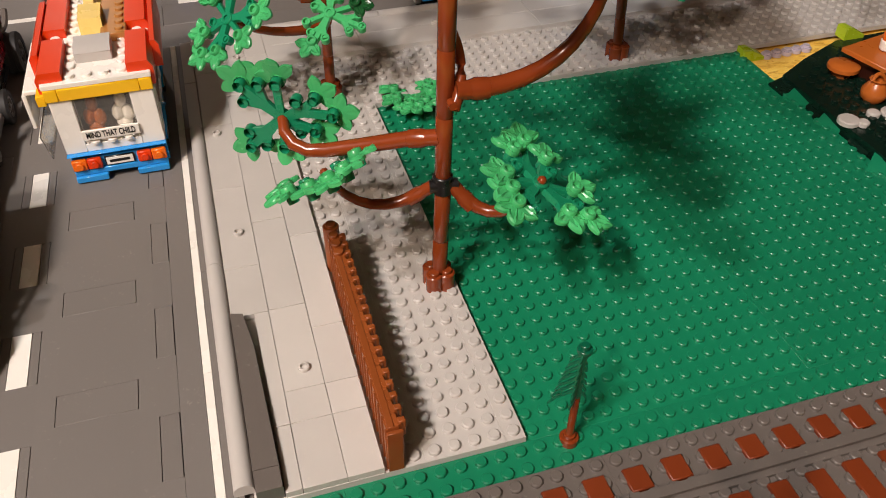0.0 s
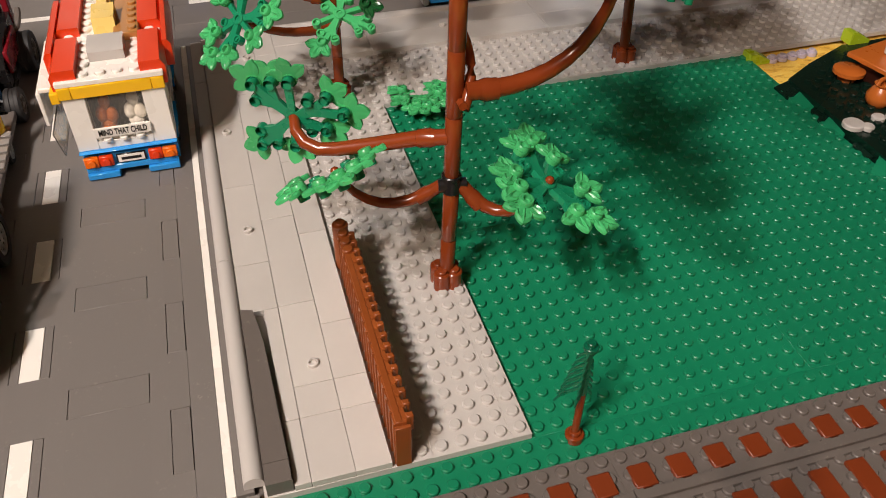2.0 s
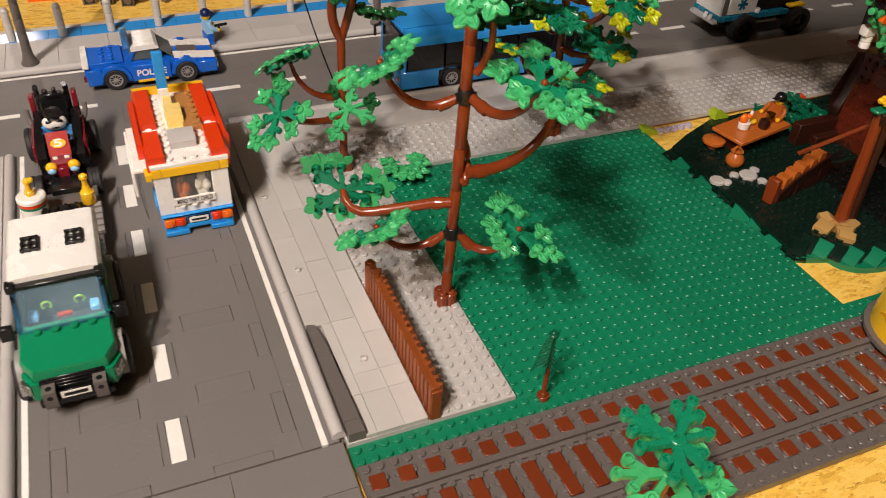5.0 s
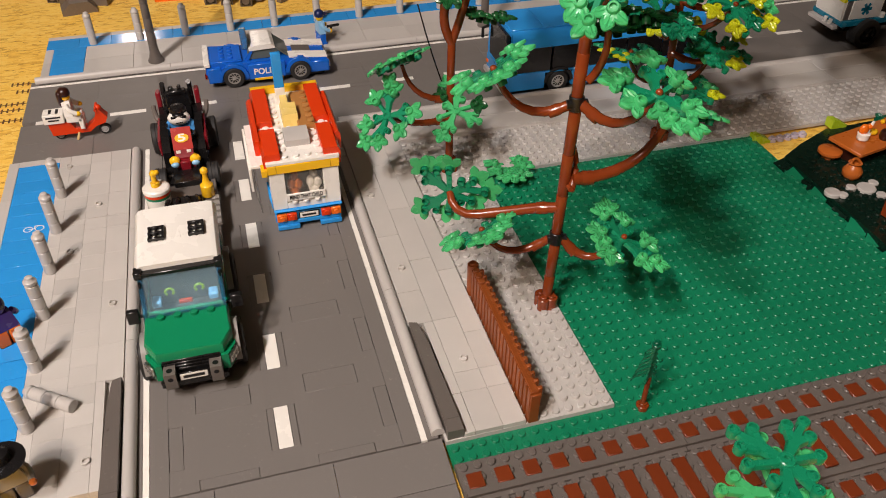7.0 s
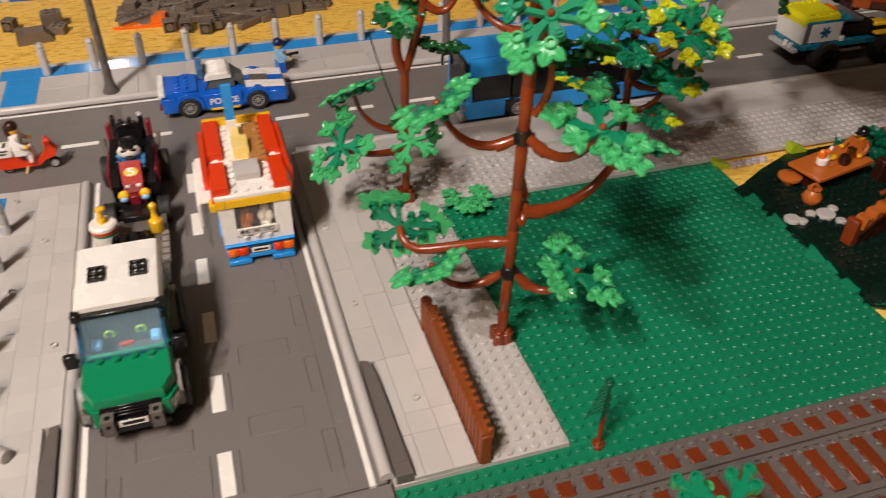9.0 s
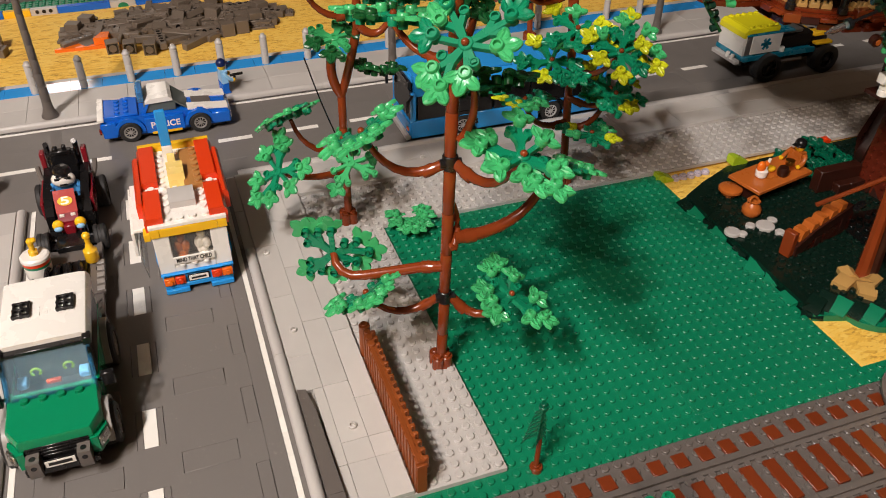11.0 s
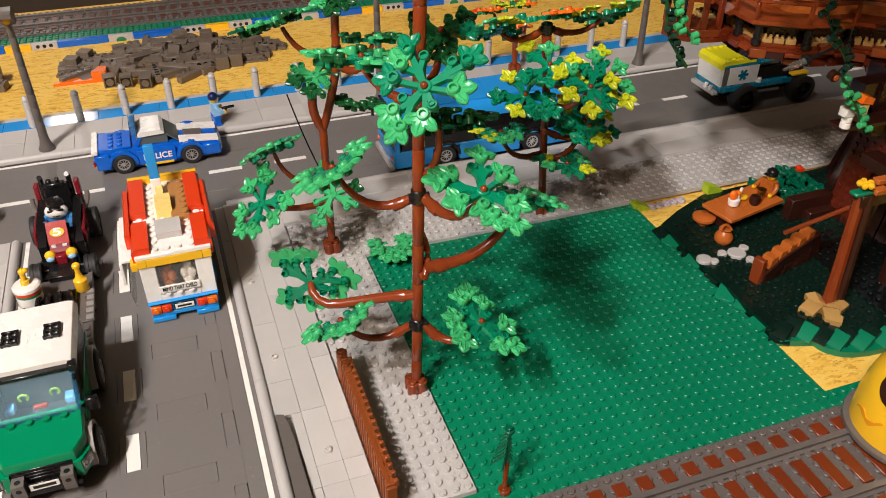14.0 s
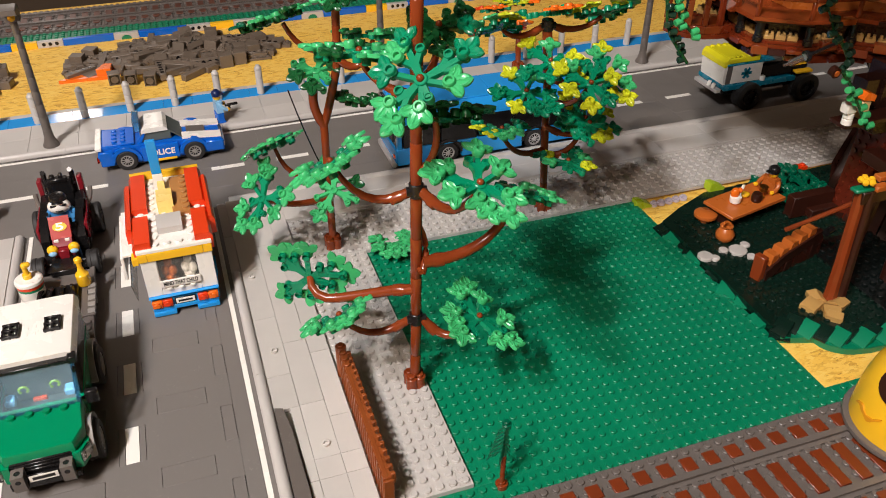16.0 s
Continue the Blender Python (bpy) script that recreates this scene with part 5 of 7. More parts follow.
def camper_truck():
    v = thing("camper_truck", -29.5, 16.0, 0.4, "green off-road truck with white camper roof", "truck", 180.0)
    # the front is at local +y
    part("chassis", M().box(-2.4, 2.4, -7, 7, 1.3, 2.2, 0.06), BLACK, v)
    for x in (-3.2, 3.2):
        for y in (4.3, -4.6):
            wheel(v, x, y, 1.75, 1.75, 1.25, SILVER)
            s = 1 if x > 0 else -1
            poly, a, b = arch(min(s * 2.4, s * 3.5), max(s * 2.4, s * 3.5), y, 1.8, 1.95, 0.3)
            part("wheel_arch", M().prism(poly, "x", a, b), MID_GREY, v)
    hood = M()
    outline = ((-3.0, 2.4), (3.0, 2.4), (3.1, 5.9), (2.35, 7.15), (-2.35, 7.15), (-3.1, 5.9))
    for z0, k, grow in ((4.3, 0.0, 0.96), (4.1, 0.0, 1.0), (3.4, 0.0, 1.0)):
        hood.v += [(x * grow, 2.4 + (y - 2.4) * (grow + 0.02 * (grow < 1)), z0 + (0.66 - 0.14 * (y - 2.4) if z0 > 3.5 else 0)) for x, y in outline]
    hood.f += [(0, 1, 2, 3, 4, 5), (17, 16, 15, 14, 13, 12)] + [(q + i, q + (i + 1) % 6, q + 6 + (i + 1) % 6, q + 6 + i) for q in (0, 6) for i in range(6)]
    hood.k += [0] * (len(hood.f))
    part("hood", hood, CAR_GREEN, v)
    st4 = M()
    for i in range(4):
        st4.cyl(-1.8 + 1.2 * i, 3.2, 4.6, 5.05, 0.3, 12)
    part("hood_studs", st4, CAR_GREEN, v)
    for s in (-1, 1):
        cor = M().prism([(s * 2.1, 5.9), (s * 3.2, 5.9), (s * 3.2, 6.3), (s * 2.6, 7.35), (s * 2.1, 7.35)], "z", 1.9, 3.38)
        part("front_corner", cor, CAR_GREEN, v)
        tilt = Matrix.Translation((s * 2.95, 6.9, 2.85)) @ Matrix.Rotation(radians(-s * 60), 4, "Z")
        part("headlight", M().box(-0.55, 0.55, -0.06, 0.12, -0.42, 0.42, 0.06, 0, tilt), CHROME, v, "clear faceted headlight")
        lens = M()
        for i in range(3):
            for j in range(2):
                lens.box(-0.5 + 0.34 * i, -0.2 + 0.34 * i, 0.1, 0.2, -0.36 + 0.38 * j, -0.04 + 0.38 * j, 0.05, 0, tilt)
        part("headlight_lens", lens, GLASS, v, "clear lens")
        hook = M().prism([(7.2, 1.5), (8.0, 1.5), (8.15, 1.9), (8.15, 3.1), (7.2, 3.1)], "x", min(s * 1.2, s * 2.05), max(s * 1.2, s * 2.05))
        guard = part("bumper_guard", hook, DARK_GREY, v, "grey bumper guard")
        part("socket", M().cyl(0, 0, 0, 0.03, 0.22, 14, 0, 0.01, Matrix.Translation((s * 1.62, 7.7, 3.09))).cyl(0, 0, 0, 0.03, 0.2, 14, 0, 0.01, Matrix.Translation((s * 1.62, 8.13, 2.6)) @ Matrix.Rotation(radians(-90), 4, "X")), BLACK, guard)
        part("roof_clip", M().box(min(s * 2.6, s * 3.2), max(s * 2.6, s * 3.2), 0.4, 1.2, 7.1, 7.75, 0.06), BLACK, v)
        part("mirror", M().box(min(s * 3.3, s * 4.2), max(s * 3.3, s * 4.2), 2.2, 2.7, 4.2, 5.4, 0.08).tube([(s * 3.0, 2.3, 4.6), (s * 3.5, 2.4, 4.7)], 0.14, 8), BLACK, v, "black side mirror")
        part("side_panel", M().box(min(s * 2.7, s * 3.05), max(s * 2.7, s * 3.05), -7, 2.4, 2.2, 4.4, 0.05), CAR_GREEN, v)
        part("side_window", M().box(min(s * 2.8, s * 3.0), max(s * 2.8, s * 3.0), -6.6, 1.6, 4.4, 7.0, 0.05), DARK_GLASS, v, "black side window")
    grille = M().box(-2.1, 2.1, 6.6, 7.1, 1.9, 3.75, 0.05)
    for i in range(4):
        grille.box(-2.05, 2.05, 7.05, 7.2, 2.5 + 0.3 * i, 2.66 + 0.3 * i, 0.03)
    part("grille", grille, BLACK, v)
    part("bumper", M().box(-2.4, 2.4, 6.8, 7.66, 1.3, 1.95, 0.08), BLACK, v)
    pl = part("number_plate", M().box(-1.05, 1.05, 7.7, 7.82, 2.0, 2.75, 0.03), BLACK, v)
    part("plate_face", M().box(-0.97, 0.97, 7.8, 7.85, 2.08, 2.67, 0.01), WHITE, pl)
    part("plate_bar", M().box(-0.75, 0.75, 7.84, 7.87, 2.24, 2.52, 0.005), PRINT, pl)
    shield = M().prism([(3.0, 4.75), (2.75, 4.75), (0.7, 7.35), (0.95, 7.35)], "x", -2.9, 2.9)
    w = part("windscreen", shield, BLUE_GLASS, v, "blue clear windscreen")
    w.visible_shadow = False
    part("windscreen_frame", M().box(-3.05, 3.05, 0.3, 1.1, 7.2, 7.5, 0.05), BLACK, v)
    for a, b in ((-3.0, -2.72), (2.72, 3.0)):
        part("windscreen_edge", M().prism([(3.1, 4.7), (2.7, 4.7), (0.65, 7.3), (1.0, 7.35)], "x", a, b), DEEP_BLUE_GLASS, v, "blue clear windscreen edge")
    part("windscreen_edge", M().box(-2.6, 2.6, 2.7, 3.05, 4.65, 4.95, 0.04), DEEP_BLUE_GLASS, v, "blue clear windscreen edge")
    inside = M().box(-2.6, 2.6, -6.8, 2.0, 2.2, 3.2, 0.05).box(-2.5, 2.5, -0.9, -0.4, 3.0, 6.4, 0.05)
    part("cabin", inside, DARK_GREY, v)
    for x in (-1.1, 1.1):
        part("steering_dial", M().tube([(x + 0.32 * math.sin(radians(q)), 0.5, 5.0 + 0.32 * math.cos(radians(q))) for q in range(-140, 141, 28)], 0.1, 8), LIME, v, "lime green hand grip")
        # a pale blue block at each side of the cabin
        part("armrest", M().box(1.9 * x - 0.35, 1.9 * x + 0.35, 0.4, 1.3, 4.2, 4.8, 0.1), SKY, v, "pale blue block")
    part("dash_light", M().box(-0.5, 0.5, 1.0, 1.3, 4.3, 4.6, 0.04), RED, v)
    prof = [(-3.15, 7.0), (-3.15, 7.45), (-2.9, 7.8), (-2.5, 7.9), (2.5, 7.9), (2.9, 7.8), (3.15, 7.45), (3.15, 7.0)]
    roof = M().prism(prof, "y", -6.8, 0.6)
    for x in (-0.35, 0.2):
        for y in (-2.6, -3.4):
            roof.box(x, x + 0.14, y, y + 0.4, 7.9, 7.93, 0.005)
    part("camper_roof", roof, WHITE, v)
    part("rear_wall", M().box(-3.0, 3.0, -7.1, -6.7, 2.2, 7.2, 0.1), WHITE, v)
    for x in (-1.55, 1.45):
        h = M()
        for i in range(3):
            h.box(x - 0.6 + 0.5 * i, x - 0.42 + 0.5 * i, -3.9, -2.2, 7.9, 8.2, 0.03)
            h.box(x - 0.62, x + 0.62, -3.85 + 0.72 * i, -3.65 + 0.72 * i, 7.95, 8.22, 0.03)
        part("roof_vent", h, BLACK, v, "black roof grille")
    # the nose is short: everything ahead of the windscreen is drawn back
    for ob in v.children_recursive:
        for p in ob.data.vertices:
            p.co.y -= 0.7 * U * min(1.0, max(0.0, (p.co.y / U - 3.3) / 2.6))


def trailer():
    v = thing("trailer", -29.5, 30.5, 0.4, "dark grey flatbed trailer behind the truck", "trailer")
    part("bed", M().box(-3, 3, -6, 5.6, 1.0, 1.5, 0.05).studs(-3, 3, -6, -3, 1.5), DARK_GREY, v)
    part("tailboard", M().box(-3.1, 3.1, -6.0, -5.4, 0.6, 1.9, 0.06), DARK_GREY, v)
    part("side_ledge", M().box(1.9, 3.2, -2.6, 2.4, 1.5, 1.7, 0.04), DARK_GREY, v)
    for q in range(5):
        part("ledge_tile", M().box(2.5, 3.15, -2.4 + q, -1.75 + q, 1.7, 1.8, 0.03), MID_GREY, v)
    for x in (-2.7, 2.7):
        wheel(v, x, 1.0, 0.9, 0.9, 0.6)
    part("engine_block", M().box(-1.8, 1.7, -1.6, 2.4, 1.5, 2.0, 0.1), BLACK, v)
    for i in range(4):
        part("engine_pipe", M().tube(bend((-1.6 + i, -1.5, 1.5), (-1.6 + i, 0.5, 3.4), (-1.4 + 0.8 * i, 2.5, 1.7)), 0.22, 8), BLACK, v)


def tap_barrel():
    v = thing("drink_barrel", -31.8, 32.6, 1.9, "white barrel with red and green band and yellow tap", "barrel")
    part("body", M().lathe([(1.1, 0), (1.15, 0.1), (1.15, 1.2)], 20), WHITE, v)
    part("band", M().lathe([(1.17, 1.2), (1.17, 1.45), (1.0, 1.45)], 20), GREEN, v, "green band")
    part("red_band", M().lathe([(1.18, 1.45), (1.18, 1.8), (1.0, 1.8)], 20), RED, v, "red band")
    part("lid", M().lathe([(1.25, 1.8), (1.25, 2.1), (1.1, 2.25)], 20), WHITE, v)
    part("tap", M().cyl(0, 0, 2.2, 2.7, 0.4, 12).tube([(0, 0, 2.6), (0, 0, 3.5)], 0.24, 10).ball((0.05, 0, 3.6), 0.36, 10).ball((0.35, -0.1, 3.75), 0.26, 8), YELLOW, v, "yellow tap")
    return v


def yellow_bottle():
    v = thing("yellow_bottle", -27.3, 32.8, 2.2, "yellow plastic bottle on the trailer", "bottle")
    part("body", M().lathe([(0.55, 0), (0.62, 0.1), (0.62, 1.2), (0.35, 1.5), (0.26, 1.9)], 16), YELLOW, v)
    part("stopper", M().lathe([(0.24, 1.85), (0.24, 2.5), (0.36, 2.6), (0.36, 2.9), (0.2, 3.05)], 12), YELLOW, v)


def dragster():
    v = thing("dragster", -29.1, 41.8, 0.4, "black and dark red toy dragster with open engine", "racing car", 180.0)
    # the front is at local +y
    part("chassis", M().box(-2.2, 2.2, -6, 6.2, 0.9, 1.5, 0.06).box(-1.3, 1.3, 3.6, 6.6, 1.5, 2.1, 0.06), BLACK, v)
    for x in (-2.9, 2.9):
        wheel(v, x * 0.86, 4.6, 1.3, 1.3, 1.1, DARK_GREY, False)
        wheel(v, x * 0.92, -3.4, 1.65, 1.65, 1.3, DARK_GREY, False)
    for s in (-1, 1):
        pod = M().prism([(-5.0, 1.5), (2.6, 1.5), (2.6, 3.2), (0.4, 4.4), (-4.6, 4.6)], "x", min(s * 1.3, s * 2.1), max(s * 1.3, s * 2.1))
        part("side_pod", pod, BLACK, v)
        part("side_panel", M().box(min(s * 2.1, s * 2.4), max(s * 2.1, s * 2.4), -3.2, 1.6, 2.3, 4.1, 0.08), DARK_RED, v, "dark red side panel")
        part("rear_fin", M().box(min(s * 1.7, s * 2.2), max(s * 1.7, s * 2.2), -5.6, -4.6, 3.4, 6.2, 0.1), DARK_RED, v, "dark red rear fin")
        part("exhaust", M().tube(bend((s * 2.1, -3.6, 3.4), (s * 2.7, -4.0, 3.6), (s * 2.7, -5.0, 4.6)), 0.26, 8), DARK_GREY, v, "grey exhaust pipe")
        lampb = M().ball((s * 0.98, 4.0, 3.0), 0.54, 14, 0, None, (1, 0.8, 1))
        hl = part("headlight", lampb, YELLOW, v, "round yellow headlight")
        part("lens", M().ball((s * 0.98, 4.42, 2.8), 0.4, 12, 0, None, (1, 0.6, 0.7)), SKY, hl)
        part("roll_bar", M().tube([(s * 1.35, -4.9, 3.0), (s * 1.35, -4.9, 6.9), (s * 1.3, -4.5, 7.2)], 0.26, 8), BLACK, v)
    part("seat_back", M().box(-1.3, 1.3, -5.0, -4.3, 2.0, 5.9, 0.12).box(-1.5, 1.5, -4.8, -4.2, 5.5, 6.1, 0.1).box(-0.9, 0.9, -4.6, -3.8, 6.1, 6.6, 0.1).box(-1.25, 1.25, -4.7, -3.9, 3.0, 6.4, 0.15).box(-0.5, -0.1, -4.6, -4.0, 6.3, 7.0, 0.1).box(0.3, 0.8, -4.6, -4.0, 6.3, 6.9, 0.1), BLACK, v)
    part("nose", M().prism([(1.6, 1.5), (4.0, 2.1), (3.9, 3.2), (3.3, 3.7), (2.0, 4.6), (1.6, 4.5)], "x", -0.9, 0.9).box(-0.5, 0.5, 3.6, 4.4, 2.0, 3.0, 0.1), DARK_RED, v)
    part("front_axle", M().tube([(-2.9, 4.3, 1.5), (2.9, 4.3, 1.5)], 0.2, 8), BLACK, v)
    panel = part("front_shield", M().prism([(2.95, 3.95), (3.25, 3.75), (1.85, 5.5), (1.55, 5.3)], "x", -0.95, 0.95), plastic("deep_red_plastic", rgb(172, 34, 22), 0.26, 0.05), v, "red shield with a yellow emblem")
    for x in (-0.5, 0.5):
        part("white_tile", M().box(x - 0.22, x + 0.22, 3.3, 3.55, 3.5, 3.75, 0.03), WHITE, v)
    tilt = Matrix.Translation((0, 2.56, 4.66)) @ Matrix.Rotation(radians(-51), 4, "X")
    part("emblem", M().lathe([(0.56, 0), (0.56, 0.05), (0.001, 0.05)], 18, 0, tilt @ Matrix.Diagonal((1.2, 0.8, 1, 1)), cap=False), YELLOW, panel)
    words("5", 1.0, tilt @ Matrix.Translation((0, 0, 0.06)) @ Matrix.Rotation(math.pi, 4, "Z"), WHITE, panel, "numeral", 0.75)
    part("windshield_bar", M().box(-1.1, 1.1, 1.2, 1.5, 4.3, 4.8, 0.08), BLACK, v)


def police_car():
    v = thing("police_car", -18.6, 61.0, 0.4, "blue and white toy police car on the far road", "car", -90.0)
    # the front is at local +y, the near side at local +x
    body = M().prism([(-7.3, 0.7), (7.2, 0.7), (7.4, 1.6), (6.9, 2.5), (2.2, 2.9), (-3.6, 2.9), (-7.4, 3.2), (-7.6, 2.0)], "x", -2.6, 2.6)
    part("body", body, BLUE, v)
    part("chassis", M().box(-2.4, 2.4, -6.6, 6.6, 0.35, 0.8, 0.05), BLACK, v)
    for s in (-1, 1):
        for y in (-4.4, 3.6):
            wheel(v, s * 2.6, y, 1.25, 1.25, 1.0, MID_GREY)
            poly, a, b = arch(min(s * 2.3, s * 3.1), max(s * 2.3, s * 3.1), y, 1.2, 1.4, 0.4)
            part("wheel_arch", M().prism(poly, "x", a, b), BLUE, v)
        part("door", M().box(min(s * 2.5, s * 3.0), max(s * 2.5, s * 3.0), -2.6, 1.8, 0.8, 2.7, 0.06), BLUE, v)
        part("yellow_stripe", M().box(min(s * 2.9, s * 3.08), max(s * 2.9, s * 3.08), -2.0, 1.4, 0.65, 0.95, 0.03), YELLOW, v)
        part("rear_quarter", M().box(min(s * 2.4, s * 3.0), max(s * 2.4, s * 3.0), -7.4, -5.8, 0.8, 2.7, 0.1), BLUE, v)
        part("front_wing", M().box(min(s * 2.4, s * 3.0), max(s * 2.4, s * 3.0), 5.0, 7.2, 0.8, 2.3, 0.15), BLUE, v)
        part("headlight", M().box(min(s * 1.8, s * 2.8), max(s * 1.8, s * 2.8), 7.0, 7.35, 1.3, 1.8, 0.06), CHROME, v)
        part("hood_stripe", M().prism([(2.4, 2.92), (7.0, 2.5), (7.05, 2.62), (2.4, 3.08)], "x", min(s * 0.9, s * 2.6), max(s * 0.9, s * 2.6)), WHITE, v, "white hood stripe")
    words("POLICE", 1.05, Matrix.Translation((3.02, -0.35, 1.75)) @ Matrix.Rotation(radians(90), 4, "Z") @ Matrix.Rotation(radians(90), 4, "X"), WHITE, v, width=3.3)
    part("hood_vent", M().prism([(3.0, 2.9), (5.2, 2.72), (5.2, 2.8), (3.0, 3.0)], "x", -0.85, 0.85), DARK_GREY, v)
    part("roof", M().prism([(-2.2, 4.3), (-1.6, 4.75), (0.5, 4.75), (0.9, 4.4), (0.9, 4.2), (-2.2, 4.1)], "x", -2.2, 2.2), WHITE, v)
    for a in (-2.15, 1.85):
        part("roof_pillar", M().prism([(-2.9, 2.9), (-2.0, 4.2), (-1.7, 4.2), (-2.4, 2.9)], "x", a, a + 0.3), BLUE, v)
    part("windscreen", M().prism([(2.5, 2.95), (2.3, 2.95), (0.6, 4.3), (0.8, 4.35)], "x", -2.1, 2.1), GREY_GLASS, v)
    part("side_glass", M().box(-2.0, 2.0, -2.4, 1.2, 2.9, 4.1, 0.1), GREY_GLASS, v)
    part("light_bar", M().box(-1.6, 1.6, -3.0, -2.2, 4.1, 5.6, 0.06), BLUE_GLASS, v, "blue clear light bar")
    part("light_bar_base", M().box(-1.5, 1.5, -2.9, -2.3, 4.15, 5.4, 0.06), AZURE, v)
    spoil = M().box(-2.9, 2.9, -7.7, -7.0, 2.9, 3.3, 0.06)
    part("spoiler", spoil, WHITE, v, "white rear spoiler")
    deck = M().box(-2.3, 2.3, -6.9, -3.2, 3.0, 3.2, 0.04).studs(-2, 2, -6, -4, 3.2, n=8)
    part("boot", deck, BLUE, v)
    part("tail_light", M().box(2.2, 2.95, -7.75, -7.5, 1.4, 1.9, 0.04).box(-2.95, -2.2, -7.75, -7.5, 1.4, 1.9, 0.04), RED_LENS, v)


def bus():
    v = thing("bus", 20.6, 50.7, 0.4, "blue toy bus with black windows on the far road", "bus", 90.0)
    # the front is at local +y, the near side at local -x
    part("chassis", M().box(-3.2, 3.2, -12, 12, 0.5, 1.0, 0.06), BLACK, v)
    for s in (-1, 1):
        prev = -12.6
        for y in (-5.5, 6.1):
            part("side_panel", M().box(min(s * 3.2, s * 3.8), max(s * 3.2, s * 3.8), prev, y - 1.75, 0.7, 2.9, 0.06), AZURE, v)
            prev = y + 1.75
            wheel(v, s * 3.2, y, 1.35, 1.35, 1.0, SILVER)
            poly, a, b = arch(min(s * 3.2, s * 3.8), max(s * 3.2, s * 3.8), y, 1.4, 1.5, 0.4)
            part("wheel_arch", M().prism(poly, "x", a, b), BLACK, v)
            part("side_panel", M().box(min(s * 3.2, s * 3.8), max(s * 3.2, s * 3.8), y - 1.75, y + 1.75, 2.7, 2.9, 0.04), AZURE, v)
        part("side_panel", M().box(min(s * 3.2, s * 3.8), max(s * 3.2, s * 3.8), prev, 12.6, 0.7, 2.9, 0.06), AZURE, v)
        for i in range(5):
            y = -12 + 4.8 * i
            part("window", M().box(min(s * 3.4, s * 3.7), max(s * 3.4, s * 3.7), y + 0.05, y + 4.6, 2.95, 6.0, 0.04), DARK_GLASS, v, "black side window")
        part("roof_edge", M().prism([(s * 3.0, 6.0), (s * 3.8, 6.0), (s * 3.8, 7.0), (s * 3.4, 7.7), (s * 3.0, 7.9)], "y", -12.6, 12.2), AZURE, v)
        part("front_pillar", M().box(min(s * 3.2, s * 3.8), max(s * 3.2, s * 3.8), 12.0, 12.6, 2.9, 6.4, 0.08), AZURE, v)
    part("roof", M().box(-3.0, 3.0, -12.6, 12.4, 7.4, 7.9, 0.05), AZURE, v)
    for y in (-12.4, -8.3, -4.2, -0.1, 4.0, 8.1):
        part("roof_tile", M().box(-2.9, 2.9, y, y + 4.06, 7.9, 8.1, 0.03), AZURE, v)
    part("windscreen", M().box(-3.2, 3.2, 12.2, 12.6, 2.8, 6.6, 0.1), DARK_GLASS, v)
    part("front_panel", M().box(-3.6, 3.6, 12.0, 12.8, 0.9, 2.8, 0.15), AZURE, v)
    part("bumper", M().box(-3.5, 3.5, 12.6, 13.2, 0.4, 1.1, 0.1), LIGHT_GREY, v)
    part("destination_board", M().box(-3.0, 3.0, 12.3, 12.75, 6.6, 7.6, 0.06), BLACK, v)
    for s in (-1, 1):
        part("indicator", M().box(min(s * 2.8, s * 3.4), max(s * 2.8, s * 3.4), 12.7, 12.95, 1.6, 2.0, 0.06), ORANGE, v)
        part("mirror", M().tube([(s * 3.6, 12.4, 6.2), (s * 4.2, 13.2, 5.6), (s * 4.2, 13.2, 4.4)], 0.2, 8), BLACK, v)
    part("rear_panel", M().box(-3.6, 3.6, -12.8, -12.4, 0.7, 7.6, 0.1), AZURE, v)
    part("cabin", M().box(-3.0, 3.0, -12.2, 12.0, 1.0, 1.4, 0.05), DARK_GREY, v)


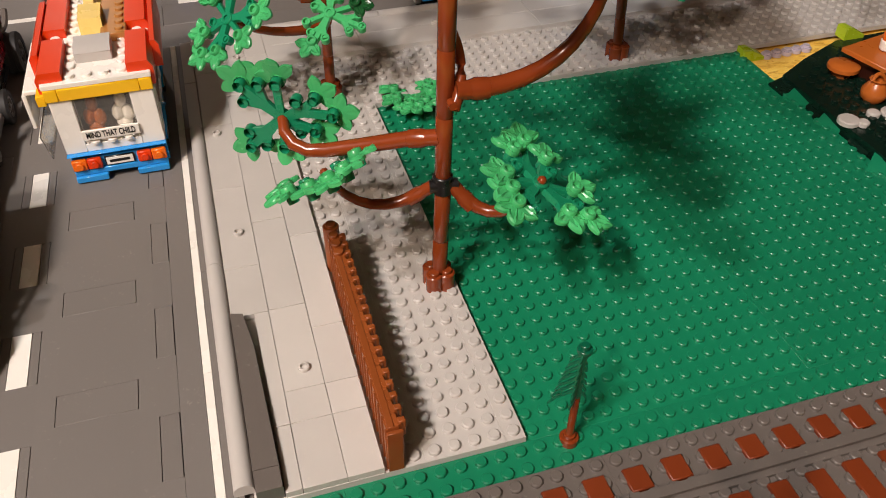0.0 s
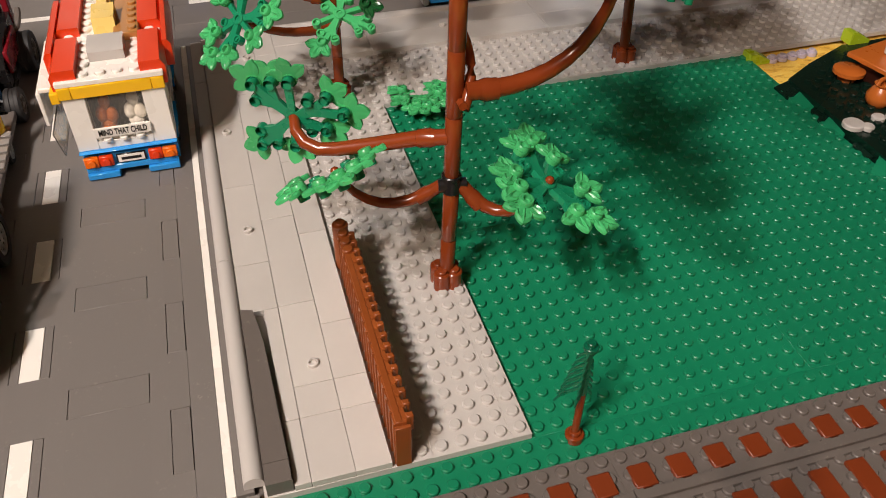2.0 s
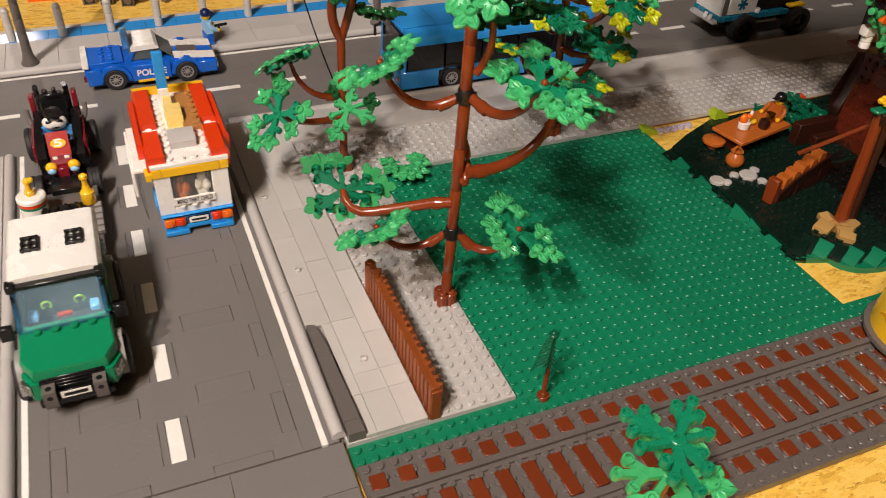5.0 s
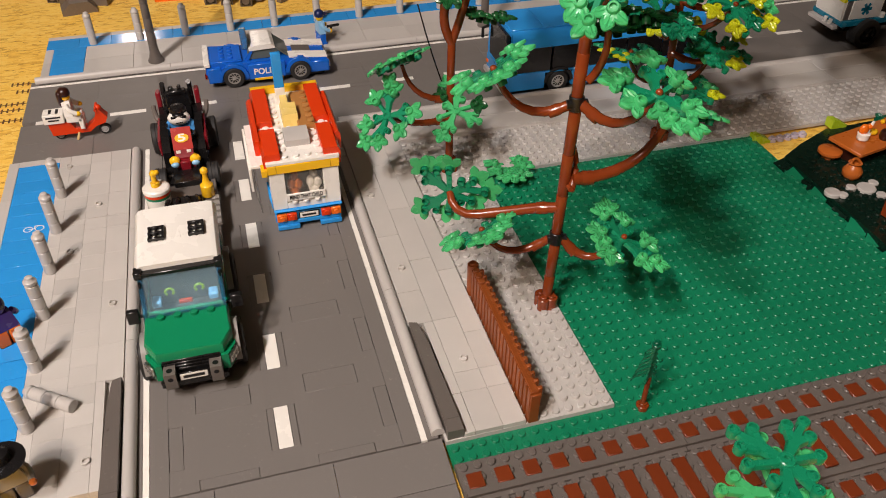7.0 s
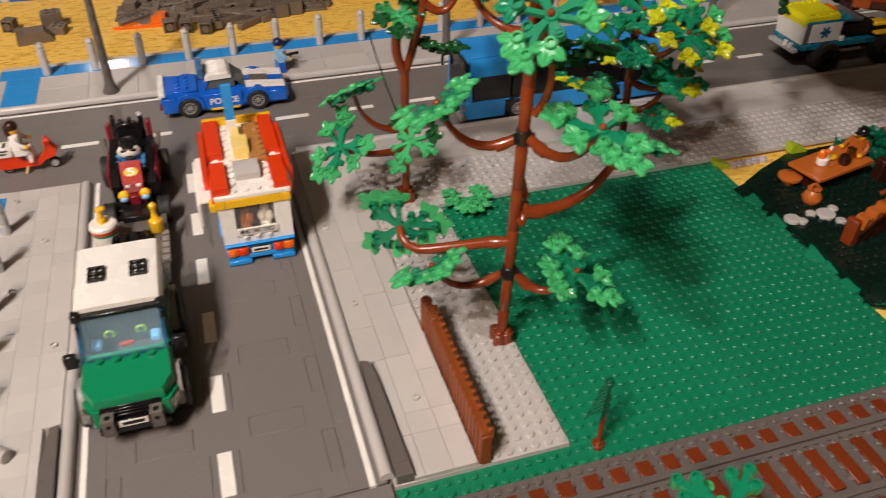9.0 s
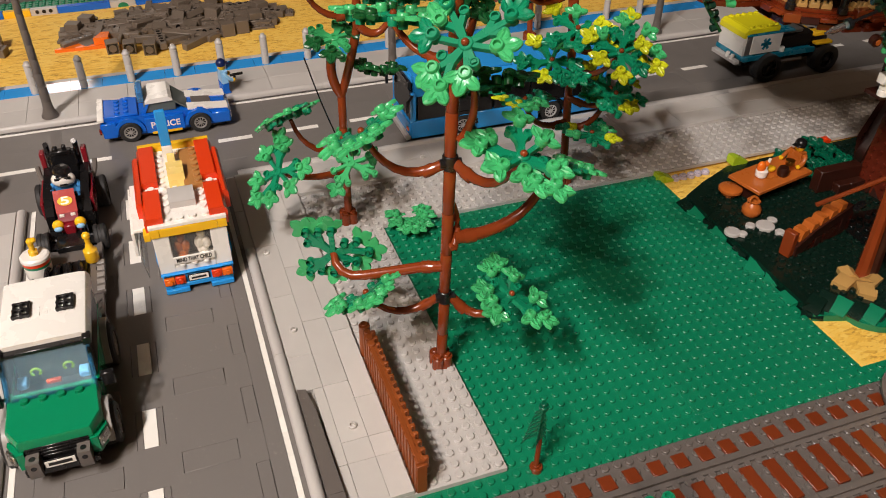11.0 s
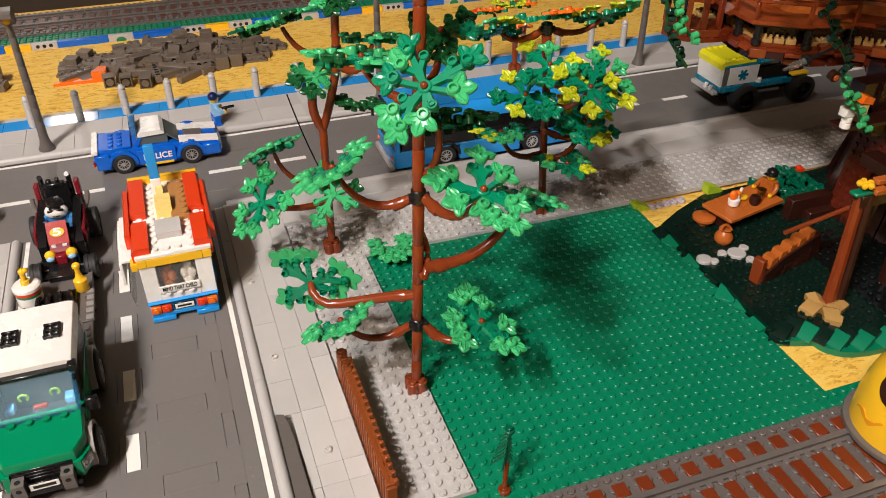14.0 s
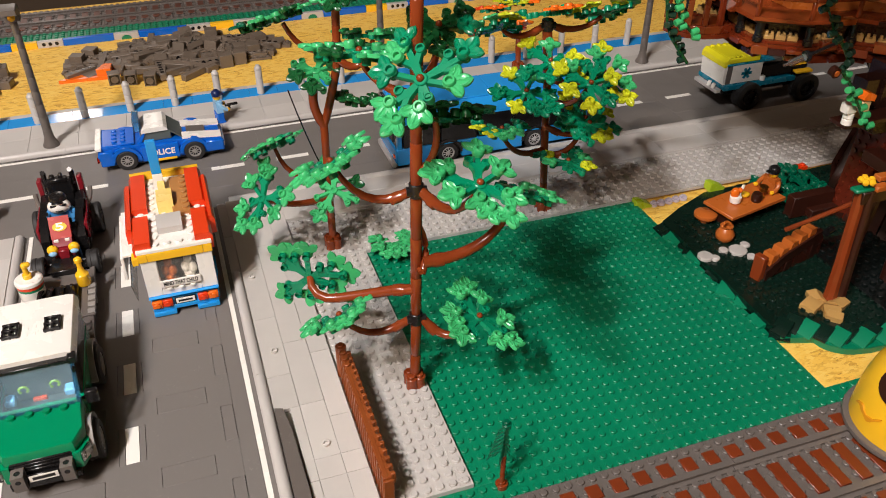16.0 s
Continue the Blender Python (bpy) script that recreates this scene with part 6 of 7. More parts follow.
def rescue_truck():
    v = thing("rescue_truck", 62.2, 51.5, 0.4, "white and yellow toy rescue truck with huge black wheels", "truck", -90.0)
    # the front is at local +y, the near side at local +x
    for s in (-1, 1):
        for y in (-3.2, 6.4):
            wheel(v, s * 2.9, y, 1.95, 1.95, 1.9, BLACK, False)
        side = M().box(min(s * 2.5, s * 2.8), max(s * 2.5, s * 2.8), -6.2, -1.4, 3.9, 6.5, 0.05)
        part("corner_hatch", M().prism([(-7.0, 3.9), (-6.25, 3.9), (-6.25, 6.45), (-6.7, 6.45), (-7.0, 5.6)], "x", min(s * 2.3, s * 2.72), max(s * 2.3, s * 2.72)), DARK_GREY, v, "dark grey corner hatch")
        p = part("box_side", side, WHITE, v)
        part("side_step", M().cyl(s * 2.7, -1.0, 3.8, 4.4, 0.4, 12), WHITE, v)
        if s > 0:
            for a in (0, 60, 120):
                part("emblem_bar", M().box(-0.82, 0.82, -0.2, 0.2, 0, 0.03, 0.005, 0, Matrix.Translation((2.81, -3.9, 5.2)) @ Matrix.Rotation(radians(90), 4, "Z") @ Matrix.Rotation(radians(90), 4, "X") @ Matrix.Rotation(radians(a), 4, "Z")), TEAL, p)
        part("sill", M().box(min(s * 2.4, s * 2.95), max(s * 2.4, s * 2.95), -7.2, 4.6, 3.0, 3.7, 0.06), TEAL, v, "teal blue side sill")
        part("fender", M().box(min(s * 2.0, s * 3.0), max(s * 2.0, s * 3.0), 4.6, 7.4, 3.9, 4.3, 0.1), YELLOW, v)
        part("frame_bar", M().tube([(s * 2.3, -1.2, 2.2), (s * 2.3, 3.0, 2.2)], 0.4, 8), DARK_GREY, v)
    part("chassis", M().box(-2.2, 2.2, -7.0, 8.2, 2.1, 3.1, 0.06), BLACK, v)
    part("bed", M().box(-2.9, 2.9, -7.4, 4.0, 3.2, 3.8, 0.05), TEAL, v)
    part("box_back", M().prism([(-6.9, 3.8), (-7.3, 3.8), (-7.5, 6.25), (-7.0, 6.7)], "x", -2.6, 2.6), WHITE, v)
    part("bumper", M().box(-2.6, 2.6, -8.2, -7.4, 2.7, 3.2, 0.05), LIGHT_GREY, v)
    for x in (0.6, 1.6):
        part("tow_hook", M().tube([(x, -8.1, 3.1), (x, -7.9, 3.8)], 0.26, 8), WHITE, v)
    part("roof", M().box(-2.7, 2.7, -6.9, -2.0, 6.75, 7.5, 0.1).prism([(-7.6, 6.3), (-7.3, 6.3), (-6.88, 6.8), (-6.88, 7.48), (-7.1, 7.48), (-7.6, 7.0)], "x", -2.7, 2.7).studs(1.7, 2.7, -6.9, -1.9, 7.5, n=10).studs(-2.7, -1.7, -6.9, -1.9, 7.5, n=10), ACID, v, "acid yellow studded roof")
    part("cab", M().box(-2.4, 2.4, -1.4, 4.2, 3.8, 5.8, 0.2), BLACK, v)
    part("roof_trim", M().box(-2.85, 2.85, -7.2, 0.4, 6.5, 6.74, 0.04), TEAL, v, "teal blue trim under the roof")
    part("cab_roof", M().box(-2.4, 2.4, -1.95, 2.2, 6.0, 6.49, 0.1), DARK_GREY, v)
    part("beacon", M().box(-1.8, 0.2, -1.9, -0.5, 6.76, 7.2, 0.1), ORANGE, v)
    part("engine", M().box(-1.6, 1.6, 4.2, 7.6, 3.4, 4.6, 0.15), BLACK, v)
    part("engine_cover", M().box(0.2, 1.7, 5.2, 7.2, 4.6, 5.2, 0.1), YELLOW, v)


def scooter():
    v = thing("scooter", -40.0, 50.8, 0.4, "red toy scooter with a white box", "scooter", -90.0)
    body = M().prism([(-3.0, 0.7), (0.8, 0.7), (1.6, 1.3), (2.6, 1.6), (2.9, 2.2), (2.2, 3.2), (1.9, 3.2), (1.5, 1.9), (0.6, 1.2), (-0.6, 1.3), (-1.0, 2.2), (-3.2, 2.1)], "x", -0.55, 0.55)
    part("body", body, RED, v)
    for y in (-2.3, 2.3):
        wheel(v, 0, y, 0.62, 0.62, 0.4)
    part("handlebar", M().tube([(-0.9, 1.9, 3.3), (0.9, 1.9, 3.3)], 0.14, 8).ball((0, 2.1, 3.2), 0.4, 10), RED, v)
    box = part("box", M().box(-0.8, 0.8, -3.5, -1.4, 2.2, 3.3, 0.06), WHITE, v, "white box")
    for z, l in ((2.88, 1.5), (2.55, 1.1)):
        part("print_bar", M().box(0.8, 0.815, -2.45 - l / 2, -2.45 + l / 2, z, z + 0.18, 0), PRINT, box)
    part("print_bar", M().box(-0.45, 0.45, -2.9, -2.6, 3.3, 3.315, 0).box(-0.5, 0.5, -2.2, -1.9, 3.3, 3.315, 0), PRINT, box)
    part("seat", M().box(-0.5, 0.5, -1.4, 0.2, 2.1, 2.4, 0.1), BLACK, v)
    part("stand", M().tube([(0.5, -0.3, 0.8), (0.9, -0.6, 0.1)], 0.14, 6), TAN, v)


ice_cream_van()
camper_truck()
trailer()
tap_barrel()
yellow_bottle()
dragster()
police_car()
bus()
rescue_truck()
scooter()


def toy_figure(x, y, z, turn, label, torso, legs, hat, skin=YELLOW, sit=False, hair_long=False, arms_up=0.4, skirt=False):
    """A toy figure as one plain mesh."""
    mb = M()
    if sit:
        mb.box(-0.95, -0.05, -0.4, 1.2, 0.0, 0.75, 0.08, 1).box(0.05, 0.95, -0.4, 1.2, 0.0, 0.75, 0.08, 1).box(-0.95, -0.05, 0.8, 1.3, -0.9, 0.4, 0.08, 1).box(0.05, 0.95, 0.8, 1.3, -0.9, 0.4, 0.08, 1)
        h = 0.75
    else:
        mb.box(-0.95, -0.05, -0.45, 0.45, 0.0, 1.5, 0.1, 1).box(0.05, 0.95, -0.45, 0.45, 0.0, 1.5, 0.1, 1).box(-0.95, -0.05, 0.3, 0.6, 0.0, 0.3, 0.08, 1).box(0.05, 0.95, 0.3, 0.6, 0.0, 0.3, 0.08, 1)
        h = 1.5
    mb.prism([(-0.98, h), (0.98, h), (0.72, h + 1.6), (-0.72, h + 1.6)], "y", -0.42, 0.42, 0)
    for s in (-1, 1):
        mb.tube(bend((s * 0.85, 0, h + 1.4), (s * 1.3, 0.1, h + 0.8), (s * 1.15, 0.9, h + arms_up)), 0.25, 8, 0)
        mb.ball((s * 1.15, 1.05, h + arms_up), 0.27, 8, 2)
    mb.lathe([(0.3, h + 1.55), (0.45, h + 1.75), (0.52, h + 1.85), (0.52, h + 2.5), (0.4, h + 2.62), (0.26, h + 2.65)], 14, 2)
    mb.lathe([(0.6, h + 2.15), (0.66, h + 2.4), (0.58, h + 2.75), (0.3, h + 2.98), (0.02, h + 3.0)], 14, 3)
    if hair_long:
        mb.box(-0.6, 0.6, -0.75, -0.15, h + 1.0, h + 2.7, 0.2, 3)
    else:
        mb.box(-0.45, 0.45, 0.4, 0.95, h + 2.3, h + 2.42, 0.05, 3)
    return solid("toy_figure", mb, [torso, legs, skin, hat], x, y, z, label, "toy figure", turn, "toy figures")


solid("hand_tool", M().box(-0.15, 0.15, -0.7, 1.0, -0.12, 0.18, 0.04).box(-0.12, 0.12, -0.3, 0.0, -0.5, -0.1, 0.03), BLACK, -9.4, 67.6, 2.85, "small black hand tool held by the toy officer", "tool", -80)
toy_figure(-11.0, 67.4, 0.8, -80, "toy officer figure with dark blue cap on the pavement", SKY, BLUE, plastic("navy_plastic", rgb(20, 36, 84), 0.3))
toy_figure(-40.8, 50.8, 2.6, -90, "toy rider figure in white with long dark hair", WHITE, WHITE, DARK_BROWN, sit=True, hair_long=True)
driver = M().prism([(-1.1, 0), (1.1, 0), (0.9, 1.7), (-0.9, 1.7)], "y", -0.5, 0.5, 0).ball((0, 0.35, 2.0), 1.0, 14, 1, None, (1.15, 0.75, 0.8)).lathe([(0.6, 1.9), (0.62, 2.7), (0.4, 2.8)], 14, 2)
driver.box(-0.75, -0.12, 0.72, 1.0, 2.2, 2.42, 0.04, 3).box(0.12, 0.75, 0.72, 1.0, 2.2, 2.42, 0.04, 3).box(-0.35, 0.35, 0.98, 1.12, 1.72, 1.84, 0.03, 3)
driver.lathe([(0.85, 2.55), (0.88, 2.8), (0.7, 3.15), (0.02, 3.25)], 16, 3).box(-0.55, 0.55, 0.5, 1.1, 2.55, 2.66, 0.05, 3)
for s in (-1, 1):
    driver.tube(bend((s * 1.0, 0, 1.4), (s * 1.5, 0.4, 1.0), (s * 1.2, 1.3, 1.2)), 0.27, 8, 0)
solid("toy_figure", driver, [plastic("patterned_blue_plastic", rgb(70, 140, 200), 0.3), WHITE, NOUGAT, BLACK], -29.2, 43.2, 3.4, "toy driver figure with white beard and black cap", "toy figure", 180, "toy figures")
toy_figure(-43.5, 18.3, 0.8, 30, "purple toy figure with a round black helmet", PURPLE, ORANGE, plastic("dark_purple_plastic", rgb(34, 20, 52), 0.25), PURPLE)
hatted = M().box(-0.95, -0.05, -0.45, 0.45, 0.0, 1.5, 0.1, 1).box(0.05, 0.95, -0.45, 0.45, 0.0, 1.5, 0.1, 1).prism([(-0.98, 1.5), (0.98, 1.5), (0.72, 3.1), (-0.72, 3.1)], "y", -0.42, 0.42, 0)
hatted.lathe([(0.45, 3.1), (0.52, 3.3), (0.52, 3.7)], 14, 2).lathe([(0.6, 3.66), (1.5, 3.74), (1.52, 3.82), (0.7, 3.9), (0.62, 4.5), (0.4, 4.62)], 20, 3)
for s in (-1, 1):
    hatted.tube(bend((s * 0.85, 0, 2.9), (s * 1.3, 0.1, 2.3), (s * 1.15, 0.9, 1.9)), 0.25, 8, 0).ball((s * 1.15, 1.05, 1.9), 0.27, 8, 2)
solid("toy_figure", hatted, [MID_GREY, DARK_GREY, NOUGAT, BLACK], -41.2, 2.9, 0.8, "grey toy figure with a wide black hat", "toy figure", 200, "toy figures")


# ---- the tree house and its garden ----
garden = thing("garden_base", 0, 0, 0, "dark green studded base plates of the tree house garden", "base plate", kind="structure")
OUT = [(32.15, 7.4), (32.15, 26.2), (35.4, 28), (40, 30), (66, 31), (66, 3.6), (42.0, 3.6), (39.6, 3.8), (38.0, 4.3), (36.7, 5.2), (35.4, 6.5), (33.6, 7.2)]
RIM = [(32.3, 6.3), (33.4, 8.0), (37, 8.0), (42, 5), (66, 5), (66, 2.4), (40.8, 2.4), (39.1, 2.5), (37.6, 2.8), (36.8, 3.15), (36.2, 3.6), (35.7, 4.1), (35.45, 4.6), (35.3, 5.3), (34.6, 5.5), (33.9, 5.75)]


def inside(x, y, poly):
    hit = False
    for (ax, ay), (bx, by) in zip(poly, poly[1:] + poly[:1]):
        if (ay > y) != (by > y) and x < (bx - ax) * (y - ay) / (by - ay) + ax:
            hit = not hit
    return hit


part("edge_plate", M().prism(RIM, "z", -0.34, 0.3), GREEN, garden, "green curved edge plate")
gm = M().prism(OUT, "z", -0.3, 0.8)
for i in range(33, 62):
    for j in range(3, 31):
        if all(inside(i + 0.5 + a, j + 0.5 + b, OUT) for a in (-0.7, 0.7) for b in (-0.7, 0.7)) and math.hypot(i - 60, j - 20) > 8:
            gm.cyl(i + 0.5, j + 0.5, 0.8, 1.01, 0.3, 8)
part("base", gm, DARK_GREEN, garden)
# the base is nearly black on its right
sm = M().box(43.5, 63, 3.6, 17.4, 0.8, 1.02, 0.02).studs(44, 60, 4, 17, 1.02, n=8)
part("dark_plate", sm, plastic("black_green_plastic", rgb(10, 16, 15), 0.2, 0.1), garden, "near-black studded layer over the right of the garden base")


def edge_slope(x, y, turn, mat, l=2.0, w=2.0, h=0.9):
    mb = M().prism([(-l / 2, 0), (l / 2, 0), (l / 2, h), (l / 2 - 0.4, h), (-l / 2, 0.15)], "y", -w / 2 + 0.02, w / 2 - 0.02)
    ob = part("slope", mb, mat, garden)
    ob.matrix_basis = pose(x * U, y * U, 0.0 * U, 0, 0, turn)


for x, y, turn, mat in ((32.0, 25.4, 0, DARK_GREEN), (32.2, 23.6, 20, GREEN), (32.5, 21.6, -12, DARK_GREEN), (32.4, 19.9, 25, GREEN), (33.6, 21.4, 30, DARK_GREEN), (32.7, 16.6, 0, DARK_GREEN), (33.2, 15.2, 15, DARK_GREEN),
                        (32.0, 13.9, 38, GREEN), (32.6, 11.9, 40, GREEN), (32.2, 9.1, 0, GREEN), (33.5, 11.7, 30, DARK_GREEN), (34.2, 9.9, 60, DARK_GREEN), (32.8, 7.0, 50, DARK_GREEN), (33.2, 13.2, 10, DARK_GREEN)):
    edge_slope(x, y, turn, mat, 1.8, 1.9, 0.62)
for x, y, turn, mat in ((35.0, 6.1, 22, GREEN), (36.9, 4.3, 20, GREEN), (38.9, 3.5, 16, GREEN), (41.2, 3.2, 12, GREEN), (43.4, 3.2, 10, GREEN), (33.0, 7.1, 25, DARK_GREEN),
                        (36.0, 5.3, 24, DARK_GREEN), (37.9, 4.5, 18, DARK_GREEN), (40.1, 4.0, 14, DARK_GREEN), (42.3, 3.8, 10, DARK_GREEN), (34.2, 7.2, 30, DARK_GREEN)):
    mb = M().prism([(-0.85, 0.3), (0.75, 0.3), (0.75, 1.3), (0.6, 1.3), (-0.85, 0.42)], "y", -0.72, 0.72)
    part("slope", mb, mat, garden).matrix_basis = pose(x * U, y * U, 0, 0, 0, turn)

for x, y, d in ((32.5, 18.7, 0.8), (33.3, 18.1, 0.46), (34.9, 19.0, 0.5), (36.3, 18.5, 0.95), (37.6, 19.1, 0.52), (37.0, 17.1, 0.5)):
    solid("stepping_stone", M().lathe([(d, 0), (d, 0.28), (d - 0.1, 0.36)], 18), LIGHT_GREY, x, y, 0.85, "round pale grey stepping stone on the garden base", "stone", group="stepping stones")


def picnic_table():
    t = thing("picnic_table", 41.2, 24.6, 0.8, "orange-brown toy picnic table with food", "table", 12.0)
    top = M().box(-4.2, 4.2, -2.1, 2.1, 1.6, 2.0, 0.05)
    part("tabletop", top, NOUGAT, t)
    for x in (-3, 3):
        part("leg", M().box(x - 0.5, x + 0.5, -1.2, 1.2, 0, 1.6, 0.05), DARK_BROWN, t)


picnic_table()


def mug(x, y, z):
    t = thing("bowl", x, y, z, "white mug with an orange-red flame of food", "bowl")
    part("cup", M().lathe([(0.4, 0), (0.6, 0.15), (0.65, 0.8), (0.5, 0.85)], 14), WHITE, t)
    part("filling", M().ball((-0.1, 0.1, 1.2), 0.55, 10, 0, None, (1, 0.8, 1.2)).ball((0.4, 0, 1.5), 0.3, 8), ORANGE, t)
    part("spoon", M().tube([(0.3, 0, 0.6), (0.7, 0, 2.1)], 0.16, 8), WHITE, t)


mug(39.6, 24.3, 2.8)
solid("bread", M().ball((0, 0, 0.35), 0.5, 12, 0, None, (1.2, 0.9, 0.7)), YELLOW, 41.3, 24.9, 2.8, "yellow round loaf on the picnic table", "food")
solid("barrel", M().lathe([(0.5, 0), (0.62, 0.3), (0.62, 0.7), (0.5, 1.0)], 14), DARK_BROWN, 42.0, 23.8, 2.8, "small dark brown barrel on the picnic table", "barrel")
solid("goblet", M().lathe([(0.4, 0), (0.15, 0.2), (0.15, 0.5), (0.5, 0.8), (0.5, 1.3), (0.4, 1.3)], 12), PEARL_GOLD, 43.2, 24.4, 2.8, "pearl gold goblet on the picnic table", "goblet")
toy_figure(45.2, 25.6, 1.2, 100, "toy figure in orange-brown with black hair at the table", NOUGAT, NOUGAT, BLACK)
solid("stool", M().lathe([(0.7, 0), (0.7, 0.5), (1.25, 0.6), (1.25, 0.9), (1.15, 0.97)], 16), NOUGAT, 36.6, 24.9, 0.8, "round orange-brown stool beside the picnic table", "stool")
pot = thing("clay_pot", 36.3, 20.9, 0.8, "glossy orange-brown clay pot on the garden base", "pot")
part("body", M().lathe([(0.6, 0), (0.95, 0.4), (1.0, 0.9), (0.7, 1.4), (0.55, 1.6), (0.7, 1.8), (0.5, 1.8), (0.4, 1.2)], 18, cap=False), NOUGAT, pot)
part("handle", M().tube(bend((-0.6, 0, 1.7), (0, 0.4, 2.6), (0.6, 0, 1.7)), 0.16, 8), NOUGAT, pot)


def step_bridge():
    t = thing("stairway", 39.0, 15.0, 0.8, "brown toy stairway with orange-brown steps", "stairs", 14.0)
    part("stringer", M().prism([(-3.6, 0), (-2.6, 0), (-1.0, 1.2), (4.5, 2.2), (4.5, 3.2), (-1.2, 2.2), (-3.6, 1.2)], "y", -0.8, 0.8), DARK_BROWN, t)
    part("post", M().box(-4.2, -3.5, -0.6, 0.6, 0, 2.8, 0.08), BROWN, t)
    for i in range(5):
        x = -2.4 + 1.35 * i
        part("step", M().prism([(x - 0.6, 1.5 + 0.28 * i), (x + 0.6, 1.7 + 0.28 * i), (x + 0.5, 2.6 + 0.28 * i), (x - 0.3, 2.6 + 0.28 * i)], "y", -0.6, 0.6), NOUGAT, t)
    part("support", M().box(3.2, 4.2, -0.8, 0.8, 0, 2.2, 0.06).box(-0.6, 0.4, -0.8, 0.8, 0, 1.2, 0.06), DARK_BROWN, t)
    part("under_wall", M().box(-2.6, 3.4, -0.7, 0.7, 0.0, 1.3, 0.05).box(0.6, 5.0, -0.75, 0.75, 0.0, 2.3, 0.05), plastic("maroon_plastic", rgb(62, 22, 14), 0.24, 0.1), t)
    part("crank", M().tube([(4.2, -1.2, 3.2), (5.2, -1.2, 3.3)], 0.4, 10), BLACK, t)


step_bridge()


DARK_TAN = plastic("dark_tan_plastic", rgb(186, 146, 84), 0.3, 0.12)


DECK_BROWN = plastic("deck_brown_plastic", rgb(112, 42, 18), 0.24, 0.12)
BARK = plastic("black_brown_plastic", rgb(34, 16, 12), 0.24, 0.15)


def tree_house():
    t = thing("tree_house", 0, 0, 0, "large brown toy tree house on a thick trunk", "tree house")
    rr = random.Random(12)
    # the trunk: staves of slopes round the middle
    cx, cy = 60.5, 20.0
    for i in range(14):
        a0, a1 = 2 * math.pi * i / 14, 2 * math.pi * (i + 0.94) / 14
        wob = [rr.uniform(-0.7, 0.7) for _ in range(6)]
        rows = [(0.8, 9.4), (3.5, 8.6), (8.0, 8.2), (13.5, 8.2), (17.0, 8.8), (19.0, 10.0)]
        vs = []
        for (z, rad), w in zip(rows, wob):
            for a in (a0, a1):
                vs.append((cx + (rad + w) * math.cos(a), cy + (rad + w) * math.sin(a), z))
        vs += [(cx + 5 * math.cos((a0 + a1) / 2), cy + 5 * math.sin((a0 + a1) / 2), 0.8), (cx + 5 * math.cos((a0 + a1) / 2), cy + 5 * math.sin((a0 + a1) / 2), 19.0)]
        fs = []
        for q in range(5):
            fs += [(2 * q, 2 * q + 1, 2 * q + 3, 2 * q + 2)]
        fs += [(0, 2, 4, 6, 8, 10, 13, 12), (1, 12, 13, 11, 9, 7, 5, 3), (0, 12, 1), (10, 11, 13)]
        part("trunk_slope", M().add(vs, fs), DARK_BROWN, t)
    # a studded root in front of the trunk
    root = M().prism([(51.2, 0.8), (54.6, 0.8), (54.6, 15.2), (52.4, 15.2)], "y", 17.5, 22.5)
    for z in range(2, 15):
        for y in range(5):
            root.lathe([(0.3, 0), (0.3, 0.18), (0.001, 0.18)], 8, 0, Matrix.Translation((51.15 + z * 0.085, 18.0 + y, z + 0.3)) @ Matrix.Rotation(radians(-90), 4, "Y"), cap=False)
    part("studded_root", root, plastic("deep_brown_plastic", rgb(98, 37, 22), 0.2, 0.1), t)
    for i, (x0, x1, y0, y1, z0, z1) in enumerate(((46.8, 49.0, 18.6, 20.4, 13.2, 18.2), (48.6, 51.4, 18.2, 20.6, 12.4, 19.6), (51.0, 54.0, 18.4, 21.0, 15.3, 21.5))):
        part("bark_slope", M().prism([(x0 + 0.5, z0), (x1, z0), (x1, z1), (x0, z1), (x0, z0 + 2.4)], "y", y0, y1), BARK, t)
    part("low_wall", M().box(45.6, 51.0, 22.0, 23.2, 0.8, 3.4, 0.06).box(47.5, 51.0, 21.0, 22.0, 0.8, 2.0, 0.06), DARK_BROWN, t)
    part("ledge", M().box(42.9, 55.0, 16.2, 18.2, 14.9, 15.3, 0.05), DARK_BROWN, t)
    # the leg at the garden's edge
    part("leg", M().tube([(39.7, 8.9, 0.8), (39.9, 9.2, 5), (40.3, 9.9, 12.4)], [0.66, 0.56, 0.5], 8), BROWN, t)
    part("leg_rib", M().tube([(40.6, 8.6, 0.8), (40.7, 8.9, 6), (41.0, 9.5, 12.4)], [0.55, 0.45, 0.4], 8), DARK_BROWN, t)
    for x, y, a, l in ((37.6, 8.6, 20, 2.4), (38.6, 7.4, 60, 1.7), (40.0, 8.0, 110, 1.5), (38.6, 9.4, -20, 1.5), (38.3, 6.6, 45, 1.4)):
        ob = part("rock_foot", M().prism([(-l / 2, 0), (l / 2, 0), (l / 2, 0.35), (0.1, 0.75), (-l / 2, 0.5)], "y", -0.75, 0.75), DARK_TAN, t)
        ob.matrix_basis = pose(x * U, y * U, 0.8 * U, 0, 0, a)
    part("beam", M().box(40.0, 47.5, 9.2, 10.4, 11.2, 12.4, 0.06).box(46.0, 48.0, 9.2, 16, 11.2, 12.4, 0.06), DARK_BROWN, t)
    for x, y, z in ((41.8, 9.4, 12.4), (43.2, 9.2, 12.5), (44.4, 9.8, 12.4), (42.6, 10.2, 12.9), (45.4, 9.4, 11.6)):
        part("plank", M().box(x - 0.7, x + 0.7, y - 0.4, y + 0.4, z, z + 0.5, 0.06), NOUGAT, t)
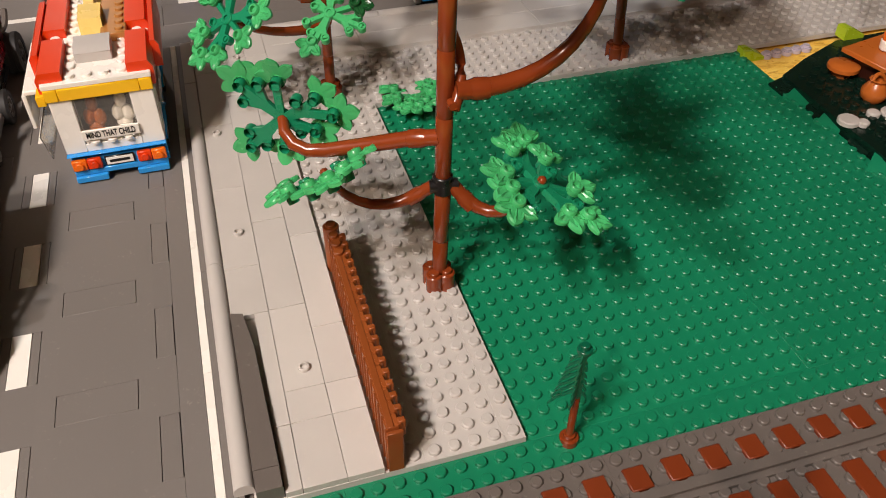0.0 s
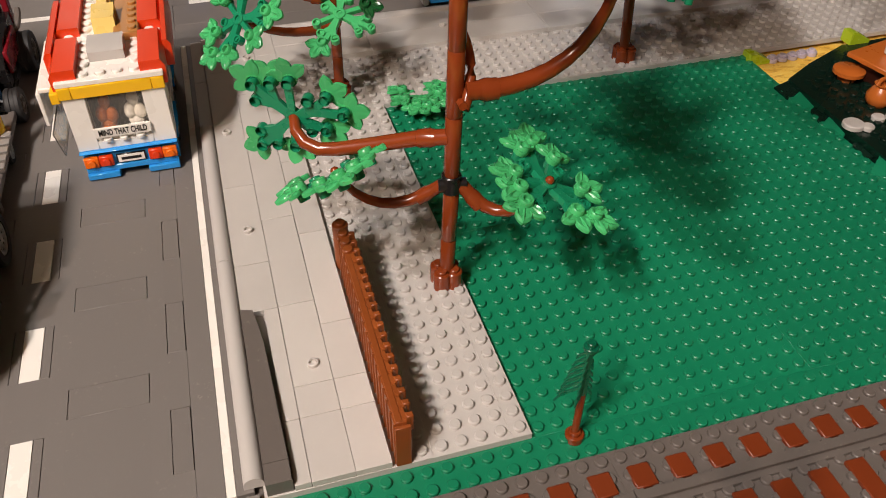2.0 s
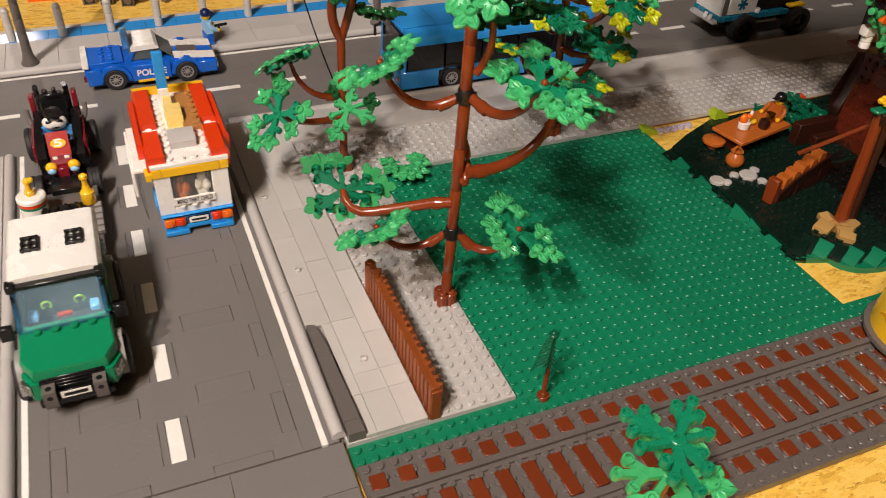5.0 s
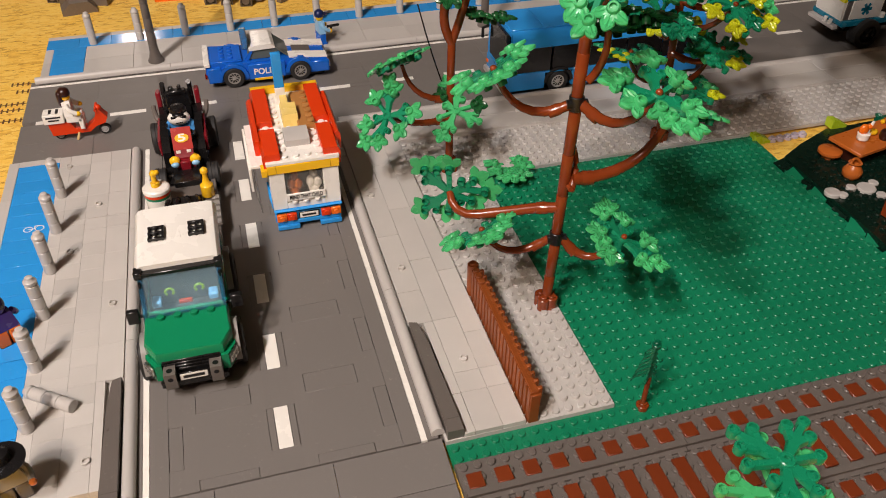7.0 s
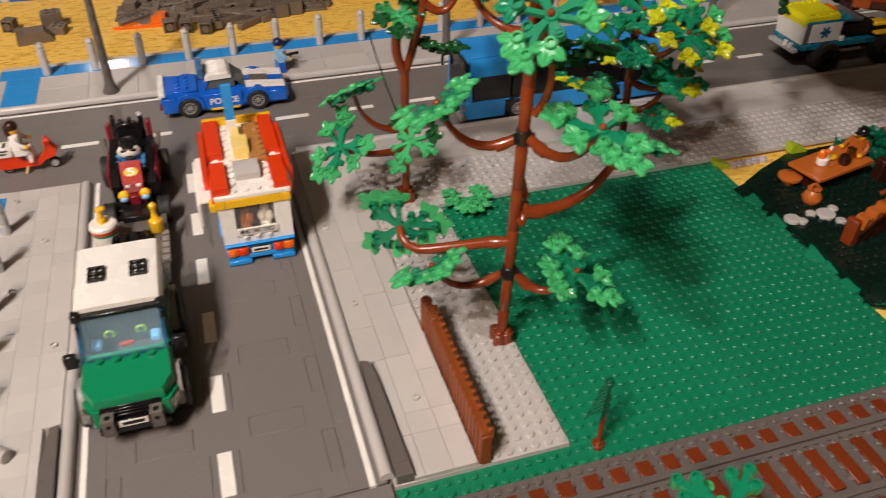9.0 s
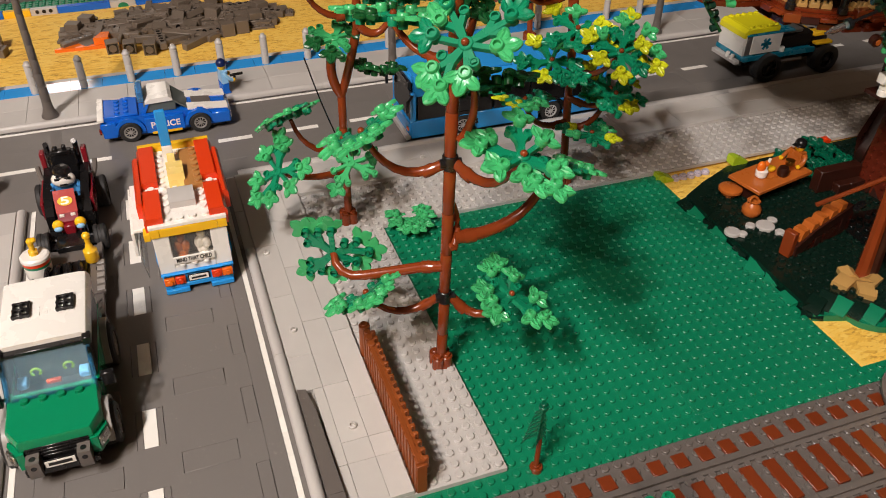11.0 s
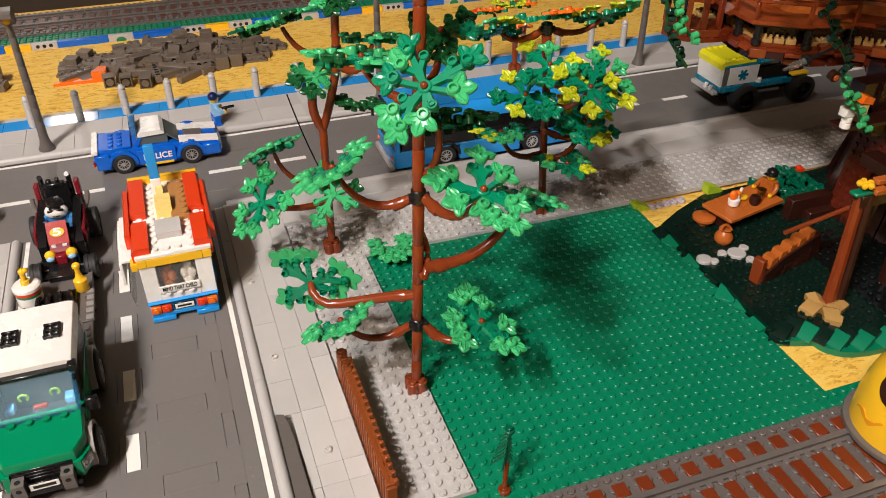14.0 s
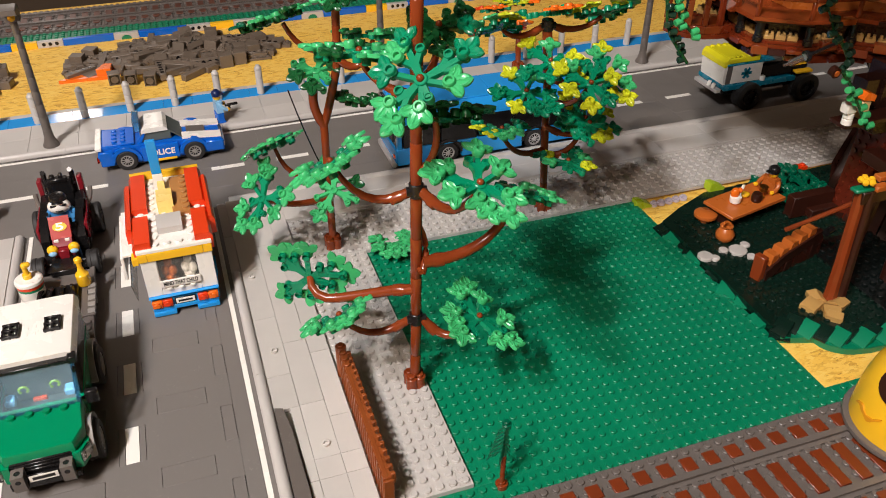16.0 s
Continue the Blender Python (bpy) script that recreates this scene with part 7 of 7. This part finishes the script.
    # an unseen deck on two posts, added to shade the garden's right
    part("front_deck", M().prism([(38.0, -4), (38.0, 6), (46, 12), (62, 12), (62, -4)], "z", 16.2, 16.9), BROWN, t)
    part("deck_post", M().tube([(47, 3.5, 0.8), (47, 3.5, 16.3)], 0.8, 8), DARK_BROWN, t)
    part("deck_post", M().tube([(58, 3.5, 0.8), (58, 3.5, 16.3)], 0.8, 8), DARK_BROWN, t)
    part("pole", M().tube([(38.4, 15.2, 5.2), (41.6, 12.2, 9.0), (44.2, 10.4, 11.6)], 0.24, 8), BROWN, t)
    part("brace", M().tube([(44, 12, 0.8), (46.5, 13, 11.5)], 0.5, 8).tube([(47, 9.5, 0.8), (47, 9.8, 11.5)], 0.6, 8), DARK_BROWN, t)
    # the decks
    deck = [(36.8, 36), (39.2, 33.0), (38.8, 29.4), (38.8, 26.4), (42.8, 23.6), (47.6, 22.8), (50.4, 20.2), (64, 20), (65, 26), (60, 32), (48, 37)]
    mx, my = 53, 29

    def grown(k):
        return [(mx + (x - mx) * k, my + (y - my) * k) for x, y in deck]
    part("keel", M().prism(grown(0.84), "z", 18.5, 19.0), DARK_BROWN, t)
    part("keel_board", M().prism(grown(0.91), "z", 19.0, 19.5), DECK_BROWN, t)
    part("lower_deck", M().prism(grown(0.97), "z", 19.52, 19.8), DARK_BROWN, t)
    part("deck_board", M().prism(grown(1.0), "z", 19.82, 20.15), DECK_BROWN, t)
    part("deck_board", M().prism(grown(0.96), "z", 20.17, 20.45), DECK_BROWN, t)
    part("wall", M().prism(grown(0.86), "z", 20.45, 22.2), BARK, t)
    ring = grown(0.9)
    for (ax, ay), (bx, by) in zip(ring, ring[1:] + ring[:1]):
        n = max(1, round(math.hypot(bx - ax, by - ay) / 1.0))
        for i in range(n):
            x, y = ax + (bx - ax) * (i + 0.5) / n, ay + (by - ay) * (i + 0.5) / n
            ang = math.degrees(math.atan2(by - ay, bx - ax))
            if i % 4 == 3:
                continue
            ob = part("wall_log", M().box(-0.48, 0.48, -0.3, 0.3, 0.0, rr.choice((0.4, 0.5, 0.66)), 0.04).box(-0.4, -0.12, -0.25, 0.25, 0.3, 0.8, 0.05).box(0.12, 0.4, -0.25, 0.25, 0.3, 0.75, 0.05), DARK_TAN, t)
            ob.matrix_basis = pose(x * U, y * U, 20.45 * U, 0, 0, ang)
    ring = grown(0.95)
    for (ax, ay), (bx, by) in zip(ring, ring[1:] + ring[:1]):
        n = max(1, round(math.hypot(bx - ax, by - ay) / 3.4))
        for i in range(n):
            ob = part("post", M().lathe([(0.5, 0), (0.5, 0.5), (0.4, 0.6), (0.4, 1.2), (0.46, 1.3), (0.46, 1.9)], 12), BLACK, t)
            ob.matrix_basis = pose((ax + (bx - ax) * i / n) * U, (ay + (by - ay) * i / n) * U, 20.3 * U)
    part("upper_deck", M().prism(grown(0.99), "z", 22.2, 22.5), DARK_BROWN, t)
    part("upper_board", M().prism(grown(1.03), "z", 22.52, 22.9), BROWN, t)
    part("upper_wall", M().prism(grown(0.7), "z", 22.9, 25.0), NOUGAT, t)
    ring = grown(1.0)
    for (ax, ay), (bx, by) in zip(ring, ring[1:] + ring[:1]):
        n = max(1, round(math.hypot(bx - ax, by - ay) / 4.0))
        for i in range(n):
            ob = part("baluster", M().box(-0.18, 0.18, -0.18, 0.18, 0, 1.7, 0.04), BROWN, t)
            ob.matrix_basis = pose((ax + (bx - ax) * i / n) * U, (ay + (by - ay) * i / n) * U, 22.9 * U)
        ang = math.degrees(math.atan2(by - ay, bx - ax))
        ln = math.hypot(bx - ax, by - ay)
        ob = part("hand_rail", M().box(-ln / 2, ln / 2, -0.3, 0.3, 0, 0.4, 0.05), BROWN, t)
        ob.matrix_basis = pose((ax + bx) / 2 * U, (ay + by) / 2 * U, 24.6 * U, 0, 0, ang)
    part("roof", M().prism(grown(0.55), "z", 25.02, 25.8), DARK_GREEN, t)
    # loose bricks break up the edges of the decks
    for k, z0, z1, tones, step in ((1.0, 18.9, 20.3, (DECK_BROWN, DARK_BROWN, BROWN), 1.7), (1.02, 22.0, 22.9, (BROWN, DECK_BROWN, DARK_BROWN, NOUGAT), 2.3), (0.9, 18.3, 19.2, (DARK_BROWN, DECK_BROWN), 2.1)):
        ring = grown(k)
        for (ax, ay), (bx, by) in zip(ring[:7], ring[1:8]):
            n = max(1, round(math.hypot(bx - ax, by - ay) / step))
            ang = math.degrees(math.atan2(by - ay, bx - ax))
            for i in range(n):
                if rr.random() < 0.22:
                    continue
                f = (i + 0.5) / n
                h, z = rr.choice((0.4, 0.6, 0.9)), rr.uniform(z0, z1 - 0.4)
                shape = M().box(-step * 0.46, step * 0.46, -0.5, 0.45, 0, h, 0.05) if rr.random() < 0.6 else M().prism([(-0.6, 0), (0.5, 0), (0.5, h), (-0.1, h)], "x", -step * 0.46, step * 0.46)
                ob = part("edge_brick", shape, rr.choice(tones), t)
                ob.matrix_basis = pose((ax + (bx - ax) * f) * U, (ay + (by - ay) * f) * U, z * U, 0, 0, ang + rr.uniform(-4, 4)) @ pose(0, rr.uniform(-0.2, 0.25) * U, 0)
    # a small balcony with upright bars at the corner of the decks
    rim = [(33.6, 34.0), (33.8, 32.4), (34.6, 31.2), (36.0, 30.3), (37.6, 29.9), (38.9, 29.9)]
    part("balcony_floor", M().prism(rim + [(40.5, 34.0)], "z", 19.5, 20.0), DECK_BROWN, t)
    part("balcony_base", M().prism([(36.5 + (x - 36.5) * 0.93, 33.0 + (y - 33.0) * 0.93) for x, y in rim] + [(40.0, 33.6)], "z", 20.02, 20.7), BROWN, t)
    for (ax, ay), (bx, by) in zip(rim[:-1], rim[1:]):
        ang = math.degrees(math.atan2(by - ay, bx - ax))
        ln = math.hypot(bx - ax, by - ay)
        for z, h in ((20.0, 0.8), (24.2, 0.6)):
            part("balcony_rail", M().box(-ln / 2 - 0.1, ln / 2 + 0.1, 0.05, 0.5, 0, h, 0.05), rr.choice((BROWN, DECK_BROWN)), t).matrix_basis = pose((ax + bx) / 2 * U, (ay + by) / 2 * U, z * U, 0, 0, ang)
        part("balcony_bar", M().box(-0.28, 0.28, 0.08, 0.55, 0, 3.4, 0.06), rr.choice((BROWN, DECK_BROWN)), t).matrix_basis = pose(ax * U, ay * U, 20.8 * U, 0, 0, ang)
    # the boughs over the garden, from which the vines hang
    part("bough", M().tube(bend((51, 24, 25.4), (40, 22, 33), (28.5, 24.5, 34)), [0.5, 0.42, 0.38, 0.34, 0.3, 0.28, 0.25, 0.22], 10), DARK_BROWN, t)
    part("bough", M().tube(bend((51, 23, 25.4), (46, 17, 32), (40.0, 15.5, 33)), [0.5, 0.42, 0.38, 0.34, 0.3, 0.28, 0.25, 0.22], 10), DARK_BROWN, t)


tree_house()
# unseen leaf sprays over the house, added only to shade its decks
shade_crown = bpy.data.objects["tree_house"]
for i, (x, y, z) in enumerate(((31.5, 12.5, 34.2), (34.5, 18.0, 35.4), (38.0, 13.0, 35.0), (40.5, 19.5, 34.6), (43.5, 15.0, 35.8), (46.0, 20.5, 35.2), (47.0, 12.0, 34.6))):
    limb(shade_crown, bend((49, 21, 27.5), (0.5 * (x + 49), 0.5 * (y + 21), z - 1.0), (x, y, z - 0.3)), 0.3, 0.18, DARK_BROWN, collar=False)
    foliage(shade_crown, (x, y, z), (0.05, -0.1, 1), 37 * i, [OLIVE_DARK, PINE, TEAL_GREEN], 80 + i, 1.0, OLIVE_DARK, 1.35, knob=False)
shrub = thing("shrub", 48.6, 27.0, 0.8, "dark green plastic leaf spray beside the tree house trunk", "plant")
foliage(shrub, (0, 0, 0.7), (-0.1, -0.2, 0.97), 30, [PINE], 71, 0.9, PINE, 1.0, knob=False)
foliage(shrub, (1.6, -1.6, 1.3), (0.1, -0.3, 0.95), 75, [PINE], 72, 0.9, PINE, 0.8, knob=False)


DEEP_VINE = plastic("dark_vine_plastic", rgb(26, 58, 44), 0.24, 0.12)


def vine(pts, mats, seed):
    rr = random.Random(seed)
    t = thing("vine", 0, 0, 0, "hanging green plastic vine from the tree house bough", "plant", group="vines")
    part("stem", M().tube(pts, 0.16, 8), OLIVE_DARK, t)
    for a, b in zip(pts[:-1], pts[1:]):
        a, b = Vector(a), Vector(b)
        n = max(1, round((b - a).length / 0.85))
        for i in range(n):
            p = a.lerp(b, (i + 0.5) / n)
            ang = rr.uniform(0, 6.28)
            o = Vector((math.cos(ang), math.sin(ang) * 0.6, rr.uniform(-0.2, 0.2))) * 0.42
            side = Vector((0.34, rr.uniform(-0.2, 0.2), rr.uniform(-0.12, 0.12)))
            mb = M().tube([p + o - side, p + o - side * 0.85, p + o + side * 0.85, p + o + side], [0.27, 0.33, 0.33, 0.27], 12)
            mb.tube([p, p + o], 0.2, 6)
            part("leaf", mb, mats[0] if p.z > mats[2] else mats[1], t)


vine([(28.5, 24.5, 33.8), (26.6, 24.1, 27), (27.0, 24.0, 24.6), (27.6, 24.0, 23.1), (28.75, 24.0, 21.6), (29.9, 24.0, 20.2)], (DEEP_VINE, DEEP_VINE, 0), 1)
vine([(29.4, 24.5, 33.8), (26.9, 23.4, 27), (27.9, 23.3, 24.8), (28.9, 23.3, 23.8), (30.0, 23.3, 22.8)], (BRIGHT_GREEN, BRIGHT_GREEN, 25.5), 2)
vine([(40.0, 15.5, 32.8), (36.1, 15.4, 27.6), (37.6, 15.4, 25.4), (39.4, 15.4, 23.4), (40.3, 15.4, 22.0), (39.9, 15.4, 21.3), (41.25, 15.4, 19.9), (42.0, 15.4, 18.8), (43.4, 15.4, 17.0), (44.8, 15.4, 15.1)], (DEEP_VINE, BRIGHT_GREEN, 21.5), 3)
scope = thing("spyglass", 0, 0, 0, "black rod with a silver tube among the vines", "spyglass")
part("rod", M().tube([(35.3, 15.25, 23.45), (38.6, 15.3, 24.35)], 0.14, 8), BLACK, scope)
part("tube", M().tube([(33.1, 15.25, 22.88), (33.6, 15.25, 23.0), (33.7, 15.25, 23.02), (35.1, 15.25, 23.38)], [0.13, 0.16, 0.3, 0.3], 12), GLASS, scope, "clear tube")
part("disc", M().tube([(35.15, 15.25, 23.4), (35.4, 15.25, 23.46)], 0.5, 16), BLACK, scope)
cap = thing("barrel", 38.8, 15.25, 21.4, "dark brown hollow barrel on the vine", "barrel")
part("ring", M().tube([(0, -0.3, 0.1), (0, -0.25, 0.1), (0, 0.3, 0.2), (0, 0.35, 0.2)], [0.42, 0.5, 0.5, 0.42], 14), DARK_BROWN, cap)
part("core", M().tube([(0, -0.36, 0.09), (0, -0.2, 0.1)], 0.26, 12), NOUGAT, cap)
flower = thing("flower", 40.4, 9.8, 12.4, "yellow toy flower with green leaves on the leg", "flower")
part("leaves", M().box(-1.2, 1.0, -0.5, 0.5, 0.0, 0.35, 0.1).tube([(0, 0, 0.2), (0, 0, 0.9)], 0.2, 8), GREEN, flower)
pet = M().ball((0, 0, 1.0), 0.3, 8)
for i in range(5):
    a = 2 * math.pi * i / 5
    pet.ball((0.5 * math.cos(a), 0.5 * math.sin(a), 1.0), 0.32, 8, 0, None, (1, 1, 1))
part("petals", pet, YELLOW, flower)
lookout = M().lathe([(0.5, 0), (0.5, 0.5), (0.4, 0.55), (0.4, 0.62), (0.5, 0.67), (0.5, 1.1), (0.36, 1.2)], 14).box(-0.85, 0.35, -0.5, 0.5, 1.2, 2.2, 0.12)
solid("toy_figure", lookout, WHITE, 43.3, 16.5, 15.3, "small white toy figure on the trunk ledge", "toy figure", group="toy figures")
solid("awning", M().prism([(-0.7, 0.3), (0.7, 0.0), (0.8, 0.6), (-0.3, 1.0)], "y", -0.6, 0.6), ORANGE, 45.6, 17.4, 17.0, "orange sloped brick on a tan post", "brick")
solid("tan_post", M().box(-0.5, 0.5, -0.5, 0.5, 0, 1.7, 0.06), TAN, 45.6, 17.4, 15.3, "tan brick post on the trunk ledge", "brick")

for x, y in ((34.0, 30.9), (35.0, 30.9), (36.0, 30.9), (37.0, 31.0), (38.0, 31.0)):
    solid("round_plate", M().cyl(0, 0, 0, 0.35, 0.48, 14).cyl(0, 0, 0.35, 0.55, 0.3, 12), plastic("lilac_plastic", rgb(190, 180, 196), 0.3) if x == 34 else bpy.data.materials["lilac_plastic"], x, y, -0.3, "pale lilac round plate on the board", "plate", group="lilac round plates")
for x, y in ((32.6, 31.2), (41.6, 30.4)):
    solid("lime_slope", M().prism([(-1.0, 0), (1.0, 0), (1.0, 0.3), (-0.4, 1.0), (-1.0, 1.0)], "y", -0.6, 0.6), LIME, x, y, -0.3 if x < 35 else 0.8, "lime green sloped brick", "brick", group="lime bricks")
solid("red_brick", M().box(-2, 2, -0.5, 0.5, 0, 1.2, 0.04).studs(-2, 2, -0.5, 0.5, 1.2), RED, 53.5, 31.5, -0.3, "red brick beside the pavement", "brick")


# ---- the yellow dome on the track ----
AMBER = plastic("amber_plastic", rgb(226, 152, 24), 0.16, 0.06)


def dome():
    t = thing("yellow_dome", 34.0, -6.45, 1.14, "glossy yellow dome with dark grey rim on the track", "toy dome")
    prof = [(4.35, 0.5), (4.36, 0.9), (4.28, 2.4), (4.1, 4.0), (3.75, 5.5), (3.0, 6.9), (1.9, 7.9), (0.8, 8.3), (0.02, 8.4)]
    part("shell", M().lathe(prof, 48), YELLOW, t)
    part("rim", M().lathe([(4.2, 0), (4.75, 0.0), (4.85, 0.2), (4.8, 0.45), (4.36, 0.52)], 48), DARK_GREY, t)
    # a flat wavy emblem, moulded a little proud of the shell
    wave, n = M(), 16
    for i in range(n):
        row = []
        for f in (i / n, (i + 1) / n):
            a = radians(152 + 38 * f)
            z = 2.2 + 0.28 * math.sin(7.5 * f) + 0.35 * f * f
            w = 0.06 + 0.2 * math.sin(math.pi * f) * (0.7 + 0.3 * math.cos(19 * f))
            row.append([Vector((rad * math.cos(a), rad * math.sin(a), z + k * w)) for rad, k in ((4.24, -1.3), (4.37, -1), (4.36, 1), (4.22, 1.3))])
        p, q = row
        wave.add(p + q, [(0, 4, 5, 1), (1, 5, 6, 2), (2, 6, 7, 3)])
    part("emblem", wave, AMBER, t, "amber wavy emblem")
    d = Vector((math.cos(radians(191)), math.sin(radians(191)), 0.36))
    c = Vector((0, 0, 4.5))
    part("porthole", M().tube([d * 2.6 + c, d * 3.75 + c], [1.6, 1.55], 24), DARK_BROWN, t)


dome()
